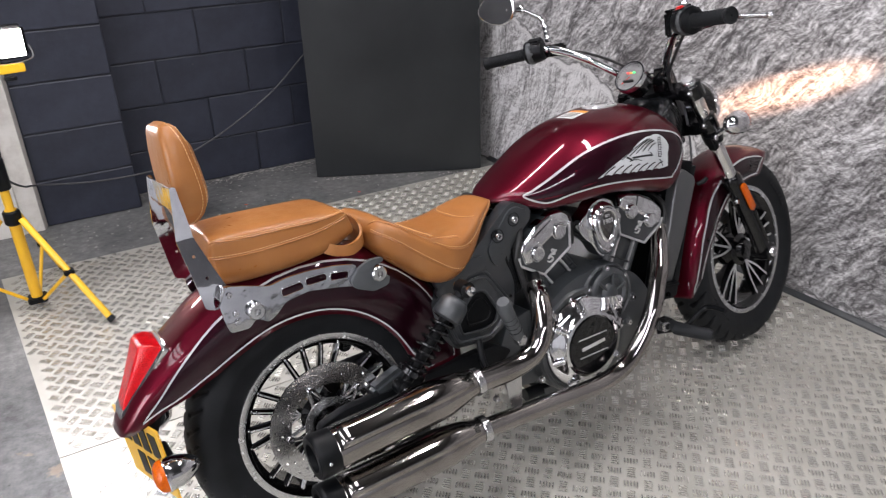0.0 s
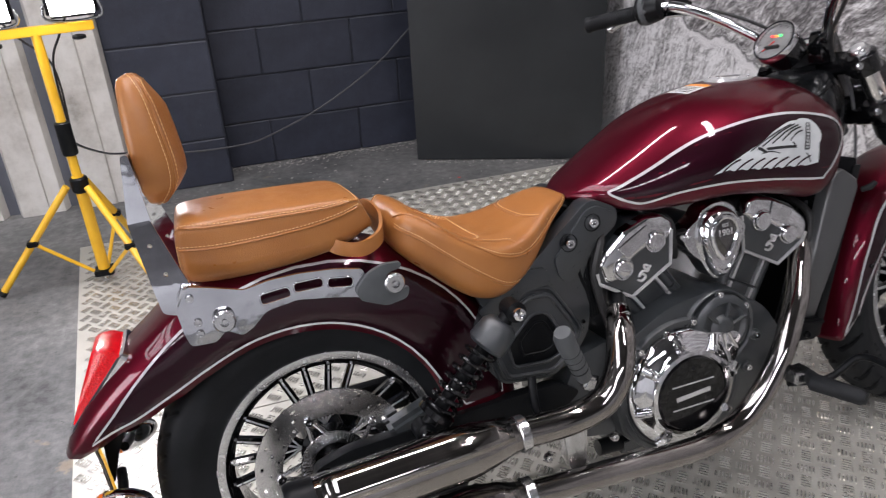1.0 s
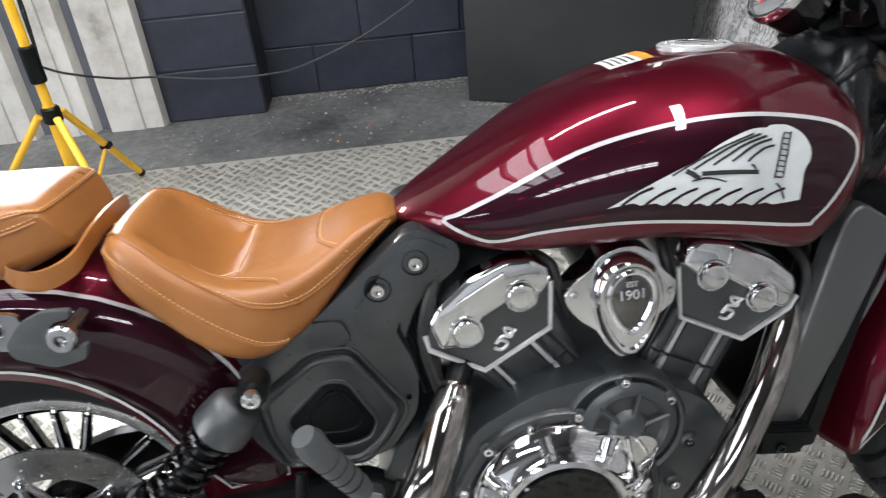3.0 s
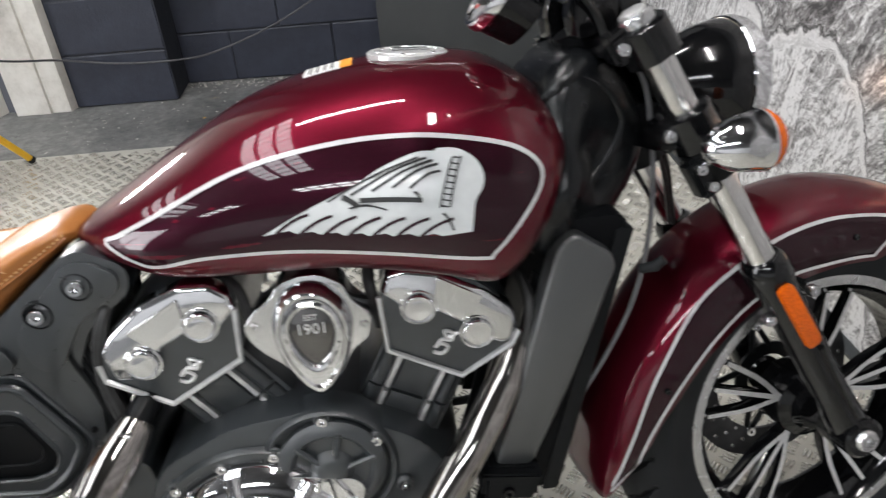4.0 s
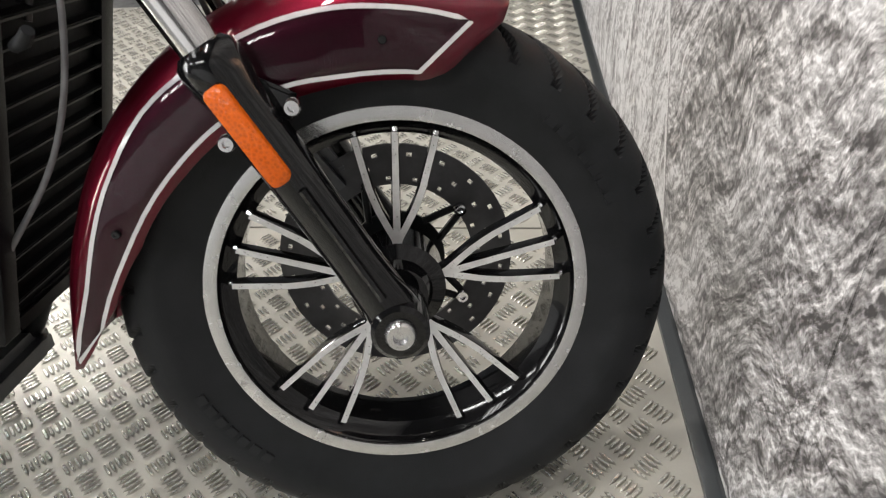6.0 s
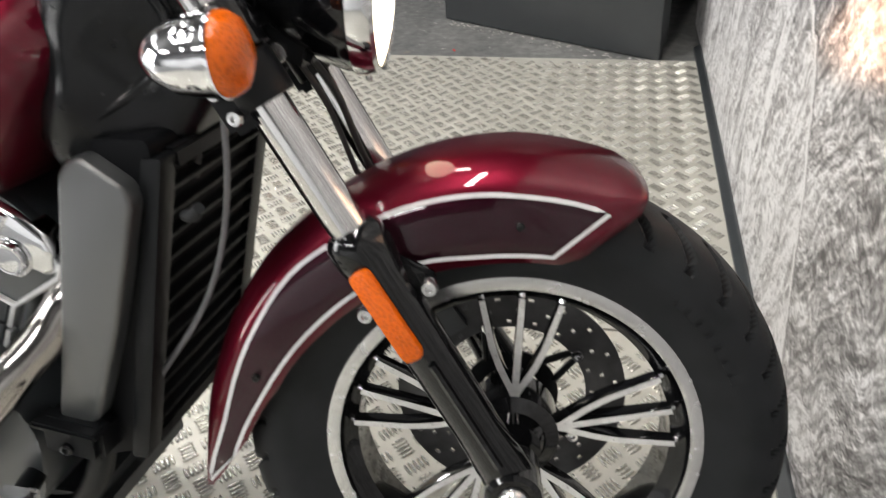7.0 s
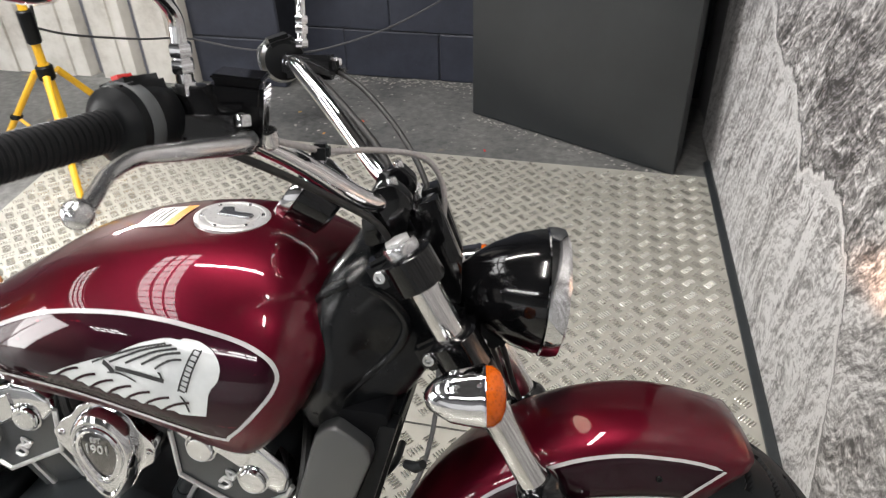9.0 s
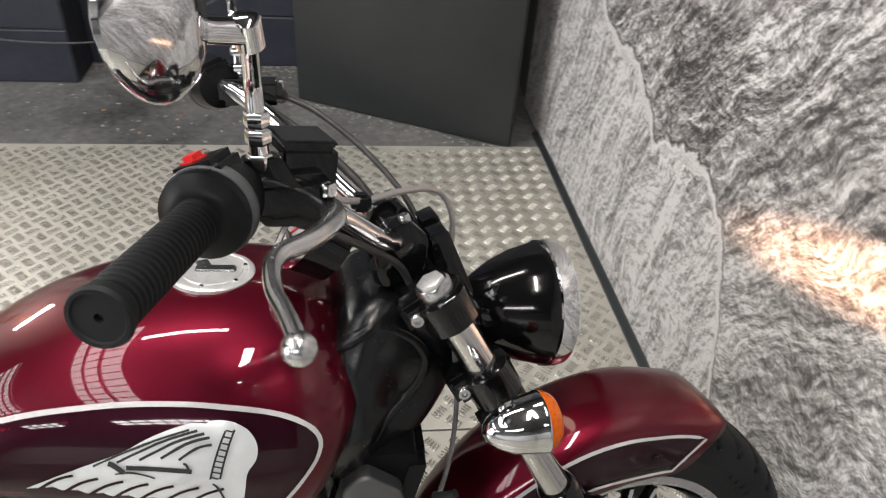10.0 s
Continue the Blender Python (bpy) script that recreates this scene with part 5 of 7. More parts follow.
BACK_SEAM = ((0.838, -0.208), (0.846, -0.196), (0.860, -0.184), (0.883, -0.175), (0.91, -0.174), (0.953, -0.179), (1.01, -0.188), (1.04, -0.197), (1.053, -0.210))
BACK_HALF = ((0.838, 0.040), (0.846, 0.062), (0.865, 0.080), (0.90, 0.094), (0.95, 0.098), (1.00, 0.092), (1.03, 0.082), (1.046, 0.068), (1.053, 0.045))
bk = bmesh.new()
rings = []
for z in [z for z, _ in spline([(z, 0) for z, _ in BACK_REAR], 4)]:
    xr_, xs_, w = interp(z, BACK_REAR), interp(z, BACK_SEAM), interp(z, BACK_HALF)
    bulge = 0.020 * min(1, (z - 0.836) / 0.05, (1.055 - z) / 0.06)
    c_ = min(0.012, (xs_ - xr_) * 0.3)
    half = [(xr_, -w + c_ * 1.4), (xr_ + c_ * 0.3, -w + c_ * 0.3), (xr_ + c_, -w), ((xr_ + xs_) / 2, -w - 0.003), (xs_ - c_ * 0.4, -w), (xs_, -w + 0.003)]
    half += [(xs_ + bulge * (1 - (1 - k / 6) ** 2.2), -w * (1 - k / 6) * 0.97) for k in range(1, 6)]
    full = half + [(xs_ + bulge, 0)] + [(x, -y) for x, y in half[::-1]]
    rings.append([(x, y, z) for x, y in full])
loft(bk, rings)
bk_bvh = bvh_of(bk)
back = bp("backrest", bk, LEATHER, "tan leather padded backrest", sharp=60)
for s in (-1, 1):
    edge = [(interp(z, BACK_SEAM), s * (interp(z, BACK_HALF) - 0.001), z) for z in np.linspace(0.842, 1.050, 12)]
    bp("stitching", stitches(seam_on(bk_bvh, [(x - 0.007, y * 1.04, z) for x, y, z in edge], 5), length=0.005), THREAD, "pale stitching", back)
    bp("stitching", stitches(seam_on(bk_bvh, [(x + 0.012, y * 0.93, z) for x, y, z in edge], 5), length=0.005), THREAD, "pale stitching", back)
    bp("piping", tube(seam_on(bk_bvh, edge, 5, 0.0002), 0.0020, 6), LEATHER, "", back)


sissy = bp("sissy_bar", rbox((-0.2405, 0, 0.905), (0.005, 0.244, 0.05), 0.0015), CHROME, "chrome sissy bar with slotted side plates")
for s in (-1, 1):
    ty = 0.145
    up_ = rounded(((-0.246, 0.935), (-0.235, 0.935), (-0.226, 0.857), (-0.224, 0.829), (-0.200, 0.758), (-0.184, 0.716), (-0.190, 0.700), (-0.212, 0.676), (-0.236, 0.684), (-0.247, 0.761), (-0.258, 0.828)), 0.008)
    um = holed_plate(up_, [[(x + 0.0036 * math.cos(k * math.pi / 6), z + 0.0036 * math.sin(k * math.pi / 6)) for k in range(12)] for x, z in ((-0.233, 0.793), (-0.219, 0.746))], s * ty, s * (ty + 0.005))
    for zc in (0.72, 0.829):
        bmesh.ops.bisect_plane(um, geom=um.verts[:] + um.edges[:] + um.faces[:], plane_co=(0, 0, zc), plane_no=(0, 0, 1))
    for v in um.verts:  # the plate leans in towards the backrest and is bent upright at its top
        v.co.y -= s * (max(0.0, min(v.co.z, 0.829) - 0.72) * 0.19 + max(0.0, v.co.z - 0.829) * 0.04)
    bp("upright", um, PLATE, "", sissy, 20)
    slots = [rounded(q, 0.0075, 4) for q in (((-0.088, 0.691), (-0.041, 0.695), (-0.037, 0.677), (-0.087, 0.672)), ((-0.032, 0.698), (0.015, 0.698), (0.016, 0.681), (-0.033, 0.681)), ((0.024, 0.694), (0.066, 0.688), (0.064, 0.671), (0.022, 0.677)))]
    pl_ = rounded(((-0.215, 0.691), (-0.193, 0.728), (-0.162, 0.720), (-0.110, 0.704), (-0.070, 0.711), (-0.023, 0.712), (0.036, 0.707), (0.084, 0.697), (0.090, 0.670), (0.084, 0.647), (0.035, 0.658), (-0.030, 0.669), (-0.082, 0.661), (-0.105, 0.640), (-0.124, 0.630), (-0.148, 0.645), (-0.166, 0.629), (-0.204, 0.631), (-0.210, 0.650)), 0.007)
    bp("side_plate", holed_plate(pl_, slots, s * 0.172, s * 0.179), PLATE, "", sissy, 20)
    for q in slots:
        bp("slot_rim", tube([(x, s * 0.179, z) for x, z in q], 0.0014, 6, closed=True), CHROME, "", sissy)
    bp("joint_plate", prism(rounded(((-0.214, 0.700), (-0.200, 0.728), (-0.170, 0.715), (-0.180, 0.690)), 0.006), s * 0.146, s * 0.176, 0.002), STEEL, "", sissy)
    bp("docking_mount", prism(rounded(((0.066, 0.664), (0.090, 0.690), (0.117, 0.700), (0.148, 0.698), (0.146, 0.688), (0.122, 0.684), (0.114, 0.663), (0.127, 0.644), (0.158, 0.654), (0.152, 0.633), (0.115, 0.627), (0.071, 0.646)), 0.008), s * 0.178, s * 0.189, 0.003), PLASTIC, "grey plastic latch plate", sissy)
    for x0, z0 in ((0.132, 0.664), (-0.148, 0.664)):
        bp("docking_bolt", lathe(((-0.06, 0.008), (0.0, 0.010), (0.001, 0.017), (0.012, 0.018), (0.016, 0.015), (0.016, 0.0075), (0.008, 0.0065), (0.008, 0.004), (0.013, 0.003), (0.013, 0)), (x0, s * 0.180, z0), (0, s, 0), 24), STEEL, "turned steel docking bolt", sissy)
    for x0, z0 in ((-0.192, 0.709), (-0.187, 0.668), (-0.187, 0.649)):
        bp("bolt", bolt((x0, s * 0.179, z0), (0, s, 0), 0.0065, 0.006), STEEL, "", sissy)

# ---- frame and side covers ----
side_poly = ((0.290, 0.520), (0.298, 0.440), (0.335, 0.385), (0.430, 0.370), (0.492, 0.388), (0.534, 0.446), (0.542, 0.505), (0.528, 0.560), (0.552, 0.612), (0.612, 0.655), (0.616, 0.688), (0.566, 0.714), (0.545, 0.710), (0.470, 0.652), (0.400, 0.596), (0.340, 0.550))
for s in (-1, 1):
    frm = bp("side_casting", prism(rounded(side_poly, 0.016), s * 0.070, s * 0.112, 0.006), SIDECAST, "satin black frame casting and side cover")
    outer = rounded(((0.328, 0.494), (0.404, 0.549), (0.450, 0.548), (0.508, 0.456), (0.482, 0.414), (0.446, 0.386), (0.348, 0.396), (0.330, 0.448)), 0.014, 4)
    inner = rounded(((0.353, 0.464), (0.411, 0.517), (0.443, 0.512), (0.478, 0.445), (0.466, 0.417), (0.436, 0.408), (0.362, 0.413)), 0.012, 4)
    bp("cover_frame", holed_plate(outer, [inner], s * 0.108, s * 0.119), SIDECAST, "", frm)
    for edge, r_ in ((outer, 0.0055), (inner, 0.0040)):
        bp("cover_rib", tube([(p[0], s * 0.1175, p[1]) for p in edge], r_, 8, closed=True), SIDECAST, "", frm)
    groove = [(0.416 + (x - 0.416) * 1.15, 0.466 + (z - 0.466) * 1.15) for x, z in outer]
    bp("cover_rib", tube([(x, s * 0.1105, z) for x, z in groove], 0.0048, 8, closed=True), SIDECAST, "", frm)
    panel = [(0.414 + (x - 0.414) * 0.97, 0.462 + (z - 0.462) * 0.97) for x, z in inner]
    bp("cover_panel", prism(panel, s * 0.106, s * 0.1135, 0.002), SATIN, "", frm)
    well = [(0.418 + (x - 0.414) * 0.62, 0.462 + (z - 0.462) * 0.62) for x, z in inner]
    bp("panel_well", tube([(x, s * 0.1135, z) for x, z in well], 0.0030, 6, closed=True), SATIN, "", frm)
    bp("upper_pad", prism(rounded(((0.300, 0.546), (0.388, 0.606), (0.447, 0.603), (0.458, 0.578), (0.446, 0.566), (0.400, 0.564), (0.328, 0.512)), 0.010), s * 0.108, s * 0.1185, 0.004), SIDECAST, "", frm)
    bp("arm_pad", prism(rounded(((0.468, 0.612), (0.543, 0.698), (0.568, 0.703), (0.604, 0.682), (0.602, 0.662), (0.545, 0.622), (0.512, 0.566), (0.490, 0.562), (0.476, 0.578)), 0.010), s * 0.108, s * 0.1180, 0.004), SIDECAST, "", frm)
    for k in range(4):
        bp("sleeve_rib", tube(spline(((0.538 + 0.007 * k, s * (0.106 - 0.004 * k), 0.622), (0.522 + 0.008 * k, s * (0.110 - 0.004 * k), 0.580), (0.538 + 0.008 * k, s * (0.110 - 0.004 * k), 0.528), (0.548 + 0.007 * k, s * (0.106 - 0.004 * k), 0.470)), 6), 0.0042, 8), SATIN, "", frm)
    for x0, z0 in ((0.555, 0.671), (0.502, 0.640)):
        bp("bolt_well", lathe(((0.0, 0.018), (0.008, 0.018), (0.009, 0.0165), (0.005, 0.0145), (0.005, 0)), (x0, s * 0.1105, z0), (0, s, 0), 20), SATIN, "", frm)
        bp("frame_bolt", bolt((x0, s * 0.115, z0), (0, s, 0), 0.0105, 0.011), CHROME, "", frm)
    for x0, z0 in ((0.436, 0.379), (0.524, 0.470), (0.310, 0.470)):
        bp("cover_screw", bolt((x0, s * 0.111, z0), (0, s, 0), 0.0045, 0.004), GLOSS, "", frm)
    bp("down_rail", tube(spline(((1.125, s * 0.075, 0.60), (1.10, s * 0.085, 0.52), (1.07, s * 0.09, 0.40), (1.00, s * 0.09, 0.20), (0.90, s * 0.09, 0.15), (0.55, s * 0.09, 0.16)), 5), 0.018, 12), SATIN)
# one broad casting from the tank to the steering head and down to the radiator
neck_out = [(p[0], p[1]) for p in spline(((1.085, 0.690), (1.104, 0.770), (1.118, 0.836), (1.146, 0.872), (1.186, 0.880), (1.226, 0.850), (1.256, 0.800), (1.264, 0.752), (1.246, 0.708), (1.222, 0.672), (1.205, 0.640), (1.160, 0.622), (1.105, 0.632)), 5, True)]
nx, nz = 1.168, 0.745
nm_ = bmesh.new()
loft(nm_, [[(nx + (x - nx) * k, y + 0.030 * (x - nx) / 0.08 * (1 if y < 0 else -1) * min(1, abs(y) / 0.1), nz + (z - nz) * k) for x, z in neck_out] for y, k in ((-0.112, 0.20), (-0.111, 0.40), (-0.108, 0.58), (-0.101, 0.75), (-0.090, 0.88), (-0.076, 0.96), (-0.058, 1.0), (0.058, 1.0), (0.076, 0.96), (0.090, 0.88), (0.101, 0.75), (0.108, 0.58), (0.111, 0.40), (0.112, 0.20))])
neck_bvh = bvh_of(nm_)
neck = bp("head_casting", nm_, MOULDED, "moulded black steering-head cover with a raised ridge", sharp=80)
for s in (-1, 1):
    ridge = spline(((1.165, 0.858), (1.192, 0.846), (1.216, 0.822), (1.228, 0.790), (1.214, 0.756), (1.182, 0.724), (1.152, 0.700)), 6)
    line = [cast(neck_bvh, p[0], p[1], s, -0.0045) for p in ridge]
    bp("head_ridge", tube(line, [0.004 + 0.005 * math.sin(math.pi * k / (len(line) - 1)) for k in range(len(line))], 12), MOULDED, "", neck)
    bp("cover_shelf", tube([cast(neck_bvh, p[0], p[1], s, -0.003) for p in spline(((1.118, 0.826), (1.136, 0.846), (1.160, 0.858)), 6)], 0.008, 12), MOULDED, "", neck)
bp("tank_tunnel", rbox((0.84, 0, 0.672), (0.56, 0.10, 0.035), 0.01), SATIN)

# ---- radiator ----
RADX = lambda z: 1.176 + (z - 0.495) * 0.27  # the front of the radiator leans back to its foot
rad = bp("radiator", prism(rounded(((1.215, 0.690), (RADX(0.66) - 0.008, 0.665), (RADX(0.30) - 0.008, 0.300), (1.060, 0.285), (1.045, 0.330), (1.130, 0.665), (1.150, 0.690)), 0.012), -0.122, 0.122, 0.004), DARKHOLE, "black radiator behind a louvred cowl")
for k in range(12):
    z = 0.332 + k * 0.0275
    bp("louvre", rbox((RADX(z) - 0.005, 0, z), (0.013, 0.200, 0.0062), 0.0015, (0, 30, 0)), SATIN, "", rad)
for s in (-1, 1):
    bp("grille_edge", prism(rounded(((RADX(0.672) + 0.002, 0.672), (RADX(0.29) + 0.002, 0.290), (RADX(0.29) - 0.02, 0.290), (RADX(0.672) - 0.02, 0.672)), 0.004), s * 0.096, s * 0.124, 0.003), SATIN, "flat black grille border", rad)
bp("grille_edge", rbox((RADX(0.672) - 0.006, 0, 0.664), (0.016, 0.20, 0.022), 0.004), SATIN, "", rad)
bp("grille_edge", rbox((RADX(0.30) - 0.006, 0, 0.301), (0.016, 0.20, 0.022), 0.004), SATIN, "", rad)
for s in (-1, 1):
    cowl = rounded(((1.123, 0.660), (1.136, 0.6745), (1.152, 0.6785), (1.192, 0.650), (1.198, 0.632), (1.172, 0.560), (1.140, 0.476), (1.088, 0.360), (1.080, 0.353), (1.040, 0.352), (1.036, 0.362), (1.073, 0.480), (1.103, 0.588)), 0.007)
    cm = bmesh.new()
    loft(cm, [[(x, s * y, z) for x, z in inset(cowl, d)] for y, d in ((0.112, 0.0), (0.1400, 0.0), (0.1432, 0.0008), (0.1452, 0.0028), (0.1458, 0.0050))])
    bp("side_cowl", cm, COWL, "grey-black grained plastic side cowl", rad, 55)
    lg = bp("lower_guard", rbox((1.052, s * 0.135, 0.333), (0.078, 0.050, 0.052), 0.008, (0, 8, 0)), SATIN, "black lower bracket", rad)
    bp("bolt", bolt((1.048, s * 0.160, 0.325), (0, s, 0), 0.008, 0.006), GLOSS, "", lg)
    bp("bracket_rib", rbox((1.052, s * 0.150, 0.352), (0.084, 0.034, 0.010), 0.003, (0, 8, 0)), SATIN, "", lg)
bp("hose_nipple", tube([(1.236, -0.118, 0.612), (1.252, -0.128, 0.618), (1.262, -0.132, 0.628)], (0.006, 0.0075, 0.006), 10), RUBBER, "black rubber stub", rad)

# ---- engine ----
eng = bp("engine", prism(rounded(((0.56, 0.30), (0.60, 0.42), (0.70, 0.47), (0.82, 0.485), (0.94, 0.42), (1.00, 0.33), (0.98, 0.22), (0.90, 0.165), (0.66, 0.155), (0.58, 0.20)), 0.03), -0.150, 0.150, 0.012), CAST, "black V-twin engine with chrome covers")
HEADR = ((0.556, 0.566), (0.562, 0.592), (0.604, 0.630), (0.652, 0.655), (0.696, 0.657), (0.722, 0.644), (0.731, 0.622), (0.727, 0.552), (0.633, 0.500), (0.560, 0.543))
HEADF = ((0.906, 0.616), (0.929, 0.647), (0.970, 0.648), (1.031, 0.620), (1.068, 0.584), (1.078, 0.548), (1.068, 0.530), (1.001, 0.491), (0.910, 0.540))
COVR = ((0.5737, 0.542), (0.5614, 0.582), (0.5748, 0.604), (0.6196, 0.641), (0.6714, 0.661), (0.7068, 0.660), (0.7300, 0.643), (0.7335, 0.624), (0.718, 0.606), (0.702, 0.594), (0.676, 0.601), (0.634, 0.579), (0.630, 0.560), (0.614, 0.547), (0.594, 0.541))
COVF = ((0.9079, 0.621), (0.9189, 0.648), (0.9384, 0.653), (0.9792, 0.644), (1.0402, 0.610), (1.0712, 0.582), (1.0765, 0.565), (1.0692, 0.538), (1.0561, 0.532), (1.038, 0.540), (1.018, 0.543), (1.008, 0.566), (0.968, 0.592), (0.956, 0.585), (0.940, 0.590), (0.925, 0.606))
FACER = ((0.6002, 0.6095), (0.6682, 0.6462), (0.6718, 0.6162), (0.6232, 0.5877))
FACEF = ((0.979, 0.638), (1.034, 0.605), (1.011, 0.577), (0.971, 0.602))
for nm, poly, axis0, axis1, b1, b2, cut, facet in (("rear", HEADR, (0.640, 0.560), (0.790, 0.360), (0.612, 0.5655), (0.689, 0.608), COVR, FACER),
                                            ("front", HEADF, (0.985, 0.560), (0.880, 0.360), (0.953, 0.599), (1.024, 0.556), COVF, FACEF)):
    a0, a1 = Vector((axis0[0], 0, axis0[1])), Vector((axis1[0], 0, axis1[1]))
    dirv = (a1 - a0).normalized()
    nrm = Vector((dirv.z, 0, -dirv.x))
    # cylinder: a square barrel of stepped panels and rods, with two machined strips
    def along(d, o):
        p = a0 + dirv * d + nrm * o
        return p.x, p.z

    cyl = bp("cylinder", prism([along(d, o) for d, o in ((0, 0.062), (0.25, 0.062), (0.25, -0.062), (0, -0.062))], -0.090, 0.090, 0.008), CAST, "black cylinder with machined edges", eng)
    for s in (-1, 1):
        for d0, d1 in ((0.050, 0.1165), (0.1205, 0.178)):
            bp("barrel_panel", prism([along(d, o) for d, o in ((d0, 0.026), (d1, 0.026), (d1, -0.020), (d0, -0.020))], s * 0.085, s * 0.0975, 0.0025), CAST, "", cyl)
            for o in (0.047, -0.045):
                p, q = along(d0, o), along(d1, o)
                bp("barrel_rod", tube([(p[0], s * 0.088, p[1]), (q[0], s * 0.088, q[1])], 0.0105, 12), CAST, "", cyl)
            e1 = d1 if d0 < 0.1 else 0.163
            for o in (0.0335, -0.0285):
                bp("machined_strip", prism([along(d, o + e) for d, e in ((d0 + 0.002, 0.0033), (e1, 0.0033), (e1, -0.0033), (d0 + 0.002, -0.0033))], s * 0.085, s * 0.1005, 0.0008), ALLOY, "", cyl)
    hd = bp("cylinder_head", prism(rounded(poly, 0.012), -0.108, 0.108, 0.005), CAST, "black cylinder head with chrome cover", eng)
    for s in (-1, 1):
        lowline = [(x, s * 0.122, z) for x, z in poly[-4:] + poly[:1]]
        bp("head_face", prism(rounded(poly, 0.010), s * 0.104, s * 0.1205, 0.004), CAST, "", hd)
        bp("machined_edge", tube(lowline, 0.0040, 6), ALLOY, "bright machined edge", hd)
        edge = rounded(cut, 0.006)
        hc_ = bmesh.new()
        loft(hc_, [[(x, s * y, z) for x, z in inset(edge, d)] for y, d in ((0.100, 0.0), (0.1195, 0.0), (0.1235, 0.0012), (0.1262, 0.0032), (0.1278, 0.0058), (0.1285, 0.0085))])
        bp("head_cover", hc_, CHROME, "chrome rocker cover", hd, 28)
        bp("cover_facet", prism(rounded(facet, 0.003), s * 0.120, s * 0.1322, 0.0030, segs=1), CHROME, "flat polished facet", hd)
        for bx, bz in (b1, b2):
            bp("boss_well", lathe(((-0.01, 0.0232), (0.0026, 0.0232), (0.0034, 0.0222), (0.0034, 0.0208), (0.0, 0.0205)), (bx, s * 0.1268, bz), (0, s, 0), 36), CHROME, "", hd)
            bp("cover_boss", lathe(((-0.03, 0.0190), (0.0075, 0.0190), (0.0090, 0.0184), (0.0098, 0.0172), (0.0094, 0.0162), (0.0098, 0.0120), (0.0102, 0.006), (0.0103, 0)), (bx, s * 0.1268, bz), (0, s, 0), 40), CHROME, "round chrome cover cap", hd)
        mx, mz = (0.664, 0.545) if nm == "rear" else (0.983, 0.543)
        sw = [(mx + a_, s * 0.1225, mz + b_) for a_, b_ in spline(((-0.016, -0.012), (-0.006, -0.016), (0.003, -0.008), (-0.006, -0.001), (-0.013, -0.006), (-0.004, 0.004), (0.008, 0.002), (0.010, 0.012), (0.000, 0.016), (0.004, 0.006), (0.016, 0.012)), 4)]
        bp("badge", tube(sw, 0.0026, 6), ALLOY, "small scroll-shaped badge", hd)

# intake cover between the cylinders
tear = ((0.742, 0.606), (0.760, 0.628), (0.778, 0.638), (0.790, 0.656), (0.816, 0.666), (0.842, 0.665), (0.866, 0.650), (0.874, 0.628), (0.896, 0.606), (0.890, 0.576), (0.868, 0.560), (0.852, 0.530), (0.836, 0.512), (0.818, 0.502), (0.800, 0.522), (0.784, 0.550), (0.764, 0.566), (0.748, 0.586))
tc = bp("intake_cover", prism(rounded(tear, 0.008), -0.10, -0.146, 0.008, segs=4), CHROME, "chrome intake cover with a teardrop boss")
oval = [(0.825 + 0.046 * math.cos(t) * (1 - 0.30 * max(0, -math.sin(t)) ** 1.5), 0.600 + (0.056 if math.sin(t) > 0 else 0.088) * math.sin(t)) for t in np.linspace(0, 2 * math.pi, 48, endpoint=False)]
dm = bmesh.new()
loft(dm, [[(0.825 + (x - 0.825) * k, y, 0.592 + (z - 0.592) * k) for x, z in oval] for k, y in ((1.06, -0.140), (1.04, -0.152), (0.98, -0.162), (0.90, -0.167), (0.84, -0.167), (0.80, -0.164))])
bp("teardrop_shell", dm, CHROME, "", tc, 30)
ring = [(0.826 + (x - 0.825) * 0.66, 0.600 + (z - 0.592) * 0.60) for x, z in oval]
bp("teardrop_ring", tube([(x, -0.166, z) for x, z in ring], 0.0048, 8, closed=True), CHROME, "", tc)
dm = bmesh.new()
loft(dm, [[(0.826 + (x - 0.826) * k, y, 0.600 + (z - 0.600) * k) for x, z in ring] for k, y in ((1.0, -0.158), (0.97, -0.165), (0.75, -0.1675), (0.4, -0.169), (0.1, -0.1695))])
bp("teardrop_boss", dm, SMOKED, "smoky dark mirror-bright teardrop", tc)


def lettering(name, body, size, m, material, parent, depth=0.0012):
    cu = bpy.data.curves.new(name, "FONT")
    cu.body, cu.size, cu.extrude, cu.align_x, cu.align_y = body, size, depth, "CENTER", "CENTER"
    tmp = new(name, cu)
    me = bpy.data.meshes.new_from_object(tmp.evaluated_get(bpy.context.evaluated_depsgraph_get()))
    bpy.data.objects.remove(tmp)
    me.materials.append(material)
    me.transform(m)
    ob = new(name, me)
    ob.parent = parent
    return ob


lettering("lettering", "EST", 0.010, pose(0.826, -0.1690, 0.622, 90, 0, 0), ALLOY, tc)
lettering("lettering", "1901", 0.019, pose(0.826, -0.1695, 0.607, 90, 0, 0), ALLOY, tc)
for x0, z0 in ((0.818, 0.512), (0.756, 0.606), (0.886, 0.594)):
    bp("bolt", bolt((x0, -0.1445, z0), (0, -1, 0), 0.0055, 0.004), STEEL, "", tc)

# upper timing cover with ribs, and the case bolts
bp("case_flange", lathe(((-0.06, 0.152), (0.002, 0.152), (0.008, 0.148), (0.008, 0.139), (0.002, 0.136), (0.002, 0.12)), (0.719, -0.152, 0.289), (0, -1, 0), 64), CAST, "", eng)
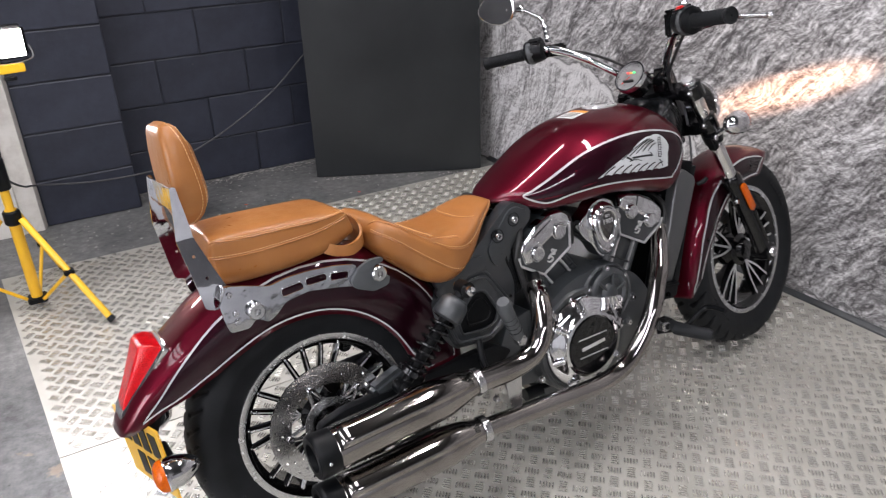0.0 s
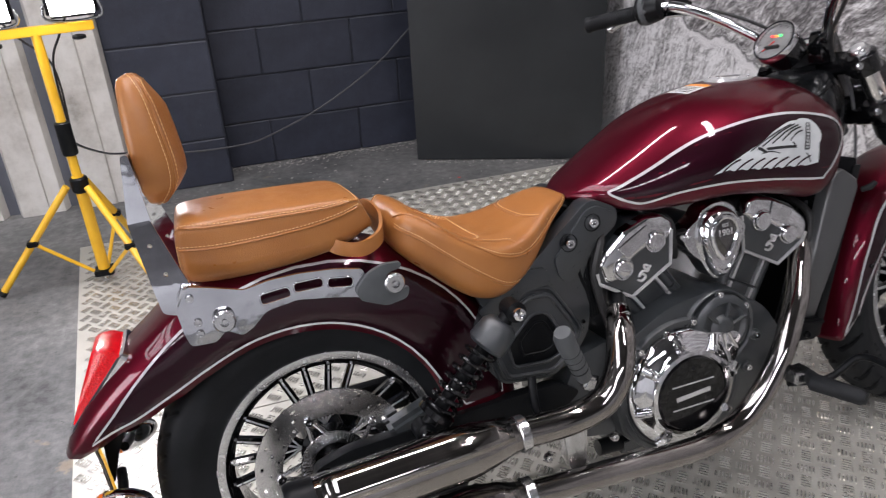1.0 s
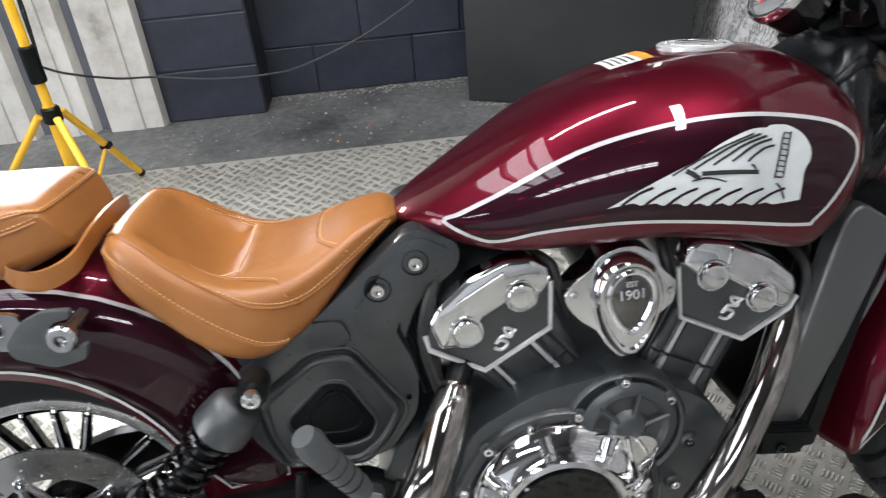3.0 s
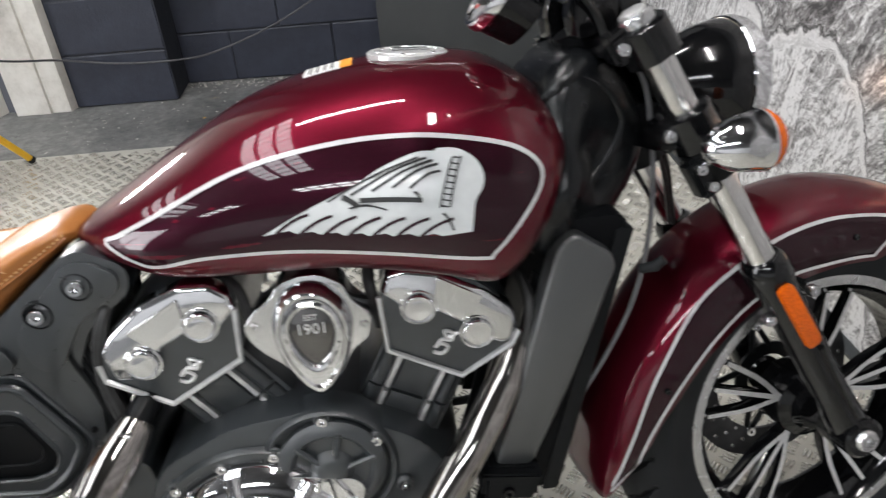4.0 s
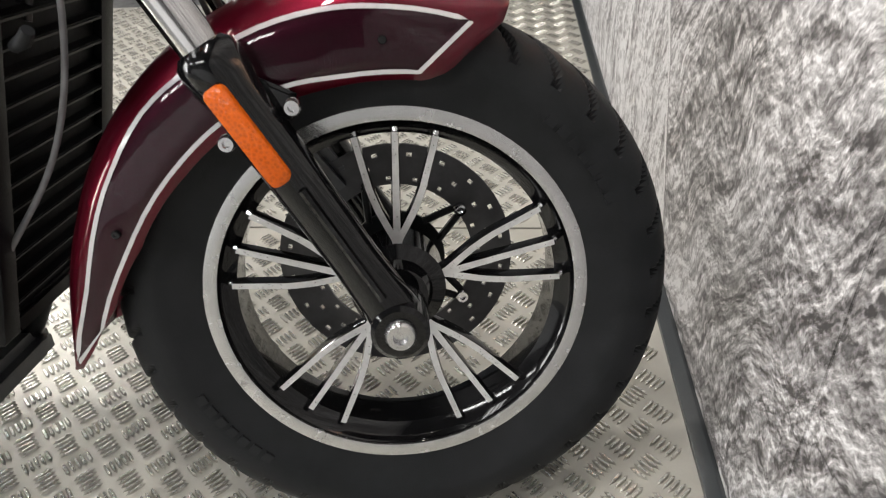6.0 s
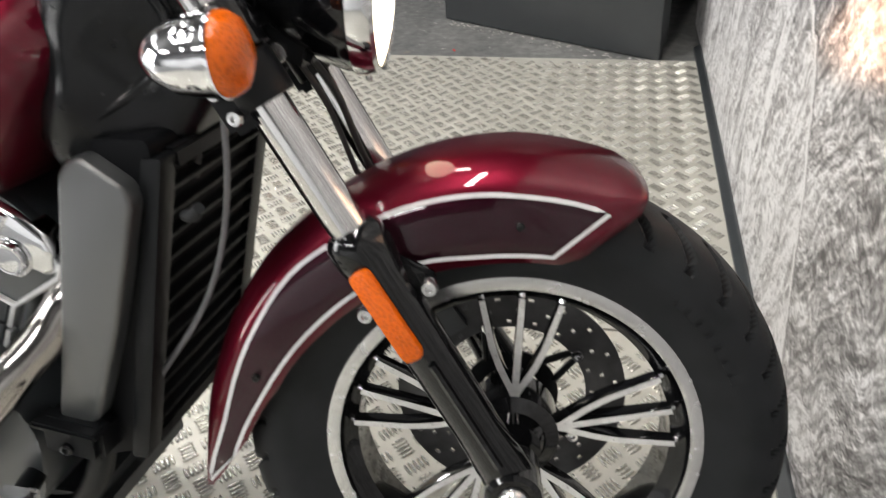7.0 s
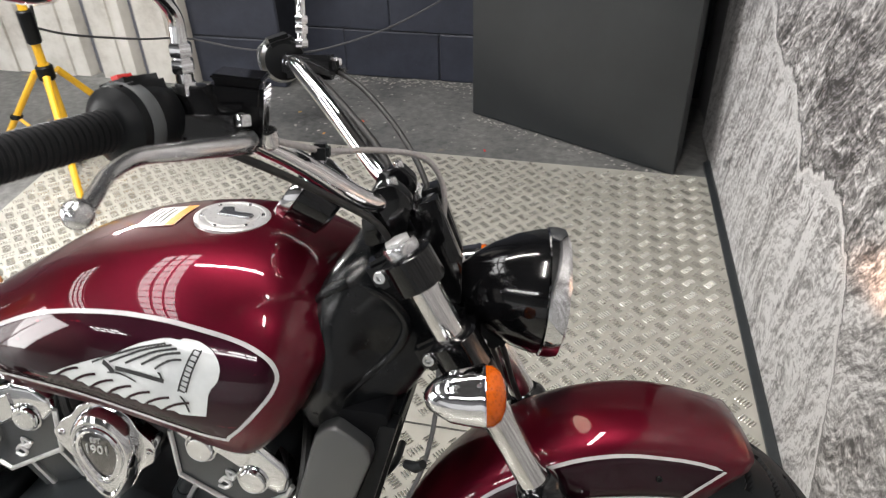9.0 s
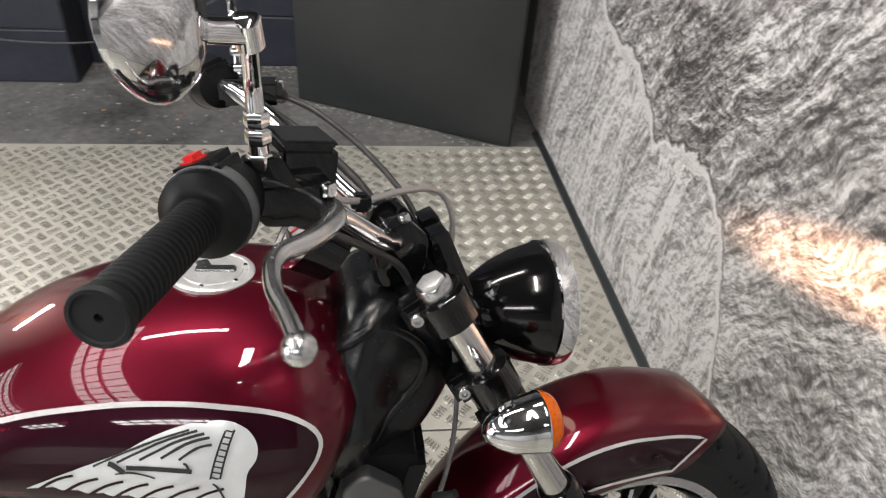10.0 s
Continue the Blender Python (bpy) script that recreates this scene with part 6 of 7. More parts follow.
bp("case_rim", lathe(((-0.04, 0.090), (0.004, 0.089), (0.009, 0.085), (0.006, 0.080), (0.0, 0.079)), (0.818, -0.150, 0.395), (0, -1, 0), 48), CAST, "", eng)
tcv = bp("timing_cover", lathe(((-0.03, 0.072), (0.010, 0.070), (0.016, 0.064), (0.018, 0.054), (0.010, 0.047), (0.010, 0.028), (0.018, 0.023), (0.022, 0.016), (0.022, 0)), (0.822, -0.150, 0.400), (0, -1, 0), 48), CAST, "black ribbed timing cover", eng)
for k in range(6):
    a = radians(60 * k + 15)
    bp("cover_rib", tube([(0.822 + 0.020 * math.cos(a), -0.166, 0.398 + 0.020 * math.sin(a)), (0.822 + 0.058 * math.cos(a), -0.166, 0.400 + 0.058 * math.sin(a))], 0.004, 6), CAST, "", tcv)
for x0, z0 in ((0.818, 0.472), (0.882, 0.434), (0.911, 0.358), (0.751, 0.428), (0.684, 0.420), (0.622, 0.394), (0.890, 0.288), (0.582, 0.330)):
    bp("case_lug", lathe(((-0.05, 0.013), (0.006, 0.012), (0.008, 0.010)), (x0, -0.150, z0), (0, -1, 0), 14), CAST, "", eng)
    bp("case_bolt", bolt((x0, -0.157, z0), (0, -1, 0), 0.0072, 0.007), CHROME, "", eng)
# clutch cover
CC = Vector((0.719, 0, 0.289))
cc = bp("clutch_cover", lathe(((-0.05, 0.134), (0.008, 0.132), (0.020, 0.124), (0.030, 0.108), (0.034, 0.096), (0.040, 0.092), (0.042, 0.084), (0.036, 0.082)), (CC.x, -0.152, CC.z), (0, -1, 0), 64), CHROME, "chrome clutch cover with a black disc")
bp("clutch_lobe", prism(rounded(((0.760, 0.405), (0.850, 0.388), (0.862, 0.372), (0.850, 0.330), (0.820, 0.280), (0.780, 0.300)), 0.015), -0.12, -0.172, 0.008), CHROME, "", cc)
for dx in (-0.028, 0.0, 0.028):
    bp("lobe_rib", tube([(0.822 + dx, -0.172, 0.350), (0.816 + dx * 0.4, -0.174, 0.392)], 0.003, 6), CHROME, "", cc)
for k in range(8):
    a = radians(45 * k + 100)
    ux, uz = math.cos(a), math.sin(a)
    bp("cover_lug", tube([(CC.x + ux * 0.098, -0.190, CC.z + uz * 0.098), (CC.x + ux * 0.126, -0.172, CC.z + uz * 0.126)], (0.009, 0.011), 10), CHROME, "", cc)
    bp("cover_bolt", bolt((CC.x + ux * 0.108, -0.188, CC.z + uz * 0.108), (0, -1, 0), 0.006, 0.007), STEEL, "", cc)
bp("black_disc", lathe(((0, 0.081), (0.006, 0.081), (0.009, 0.078), (0.010, 0)), (CC.x, -0.187, CC.z), (0, -1, 0), 64), GLOSS, "gloss black disc with bright bars", cc)
for dz, ln in ((0.026, 0.100), (-0.026, 0.100)):
    bp("disc_line", rbox((CC.x, -0.1972, CC.z + dz), (ln, 0.001, 0.0025), 0, (0, 0, 0)), ALLOY, "", cc)
sc = rbox((CC.x, -0.1975, CC.z), (0.082, 0.0016, 0.009), 0.0, (0, -4, 0))
bp("disc_script", sc, ALLOY, "bright plain bar", cc)
bp("disc_screw", bolt((CC.x + 0.002, -0.196, CC.z + 0.058), (0, -1, 0), 0.004, 0.002), SATIN, "", cc)
bp("sump", rbox((0.80, 0, 0.155), (0.42, 0.22, 0.05), 0.015), CAST, "", eng)
bp("gearbox_cover", prism(rounded(((0.46, 0.32), (0.50, 0.40), (0.58, 0.42), (0.60, 0.30), (0.58, 0.20), (0.48, 0.22)), 0.02), -0.12, 0.12, 0.008), CAST, "", eng)
# hoses and leads in the vee and below the tank
for pts, r in ((((0.70, -0.07, 0.655), (0.735, -0.105, 0.64), (0.745, -0.11, 0.60), (0.76, -0.09, 0.55)), 0.007), (((0.60, -0.06, 0.67), (0.575, -0.11, 0.63), (0.555, -0.115, 0.56), (0.57, -0.12, 0.48)), 0.009), (((0.58, -0.07, 0.66), (0.56, -0.10, 0.60), (0.552, -0.118, 0.54), (0.575, -0.125, 0.44)), 0.006), (((0.90, -0.06, 0.66), (0.895, -0.10, 0.63), (0.905, -0.11, 0.57)), 0.008), (((1.08, -0.05, 0.62), (1.095, -0.11, 0.585), (1.085, -0.12, 0.52), (1.06, -0.10, 0.44)), 0.008)):
    bp("hose", tube(spline(pts, 6), r, 8), HOSE, "", eng)
bp("throttle_body", lathe(((-0.09, 0.030), (0.09, 0.030)), (0.815, 0, 0.60), (0, 1, 0), 24), CAST, "", eng)

# ---- exhaust: two pipes into two stacked silencers ----
ex1 = spline(((0.590, -0.138, 0.490), (0.580, -0.156, 0.476), (0.557, -0.195, 0.450), (0.534, -0.224, 0.416), (0.508, -0.235, 0.378), (0.470, -0.238, 0.353), (0.39, -0.239, 0.343), (0.24, -0.242, 0.352)), 8)
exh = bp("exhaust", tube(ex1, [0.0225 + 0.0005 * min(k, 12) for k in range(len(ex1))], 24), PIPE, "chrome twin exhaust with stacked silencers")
ex2 = spline(((1.088, -0.100, 0.535), (1.055, -0.128, 0.478), (1.015, -0.165, 0.430), (0.975, -0.190, 0.385), (0.930, -0.212, 0.330), (0.870, -0.222, 0.258), (0.800, -0.226, 0.207), (0.72, -0.229, 0.188), (0.62, -0.233, 0.192), (0.52, -0.238, 0.204), (0.28, -0.244, 0.222)), 7)
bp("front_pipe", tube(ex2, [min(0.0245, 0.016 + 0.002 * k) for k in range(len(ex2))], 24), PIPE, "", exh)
for f, b_, nm in (((0.300, -0.241, 0.347), (-0.115, -0.250, 0.333), "upper_silencer"), ((0.300, -0.244, 0.221), (-0.120, -0.252, 0.214), "lower_silencer")):
    F, Bk = Vector(f), Vector(b_)
    ln = (Bk - F).length
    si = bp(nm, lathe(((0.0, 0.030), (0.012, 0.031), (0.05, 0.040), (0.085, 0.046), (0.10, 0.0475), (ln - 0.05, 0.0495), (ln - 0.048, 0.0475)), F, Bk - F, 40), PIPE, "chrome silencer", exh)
    bp("end_cap", lathe(((ln - 0.05, 0.0485), (ln - 0.012, 0.051), (ln - 0.004, 0.050), (ln, 0.046), (ln, 0.033), (ln - 0.03, 0.030), (ln - 0.03, 0)), F, Bk - F, 40), SATIN, "satin black end cap", si)
    bp("clamp", lathe(((-0.022, 0.0315), (-0.020, 0.0335), (-0.004, 0.0335), (-0.002, 0.0315)), F, Bk - F, 32), STEEL, "", si)
    bp("cap_screw", bolt(Bk.lerp(F, 0.055) + Vector((0, -0.0495, 0.0)), (0, -1, 0), 0.004, 0.002), STEEL, "", si)
    up = Vector((0, 0, 1))
    # bolted heat shield strip along the pipe
    sh = bmesh.new()
    d_ = (Bk - F).normalized()
    rings = []
    for t in np.linspace(0.03, 0.86, 12):
        c_ = F.lerp(Bk, t)
        rr = 0.0475 if t > 0.22 else 0.034 + (t - 0.03) * 0.07
        ring = []
        for q in np.linspace(radians(200), radians(300), 7):
            ring.append(c_ + Vector((0, math.sin(q) * -0.0, 0)) + (Vector((0, math.cos(q - math.pi), 0)) * -1 + Vector((0, 0, math.sin(q - math.pi)))) * (rr + 0.0035))
        rings.append(ring)
    V_ = [[sh.verts.new(p) for p in r_] for r_ in rings]
    for p_, q_ in zip(V_, V_[1:]):
        for j in range(6):
            sh.faces.new((p_[j], p_[j + 1], q_[j + 1], q_[j]))
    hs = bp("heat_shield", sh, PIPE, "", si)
    thicken(hs, 0.0015)
bp("rear_header", tube(spline(((0.584, -0.150, 0.482), (0.598, -0.120, 0.502), (0.620, -0.08, 0.520)), 5), 0.018, 16), SATIN, "", exh)
bp("clip", rbox((0.583, -0.172, 0.490), (0.020, 0.010, 0.014), 0.003, (0, 0, 0)), STEEL, "", exh)
bp("silencer_bracket", prism(rounded(((0.405, 0.330), (0.460, 0.330), (0.450, 0.225), (0.415, 0.225)), 0.01), -0.190, -0.222, 0.004), STEEL, "pale steel bracket", exh)
for x0 in (0.36, 0.50):
    bp("joint_bolt", bolt((x0, -0.245, 0.285), (0, -1, 0), 0.008, 0.008), STEEL, "", exh)

# ---- swingarm, shock absorbers, footrests, stand ----
for s in (-1, 1):
    bp("swingarm", prism(rounded(((-0.050, 0.325), (0.02, 0.345), (0.45, 0.360), (0.50, 0.330), (0.45, 0.290), (0.02, 0.270), (-0.05, 0.280)), 0.015), s * 0.100, s * 0.128, 0.006), SATIN)
    T_, Bt = Vector((0.338, s * 0.196, 0.568)), Vector((0.150, s * 0.176, 0.372))
    d_ = (Bt - T_).normalized()
    ln = (Bt - T_).length
    shk = bp("shock_absorber", tube([T_, T_ + d_ * ln], 0.014, 16), SATIN, "coil-over shock absorber with black springs")
    bp("upper_sleeve", lathe(((0.026, 0.019), (0.030, 0.027), (0.040, 0.0345), (0.066, 0.0375), (0.078, 0.0375), (0.084, 0.031)), T_, d_, 32), CAST, "black upper cup", shk)
    coil = []
    for k in range(161):
        t = k / 160
        a = t * 2 * math.pi * 7.5
        u_ = d_.orthogonal().normalized()
        w_ = d_.cross(u_)
        coil.append(T_ + d_ * (0.078 + 0.152 * t) + (u_ * math.cos(a) + w_ * math.sin(a)) * 0.027)
    bp("spring", tube(coil, 0.0046, 8), GLOSS, "black coil spring", shk)
    bp("spring_seat", lathe(((0.222, 0.024), (0.226, 0.036), (0.238, 0.036), (0.242, 0.018)), T_, d_, 28), GLOSS, "", shk)
    for P_ in (T_, Bt):
        bp("eye", lathe(((-0.018, 0.019), (0.018, 0.019)), P_, (0, 1, 0), 24), SATIN, "", shk)
        bp("eye_bolt", lathe(((-0.03, 0.012), (0.024, 0.0125), (0.032, 0.0115), (0.034, 0.006), (0.031, 0)), P_, (0, s, 0), 20), CHROME, "", shk)
    bp("shock_mount", prism(rounded(((0.30, 0.585), (0.37, 0.60), (0.40, 0.56), (0.36, 0.54), (0.31, 0.55)), 0.012), s * 0.100, s * 0.118, 0.005), SIDECAST)
    # pillion footrest, folded up
    pf = bp("pillion_footrest", tube([(0.397, s * 0.266, 0.534), (0.402, s * 0.262, 0.522), (0.408, s * 0.258, 0.505), (0.446, s * 0.236, 0.430), (0.453, s * 0.233, 0.415)], (0.015, 0.0195, 0.0185, 0.0165, 0.013), 20), PLASTIC, "grey rubber pillion footrest folded up")
    for t in (0.25, 0.45, 0.65, 0.85):
        c_ = Vector((0.408, s * 0.258, 0.505)).lerp(Vector((0.446, s * 0.236, 0.430)), t)
        bp("grip_ring", lathe(((-0.0016, 0.0172), (0, 0.0192 - t * 0.002), (0.0016, 0.0172)), c_, (0.038, -s * 0.022, -0.075), 20), RUBBER, "", pf)
    bp("pivot", rbox((0.462, s * 0.225, 0.402), (0.026, 0.03, 0.026), 0.005, (0, 25, 0)), STEEL, "", pf)
    bp("footrest_loop", tube(spline(((0.37, s * 0.18, 0.42), (0.365, s * 0.20, 0.36), (0.39, s * 0.205, 0.335), (0.47, s * 0.205, 0.345), (0.50, s * 0.19, 0.39)), 6), 0.008, 10), SATIN, "", pf)
    # forward footrests
    ff = bp("footrest", tube([(1.000, s * 0.215, 0.262), (0.985, s * 0.245, 0.262), (1.02, s * 0.330, 0.256), (1.024, s * 0.340, 0.256)], (0.014, 0.019, 0.0175, 0.012), 18), RUBBER, "ribbed black rubber footrest")
    bp("mount", rbox((0.985, s * 0.20, 0.262), (0.05, 0.045, 0.03), 0.006), STEEL, "", ff)
    bp("arm", tube([(0.96, s * 0.10, 0.26), (0.99, s * 0.21, 0.262)], 0.014, 12), SATIN, "", ff)
    bp("pedal", tube(spline(((0.97, s * 0.19, 0.24), (1.06, s * 0.21, 0.235), (1.12, s * 0.235, 0.28), (1.125, s * 0.30, 0.285)), 5), 0.008, 10), SATIN, "", ff)
bp("caliper", rbox((0.150, -0.100, 0.352), (0.095, 0.045, 0.055), 0.010, (0, -20, 0)), CAST, "black rear brake caliper")
bp("side_stand", tube(spline(((0.62, 0.12, 0.17), (0.60, 0.20, 0.09), (0.585, 0.262, 0.058)), 4), 0.012, 12), SATIN, "black side stand")

# ---- fork, headlamp, bars: all turned with the steering ----
def leg_at(z, s, y=0.110):
    return Vector((1.546 - 0.550 * (z - 0.300), s * y, z))


LEGD = (leg_at(1.0, 1) - leg_at(0.0, 1)).normalized()
for s in (-1, 1):
    fk = sp("fork_leg", tube([leg_at(0.56, s), leg_at(0.905, s)], 0.0205, 32), FORKTUBE, "chrome fork stanchion with black lower leg")
    low = lathe(((0.0, 0.020), (0.010, 0.030), (0.05, 0.028), (0.10, 0.0255), (0.30, 0.0275), (0.318, 0.031), (0.335, 0.032), (0.345, 0.030), (0.352, 0.024)), leg_at(0.285, s), LEGD, 28)
    sp("lower_leg", low, GLOSS, "gloss black lower leg", fk)
    sp("axle_lug", lathe(((-0.032, 0.026), (-0.028, 0.031), (0.028, 0.031), (0.032, 0.026)), (1.545, s * 0.110, 0.300), (0, 1, 0), 28), GLOSS, "", fk)
    sp("axle_end", lathe(((0.02, 0.017), (0.036, 0.017), (0.040, 0.014), (0.040, 0.008), (0.034, 0.007), (0.034, 0)), (1.545, s * 0.110, 0.300), (0, s, 0), 24), STEEL, "", fk)
    sp("leg_flute", tube([leg_at(0.34, s) + Vector((0.006, s * 0.027, 0)), leg_at(0.46, s) + Vector((0.006, s * 0.0275, 0))], 0.005, 8), GLOSS, "", fk)
    c0, c1 = leg_at(0.556, s) + Vector((-0.006, s * 0.030, 0)), leg_at(0.474, s) + Vector((-0.004, s * 0.030, 0))
    u_ = (c1 - c0).normalized()
    v_ = Vector((u_.z, 0, -u_.x))
    outl = [c0 + u_ * a + v_ * b for a, b in rounded(((-0.006, -0.0115), (-0.006, 0.0115), (0.100, 0.0115), (0.100, -0.0115)), 0.009, 4)]
    rf = bmesh.new()
    loft(rf, [outl, [p + Vector((0, s * 0.006, 0)) for p in outl], [c0.lerp(c1, 0.5) + (p - c0.lerp(c1, 0.5)) * 0.93 + Vector((0, s * 0.008, 0)) for p in outl]])
    sp("reflector", rf, AMBER, "amber side reflector", fk)
    sp("guard_bracket", rbox(leg_at(0.545, s) + Vector((0.02, -s * 0.012, 0.0)), (0.07, 0.012, 0.03), 0.004, (0, 27, 0)), GLOSS, "", fk)
    for dx, dz in ((0.045, 0.0), (-0.020, -0.030)):
        sp("guard_bolt", bolt(leg_at(0.535, s) + Vector((dx, s * 0.006, dz)), (0, s, 0), 0.0085, 0.008), STEEL, "", fk)
    # clamps
    for z0, h, nm in ((0.880, 0.046, "upper_clamp"), (0.776, 0.050, "lower_clamp")):
        cl = sp(nm, lathe(((-h / 2, 0.026), (-h / 2 + 0.003, 0.0325), (h / 2 - 0.003, 0.0325), (h / 2, 0.028)), leg_at(z0, s), LEGD, 32), GLOSS, "gloss black fork clamp")
        sp("clamp_ear", rbox(leg_at(z0, s) + Vector((-0.030, -s * 0.004, -0.002)), (0.040, 0.034, h * 0.8), 0.006, (0, -28.8, 0)), GLOSS, "", cl)
        sp("clamp_bolt", bolt(leg_at(z0, s) + Vector((-0.036, s * 0.0125, -0.006)), (-0.15, s, 0), 0.0085, 0.006), STEEL, "", cl)
    sp("fork_cap", lathe(((0.0, 0.021), (0.012, 0.0215), (0.016, 0.019), (0.016, 0.016)), leg_at(0.898, s), LEGD, 28), STEEL, "steel fork cap")
    hx = bmesh.new()
    lathe(((0.014, 0.0165), (0.019, 0.0165), (0.020, 0.015)), leg_at(0.898, s), LEGD, 6, hx)
    sp("fork_cap_hex", hx, ALLOY)
    sp("lower_sleeve", lathe(((0.0, 0.0285), (0.003, 0.030), (0.042, 0.030), (0.046, 0.026)), leg_at(0.715, s), LEGD, 28), SATIN)
    sp("stalk_block", rbox(leg_at(0.722, s) + Vector((-0.022, s * 0.010, -0.004)), (0.034, 0.030, 0.056), 0.006, (0, -28.8, 0)), SATIN)
    for dz, dx in ((0.728, -0.030), (0.706, -0.026)):
        sp("clamp_screw", bolt(leg_at(dz, s) + Vector((dx, s * 0.0255, 0)), (-0.1, s, 0), 0.0075, 0.007), STEEL)
for z0, h in ((0.884, 0.028), (0.770, 0.034)):
    c_ = leg_at(z0, 1, 0.0)
    sp("yoke", rbox(c_ + Vector((-0.012, 0, 0)), (0.070, 0.215, h), 0.010, (0, -27, 0)), GLOSS, "gloss black fork yoke")
sp("steering_stem", tube([(1.285, 0, 0.72), (1.185, 0, 0.90)], 0.028, 20), SATIN)
# headlamp
HL = Vector((1.392, 0, 0.810))
HD = Vector((1, 0, -0.06)).normalized()
hl = sp("headlamp", lathe(((-0.122, 0), (-0.120, 0.014), (-0.112, 0.026), (-0.095, 0.043), (-0.070, 0.060), (-0.040, 0.074), (-0.012, 0.082), (0.0, 0.083), (0.0, 0.078)), HL, HD, 56), GLOSS, "gloss black bucket headlamp, lit, with a chrome rim")
sp("rim", lathe(((-0.004, 0.0830), (-0.002, 0.0855), (0.010, 0.0865), (0.020, 0.0845), (0.024, 0.079), (0.022, 0.076)), HL, HD, 56, cap=False), CHROME, "chrome rim", hl)
sp("lens", lathe(((0.018, 0.0770), (0.021, 0.070), (0.026, 0.050), (0.029, 0.025), (0.030, 0)), HL, HD, 48), HEADGLOW, "lit glass lens", hl)
sp("rim_screw", bolt(HL + Vector((0.002, 0, -0.086)), (0, 0, -1), 0.004, 0.005), STEEL, "", hl)
sp("headlamp_bracket", rbox((1.300, 0, 0.770), (0.10, 0.075, 0.035), 0.008, (0, 25, 0)), SATIN, "", hl)
sp("bracket_bolt", bolt((1.309, -0.036, 0.752), (0.2, -1, 0), 0.011, 0.009), STEEL, "", hl)
beam = bpy.data.lights.new("headlamp_beam", "SPOT")
beam.energy, beam.color, beam.spot_size, beam.spot_blend, beam.shadow_soft_size = 62, (1.0, 0.56, 0.34), radians(84), 1.0, 0.02
bo = new("headlamp_beam", beam)
bpos = BIKE @ STEER @ (HL + HD * 0.045)
baim = BIKE @ STEER @ (HL + HD * 1.0)
bo.matrix_world = look(bpos, baim) @ Matrix.Rotation(radians(24), 4, "Z") @ Matrix.Diagonal((1, 0.17, 1, 1))

# handlebar
barp = [(0.933, -0.416, 1.064), (0.962, -0.340, 1.068), (0.988, -0.275, 1.071), (1.030, -0.215, 1.066), (1.095, -0.140, 1.016), (1.160, -0.075, 0.954), (1.185, -0.045, 0.940), (1.190, 0.0, 0.938)]
barp = barp + [(x, -y, z) for x, y, z in barp[-2::-1]]
bar = sp("handlebar", tube(spline(barp, 7), 0.0125, 20), CHROME, "chrome handlebar with black rubber grips")
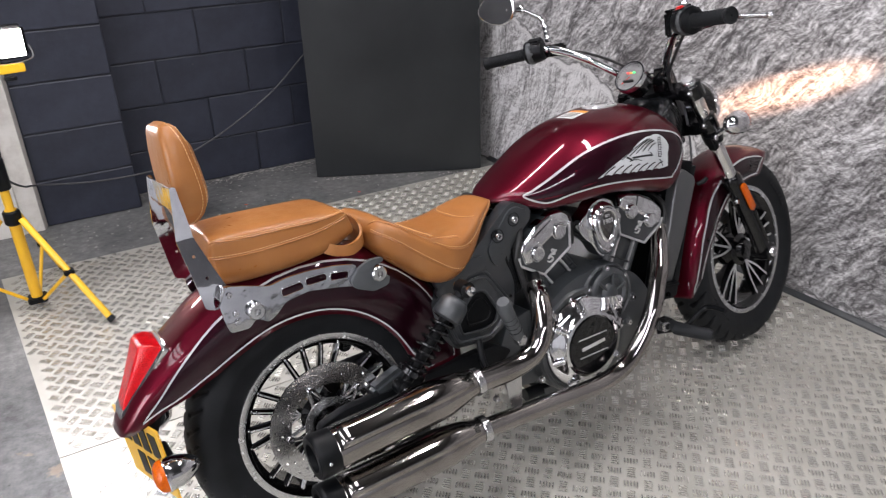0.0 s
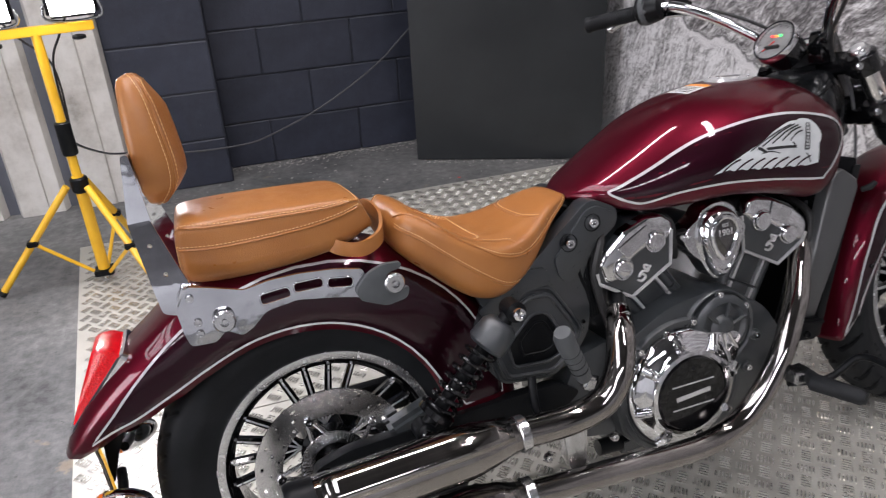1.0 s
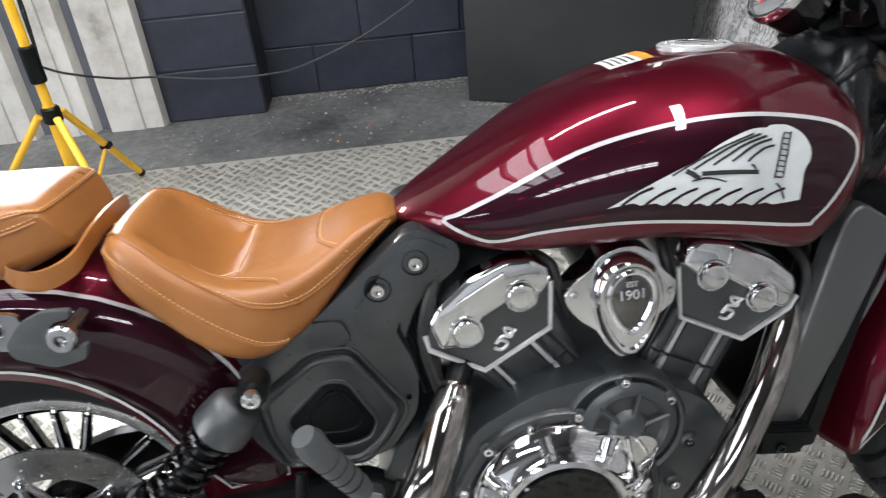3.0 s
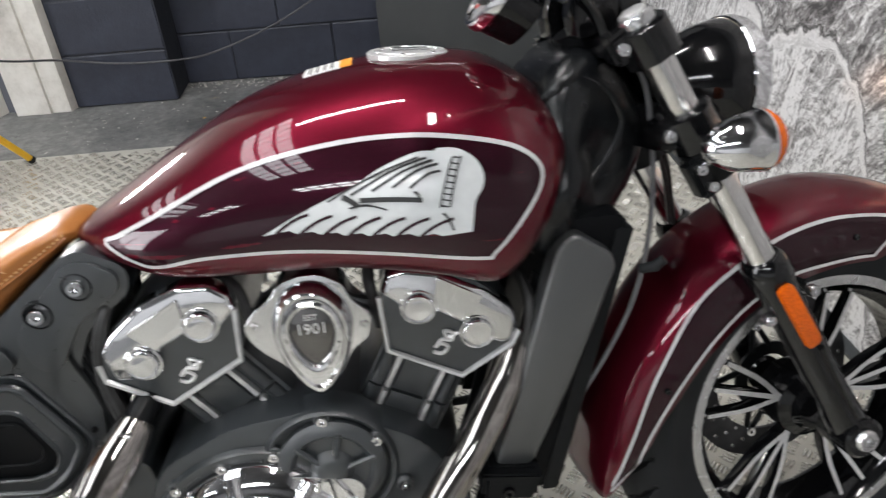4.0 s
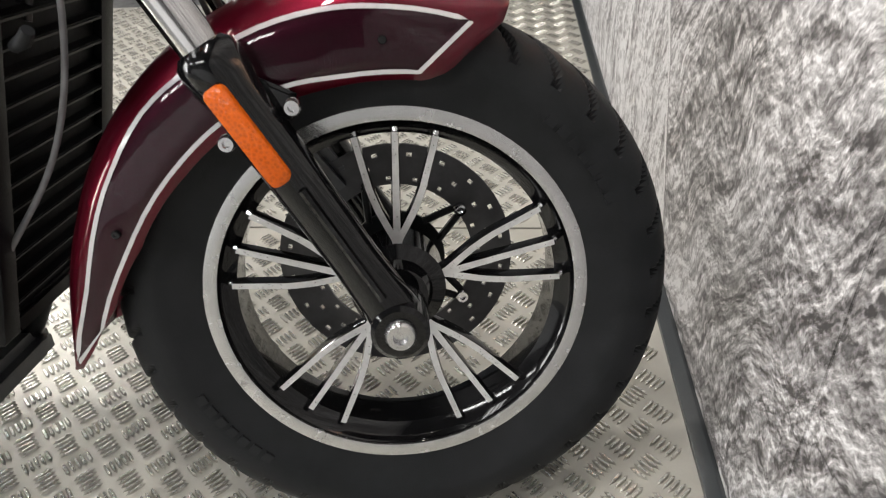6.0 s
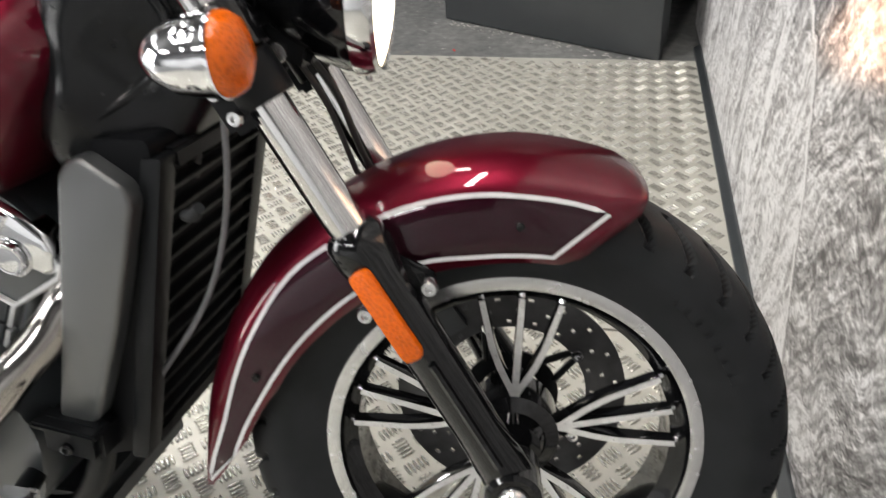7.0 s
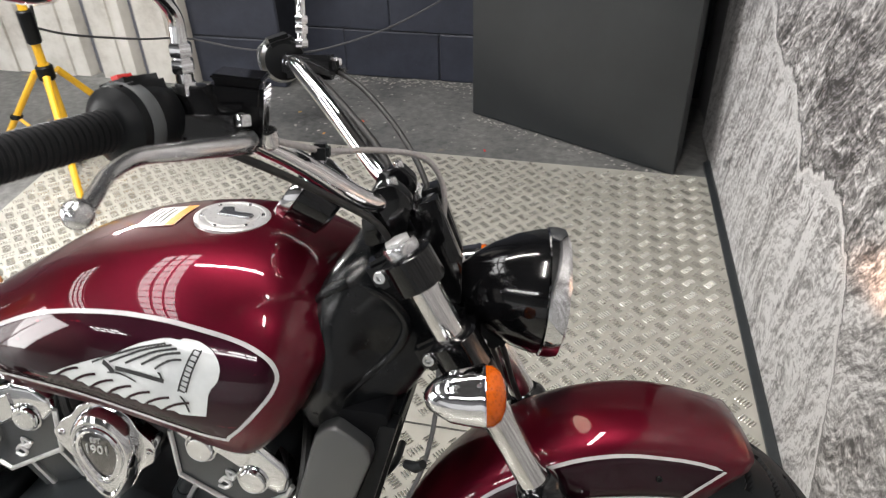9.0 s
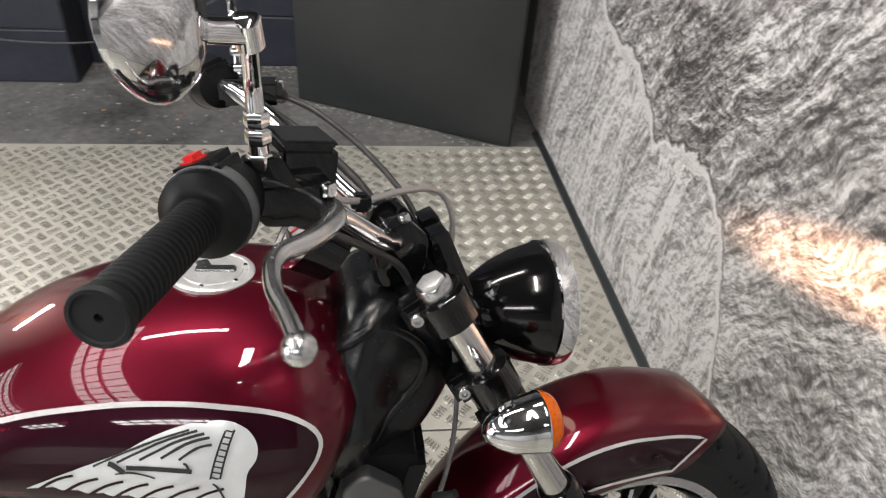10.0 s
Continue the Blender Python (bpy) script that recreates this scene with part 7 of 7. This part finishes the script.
for s in (-1, 1):
    sp("riser", prism(rounded(((1.165, 0.885), (1.215, 0.900), (1.222, 0.945), (1.200, 0.966), (1.172, 0.958), (1.160, 0.92)), 0.010), s * 0.026, s * 0.060, 0.005), GLOSS, "gloss black bar riser", bar)
    sp("riser_bolt", bolt((1.196, s * 0.043, 0.964), (-0.3, 0, 1), 0.007, 0.006), STEEL, "", bar)
    g0, g1 = Vector((0.985, s * 0.285, 1.0695)), Vector((0.931, s * 0.421, 1.0635))
    gd = (g1 - g0)
    gl = gd.length
    prof = [(-0.006, 0.0285), (0.0, 0.0280), (0.006, 0.0230)]
    for k in range(20):
        q = 0.010 + (gl - 0.030) * k / 19
        prof += [(q, 0.0164), (q + 0.0012, 0.0180), (q + 0.0038, 0.0180), (q + 0.0046, 0.0164)]
    prof += [(gl - 0.010, 0.0190), (gl - 0.003, 0.0205), (gl, 0.0190), (gl, 0.0165), (gl - 0.0015, 0.0155), (gl - 0.0015, 0.003), (gl - 0.005, 0.0025), (gl - 0.005, 0)]
    gp = sp("grip", lathe(prof, g0, gd, 28), RUBBER, "ribbed black rubber grip", bar)
    # switch housing
    hc = Vector((0.996, s * 0.262, 1.072))
    hdv = gd.normalized()
    sp("switch_housing", lathe(((-0.030, 0.020), (-0.026, 0.030), (-0.008, 0.034), (0.012, 0.035), (0.026, 0.034), (0.032, 0.026), (0.034, 0.020)), hc, hdv, 28), SATIN, "black switch housing", bar)
    sp("housing_rib", lathe(((0.004, 0.0355), (0.006, 0.0365), (0.016, 0.0365), (0.018, 0.0355)), hc, hdv, 28), PLASTIC, "", bar)
    sp("switch_block", rbox(hc + Vector((-0.004, -s * 0.004, 0.024)), (0.042, 0.050, 0.024), 0.006, (0, -18, s * 22)), SATIN, "", bar)
    if s < 0:
        sp("kill_switch", rbox((0.984, -0.256, 1.104), (0.016, 0.024, 0.014), 0.004, (0, -18, -22)), REDBTN, "red stop switch", bar)
    else:
        sp("button", rbox(hc + Vector((-0.030, -0.004, 0.014)), (0.012, 0.014, 0.012), 0.003), PLASTIC, "", bar)
        sp("button", rbox(hc + Vector((-0.030, -0.006, -0.006)), (0.012, 0.018, 0.010), 0.003), PLASTIC, "", bar)
    # lever and perch
    pv = Vector((1.078, s * 0.250, 1.058))
    perch = sp("lever_perch", rbox((1.045, s * 0.232, 1.066), (0.085, 0.034, 0.036), 0.008, (0, 0, s * -8)), GLOSS, "gloss black lever perch", bar)
    lv = spline(((1.086, s * 0.245, 1.054), (1.084, s * 0.275, 1.056), (1.062, s * 0.322, 1.061), (1.034, s * 0.352, 1.062), (1.028, s * 0.390, 1.058), (1.034, s * 0.425, 1.053), (1.037, s * 0.447, 1.049)), 5)
    nl = len(lv)
    lvr = sp("lever", tube(lv, [0.0105 - 0.0045 * min(1, k / (nl * 0.6)) for k in range(nl)], 14), STEEL, "polished alloy lever", bar)
    sp("lever_ball", lathe([(0.0106 * -math.cos(q), 0.0106 * math.sin(q)) for q in np.linspace(0.05, math.pi - 0.05, 10)], (1.037, s * 0.456, 1.049), (0, 1, 0), 20), STEEL, "", lvr)
    sp("lever_pivot", bolt((1.083, s * 0.246, 1.072), (0, 0, 1), 0.008, 0.006), CHROME, "", lvr)
    # mirrors
    st = spline(((1.032, s * 0.2375, 1.092), (1.032, s * 0.2400, 1.112), (1.0315, s * 0.2430, 1.140), (1.031, s * 0.2490, 1.162), (1.0295, s * 0.2850, 1.184), (1.028, s * 0.3240, 1.205)), 4)
    mir = sp("mirror", tube(st, [0.0082 - 0.0014 * min(1.0, k / 12) for k in range(len(st))], 16), CHROME, "chrome mirror on a bent stem")
    sp("mirror_joint", lathe(((-0.012, 0.007), (-0.010, 0.0098), (0.010, 0.0098), (0.012, 0.007)), (1.028, s * 0.325, 1.2055), (-0.1, s * 0.5, 0.8), 18), CHROME, "chrome joint", mir)
    sp("mirror_arm", tube(spline(((1.028, s * 0.325, 1.2055), (1.014, s * 0.330, 1.2070), (0.998, s * 0.336, 1.2085), (0.982, s * 0.346, 1.2120)), 5), 0.0090, 14), CHROME, "chrome arm", mir)
    for z0 in (1.098, 1.118, 1.132):
        sp("stem_nut", lathe(((-0.006, 0.0095), (-0.004, 0.0105), (0.004, 0.0105), (0.006, 0.0095)), (1.032, s * (0.2375 + (z0 - 1.092) * 0.12), z0), (0, s * 0.12, 1), 6), CHROME, "", mir)
    mc_, md = Vector((0.971, s * 0.380, 1.222)), Vector((-0.972, -s * 0.21, -0.05)).normalized()
    tv = Vector((0, 1, 0)) - md * md.y
    tv.normalize()
    uv_ = md.cross(tv)
    shell = bmesh.new()
    loft(shell, [[mc_ - md * d + (tv * math.cos(q) * 0.070 + uv_ * math.sin(q) * 0.049 * (1 - 0.26 * s * math.cos(q))) * k for q in [2 * math.pi * j / 40 for j in range(40)]] for d, k in ((-0.002, 0.95), (0.0, 1.0), (0.004, 1.02), (0.010, 0.98), (0.020, 0.80), (0.027, 0.5), (0.030, 0.1))])
    sp("mirror_shell", shell, CHROME, "chrome mirror shell", mir)
    gl_ = bmesh.new()
    loft(gl_, [[mc_ + md * d + (tv * math.cos(q) * 0.070 + uv_ * math.sin(q) * 0.049 * (1 - 0.26 * s * math.cos(q))) * k for q in [2 * math.pi * j / 40 for j in range(40)]] for d, k in ((0.0, 0.93), (0.0025, 0.92))])
    sp("mirror_glass", gl_, surface("mirror_silver", (0.9, 0.9, 0.9), (0.92, 0.92, 0.92), 0.01, 1.0, 5, rough_var=0.005) if s < 0 else bpy.data.materials["mirror_silver"], "mirror glass", mir)
# brake fluid reservoir
sp("mirror_bracket", prism(rounded(((1.016, 1.100), (1.048, 1.102), (1.062, 1.075), (1.092, 1.040), (1.030, 1.044)), 0.006), -0.246, -0.226, 0.003), GLOSS, "gloss black clamp bracket", bar)
res = sp("reservoir", rbox((1.066, -0.196, 1.071), (0.050, 0.064, 0.064), 0.005, (0, 6, 8)), GLOSS, "gloss black brake fluid reservoir", bar)
sp("reservoir_lid", rbox((1.0696, -0.196, 1.1050), (0.047, 0.061, 0.006), 0.002, (0, 6, 8)), GLOSS, "", res)
for k in range(3):
    sp("lid_bar", rbox((1.056 + 0.010 * k, -0.198, 1.1088 - 0.001 * k), (0.003, 0.044 - 0.008 * k, 0.0008), 0, (0, 6, 8)), PLASTIC, "", res)
sp("sight_glass", lathe(((0, 0.012), (0.003, 0.012), (0.004, 0.010), (0.002, 0.008), (0.002, 0)), (1.088, -0.194, 1.068), (1, 0.14, 0), 20), SATIN, "", res)
sp("hose_union", lathe(((0, 0.010), (0.016, 0.010), (0.020, 0.006)), (1.086, -0.180, 1.050), (0.1, 0.4, -1), 14), STEEL, "", res)
for pts, r, m_, nm in ((((1.09, -0.176, 1.040), (1.135, -0.130, 1.020), (1.185, -0.085, 1.012), (1.235, -0.045, 0.995), (1.258, -0.030, 0.955), (1.258, -0.02, 0.90)), 0.0036, BRAID, "brake_hose"),
                       (((1.04, -0.225, 1.046), (1.090, -0.165, 1.004), (1.148, -0.095, 0.950), (1.185, -0.068, 0.915), (1.205, -0.06, 0.87)), 0.0045, HOSE, "wiring_loom"),
                       (((1.05, 0.225, 1.055), (1.11, 0.150, 1.018), (1.17, 0.09, 0.965), (1.205, 0.06, 0.90)), 0.006, HOSE, "wiring_loom"),
                       (((1.085, 0.235, 1.058), (1.130, 0.185, 1.042), (1.190, 0.115, 0.994), (1.232, 0.06, 0.935), (1.245, 0.035, 0.86), (1.20, -0.02, 0.62)), 0.0042, HOSE, "clutch_cable"),
                       (((1.31, 0.035, 0.76), (1.345, 0.055, 0.70), (1.365, 0.075, 0.63), (1.39, 0.10, 0.56), (1.43, 0.105, 0.48)), 0.0042, HOSE, "front_brake_hose"),
                       (((1.30, 0.02, 0.76), (1.335, 0.045, 0.69), (1.36, 0.072, 0.60)), 0.0035, HOSE, "sensor_lead")):
    sp(nm, tube(spline(pts, 7), r, 10), m_)
bp("brake_line", tube(spline(((1.235, -0.055, 0.885), (1.258, -0.060, 0.83), (1.266, -0.065, 0.77), (1.268, -0.070, 0.70), (1.260, -0.075, 0.62), (1.240, -0.080, 0.545), (1.205, -0.085, 0.475), (1.150, -0.100, 0.40), (1.110, -0.11, 0.35)), 6), 0.0034, 10), GREYLINE, "grey sheathed cable")
sp("cable_clip", rbox((1.130, -0.133, 1.020), (0.020, 0.018, 0.018), 0.004), SATIN)
# speedometer
gc, gn = Vector((1.080, -0.012, 0.950)), Vector((-0.80, 0.0, 0.60)).normalized()
ga = sp("speedometer", lathe(((-0.055, 0.030), (-0.050, 0.041), (-0.012, 0.047), (0.0, 0.047)), gc, gn, 48), GLOSS, "round speedometer in a chrome ring")
sp("bezel", lathe(((-0.008, 0.0475), (-0.006, 0.050), (0.003, 0.0505), (0.008, 0.048), (0.008, 0.044), (0.003, 0.043)), gc, gn, 48, cap=False), CHROME, "chrome bezel", ga)
sp("dial", lathe(((0.001, 0.043), (0.002, 0.0425), (0.002, 0)), gc, gn, 40), surface("dial_face", (0.20, 0.20, 0.20), (0.30, 0.30, 0.30), 0.3, 0.3, 30), "pale dial face", ga)
gu = Vector((0, 1, 0))
gv = gn.cross(gu)
tick = bmesh.new()
for k in range(25):
    a = radians(-40 + 260 * k / 24)
    p0, p1 = gc + gn * 0.003 + (gu * math.cos(a) + gv * -math.sin(a)) * 0.040, gc + gn * 0.003 + (gu * math.cos(a) + gv * -math.sin(a)) * (0.034 if k % 3 == 0 else 0.037)
    tube((p0, p1), 0.0006, 4, tick)
sp("dial_marks", tick, INK, "", ga)
sp("needle", tube((gc + gn * 0.004, gc + gn * 0.004 + (gu * 0.7 + gv * 0.7) * 0.032), 0.0012, 6), REDBTN, "", ga)
sp("dial_window", rbox(gc + gn * 0.003 + gv * 0.016, (0.004, 0.034, 0.012), 0, (0, -37, 0)), INK, "", ga)
for dy, c_ in ((-0.010, (0.05, 0.8, 0.2)), (0.0, (0.9, 0.25, 0.05)), (0.010, (0.9, 0.05, 0.05))):
    nmn = "tell_tale_%s" % ("abc"[int(dy * 100 + 1)])
    sp("tell_tale", rbox(gc + gn * 0.0045 - gv * 0.012 + gu * dy, (0.003, 0.006, 0.004), 0, (0, -37, 0)), emitter(nmn, c_, 2.0), "", ga)
# front caliper on the left leg, seen through the wheel
sp("front_caliper", rbox((1.455, 0.085, 0.425), (0.10, 0.05, 0.055), 0.012, (0, 55, 0)), CAST, "black front brake caliper")
for y0, y1, lift in ((-0.040, -0.004, 0.0), (0.004, 0.040, 0.004)):
    sp("yoke_cover", prism(rounded(((1.240, 0.862 + lift), (1.228, 0.936 + lift), (1.250, 0.944 + lift), (1.284, 0.862 + lift), (1.284, 0.806), (1.264, 0.806)), 0.004), y0, y1, 0.003), GLOSS, "gloss black yoke cover plate")
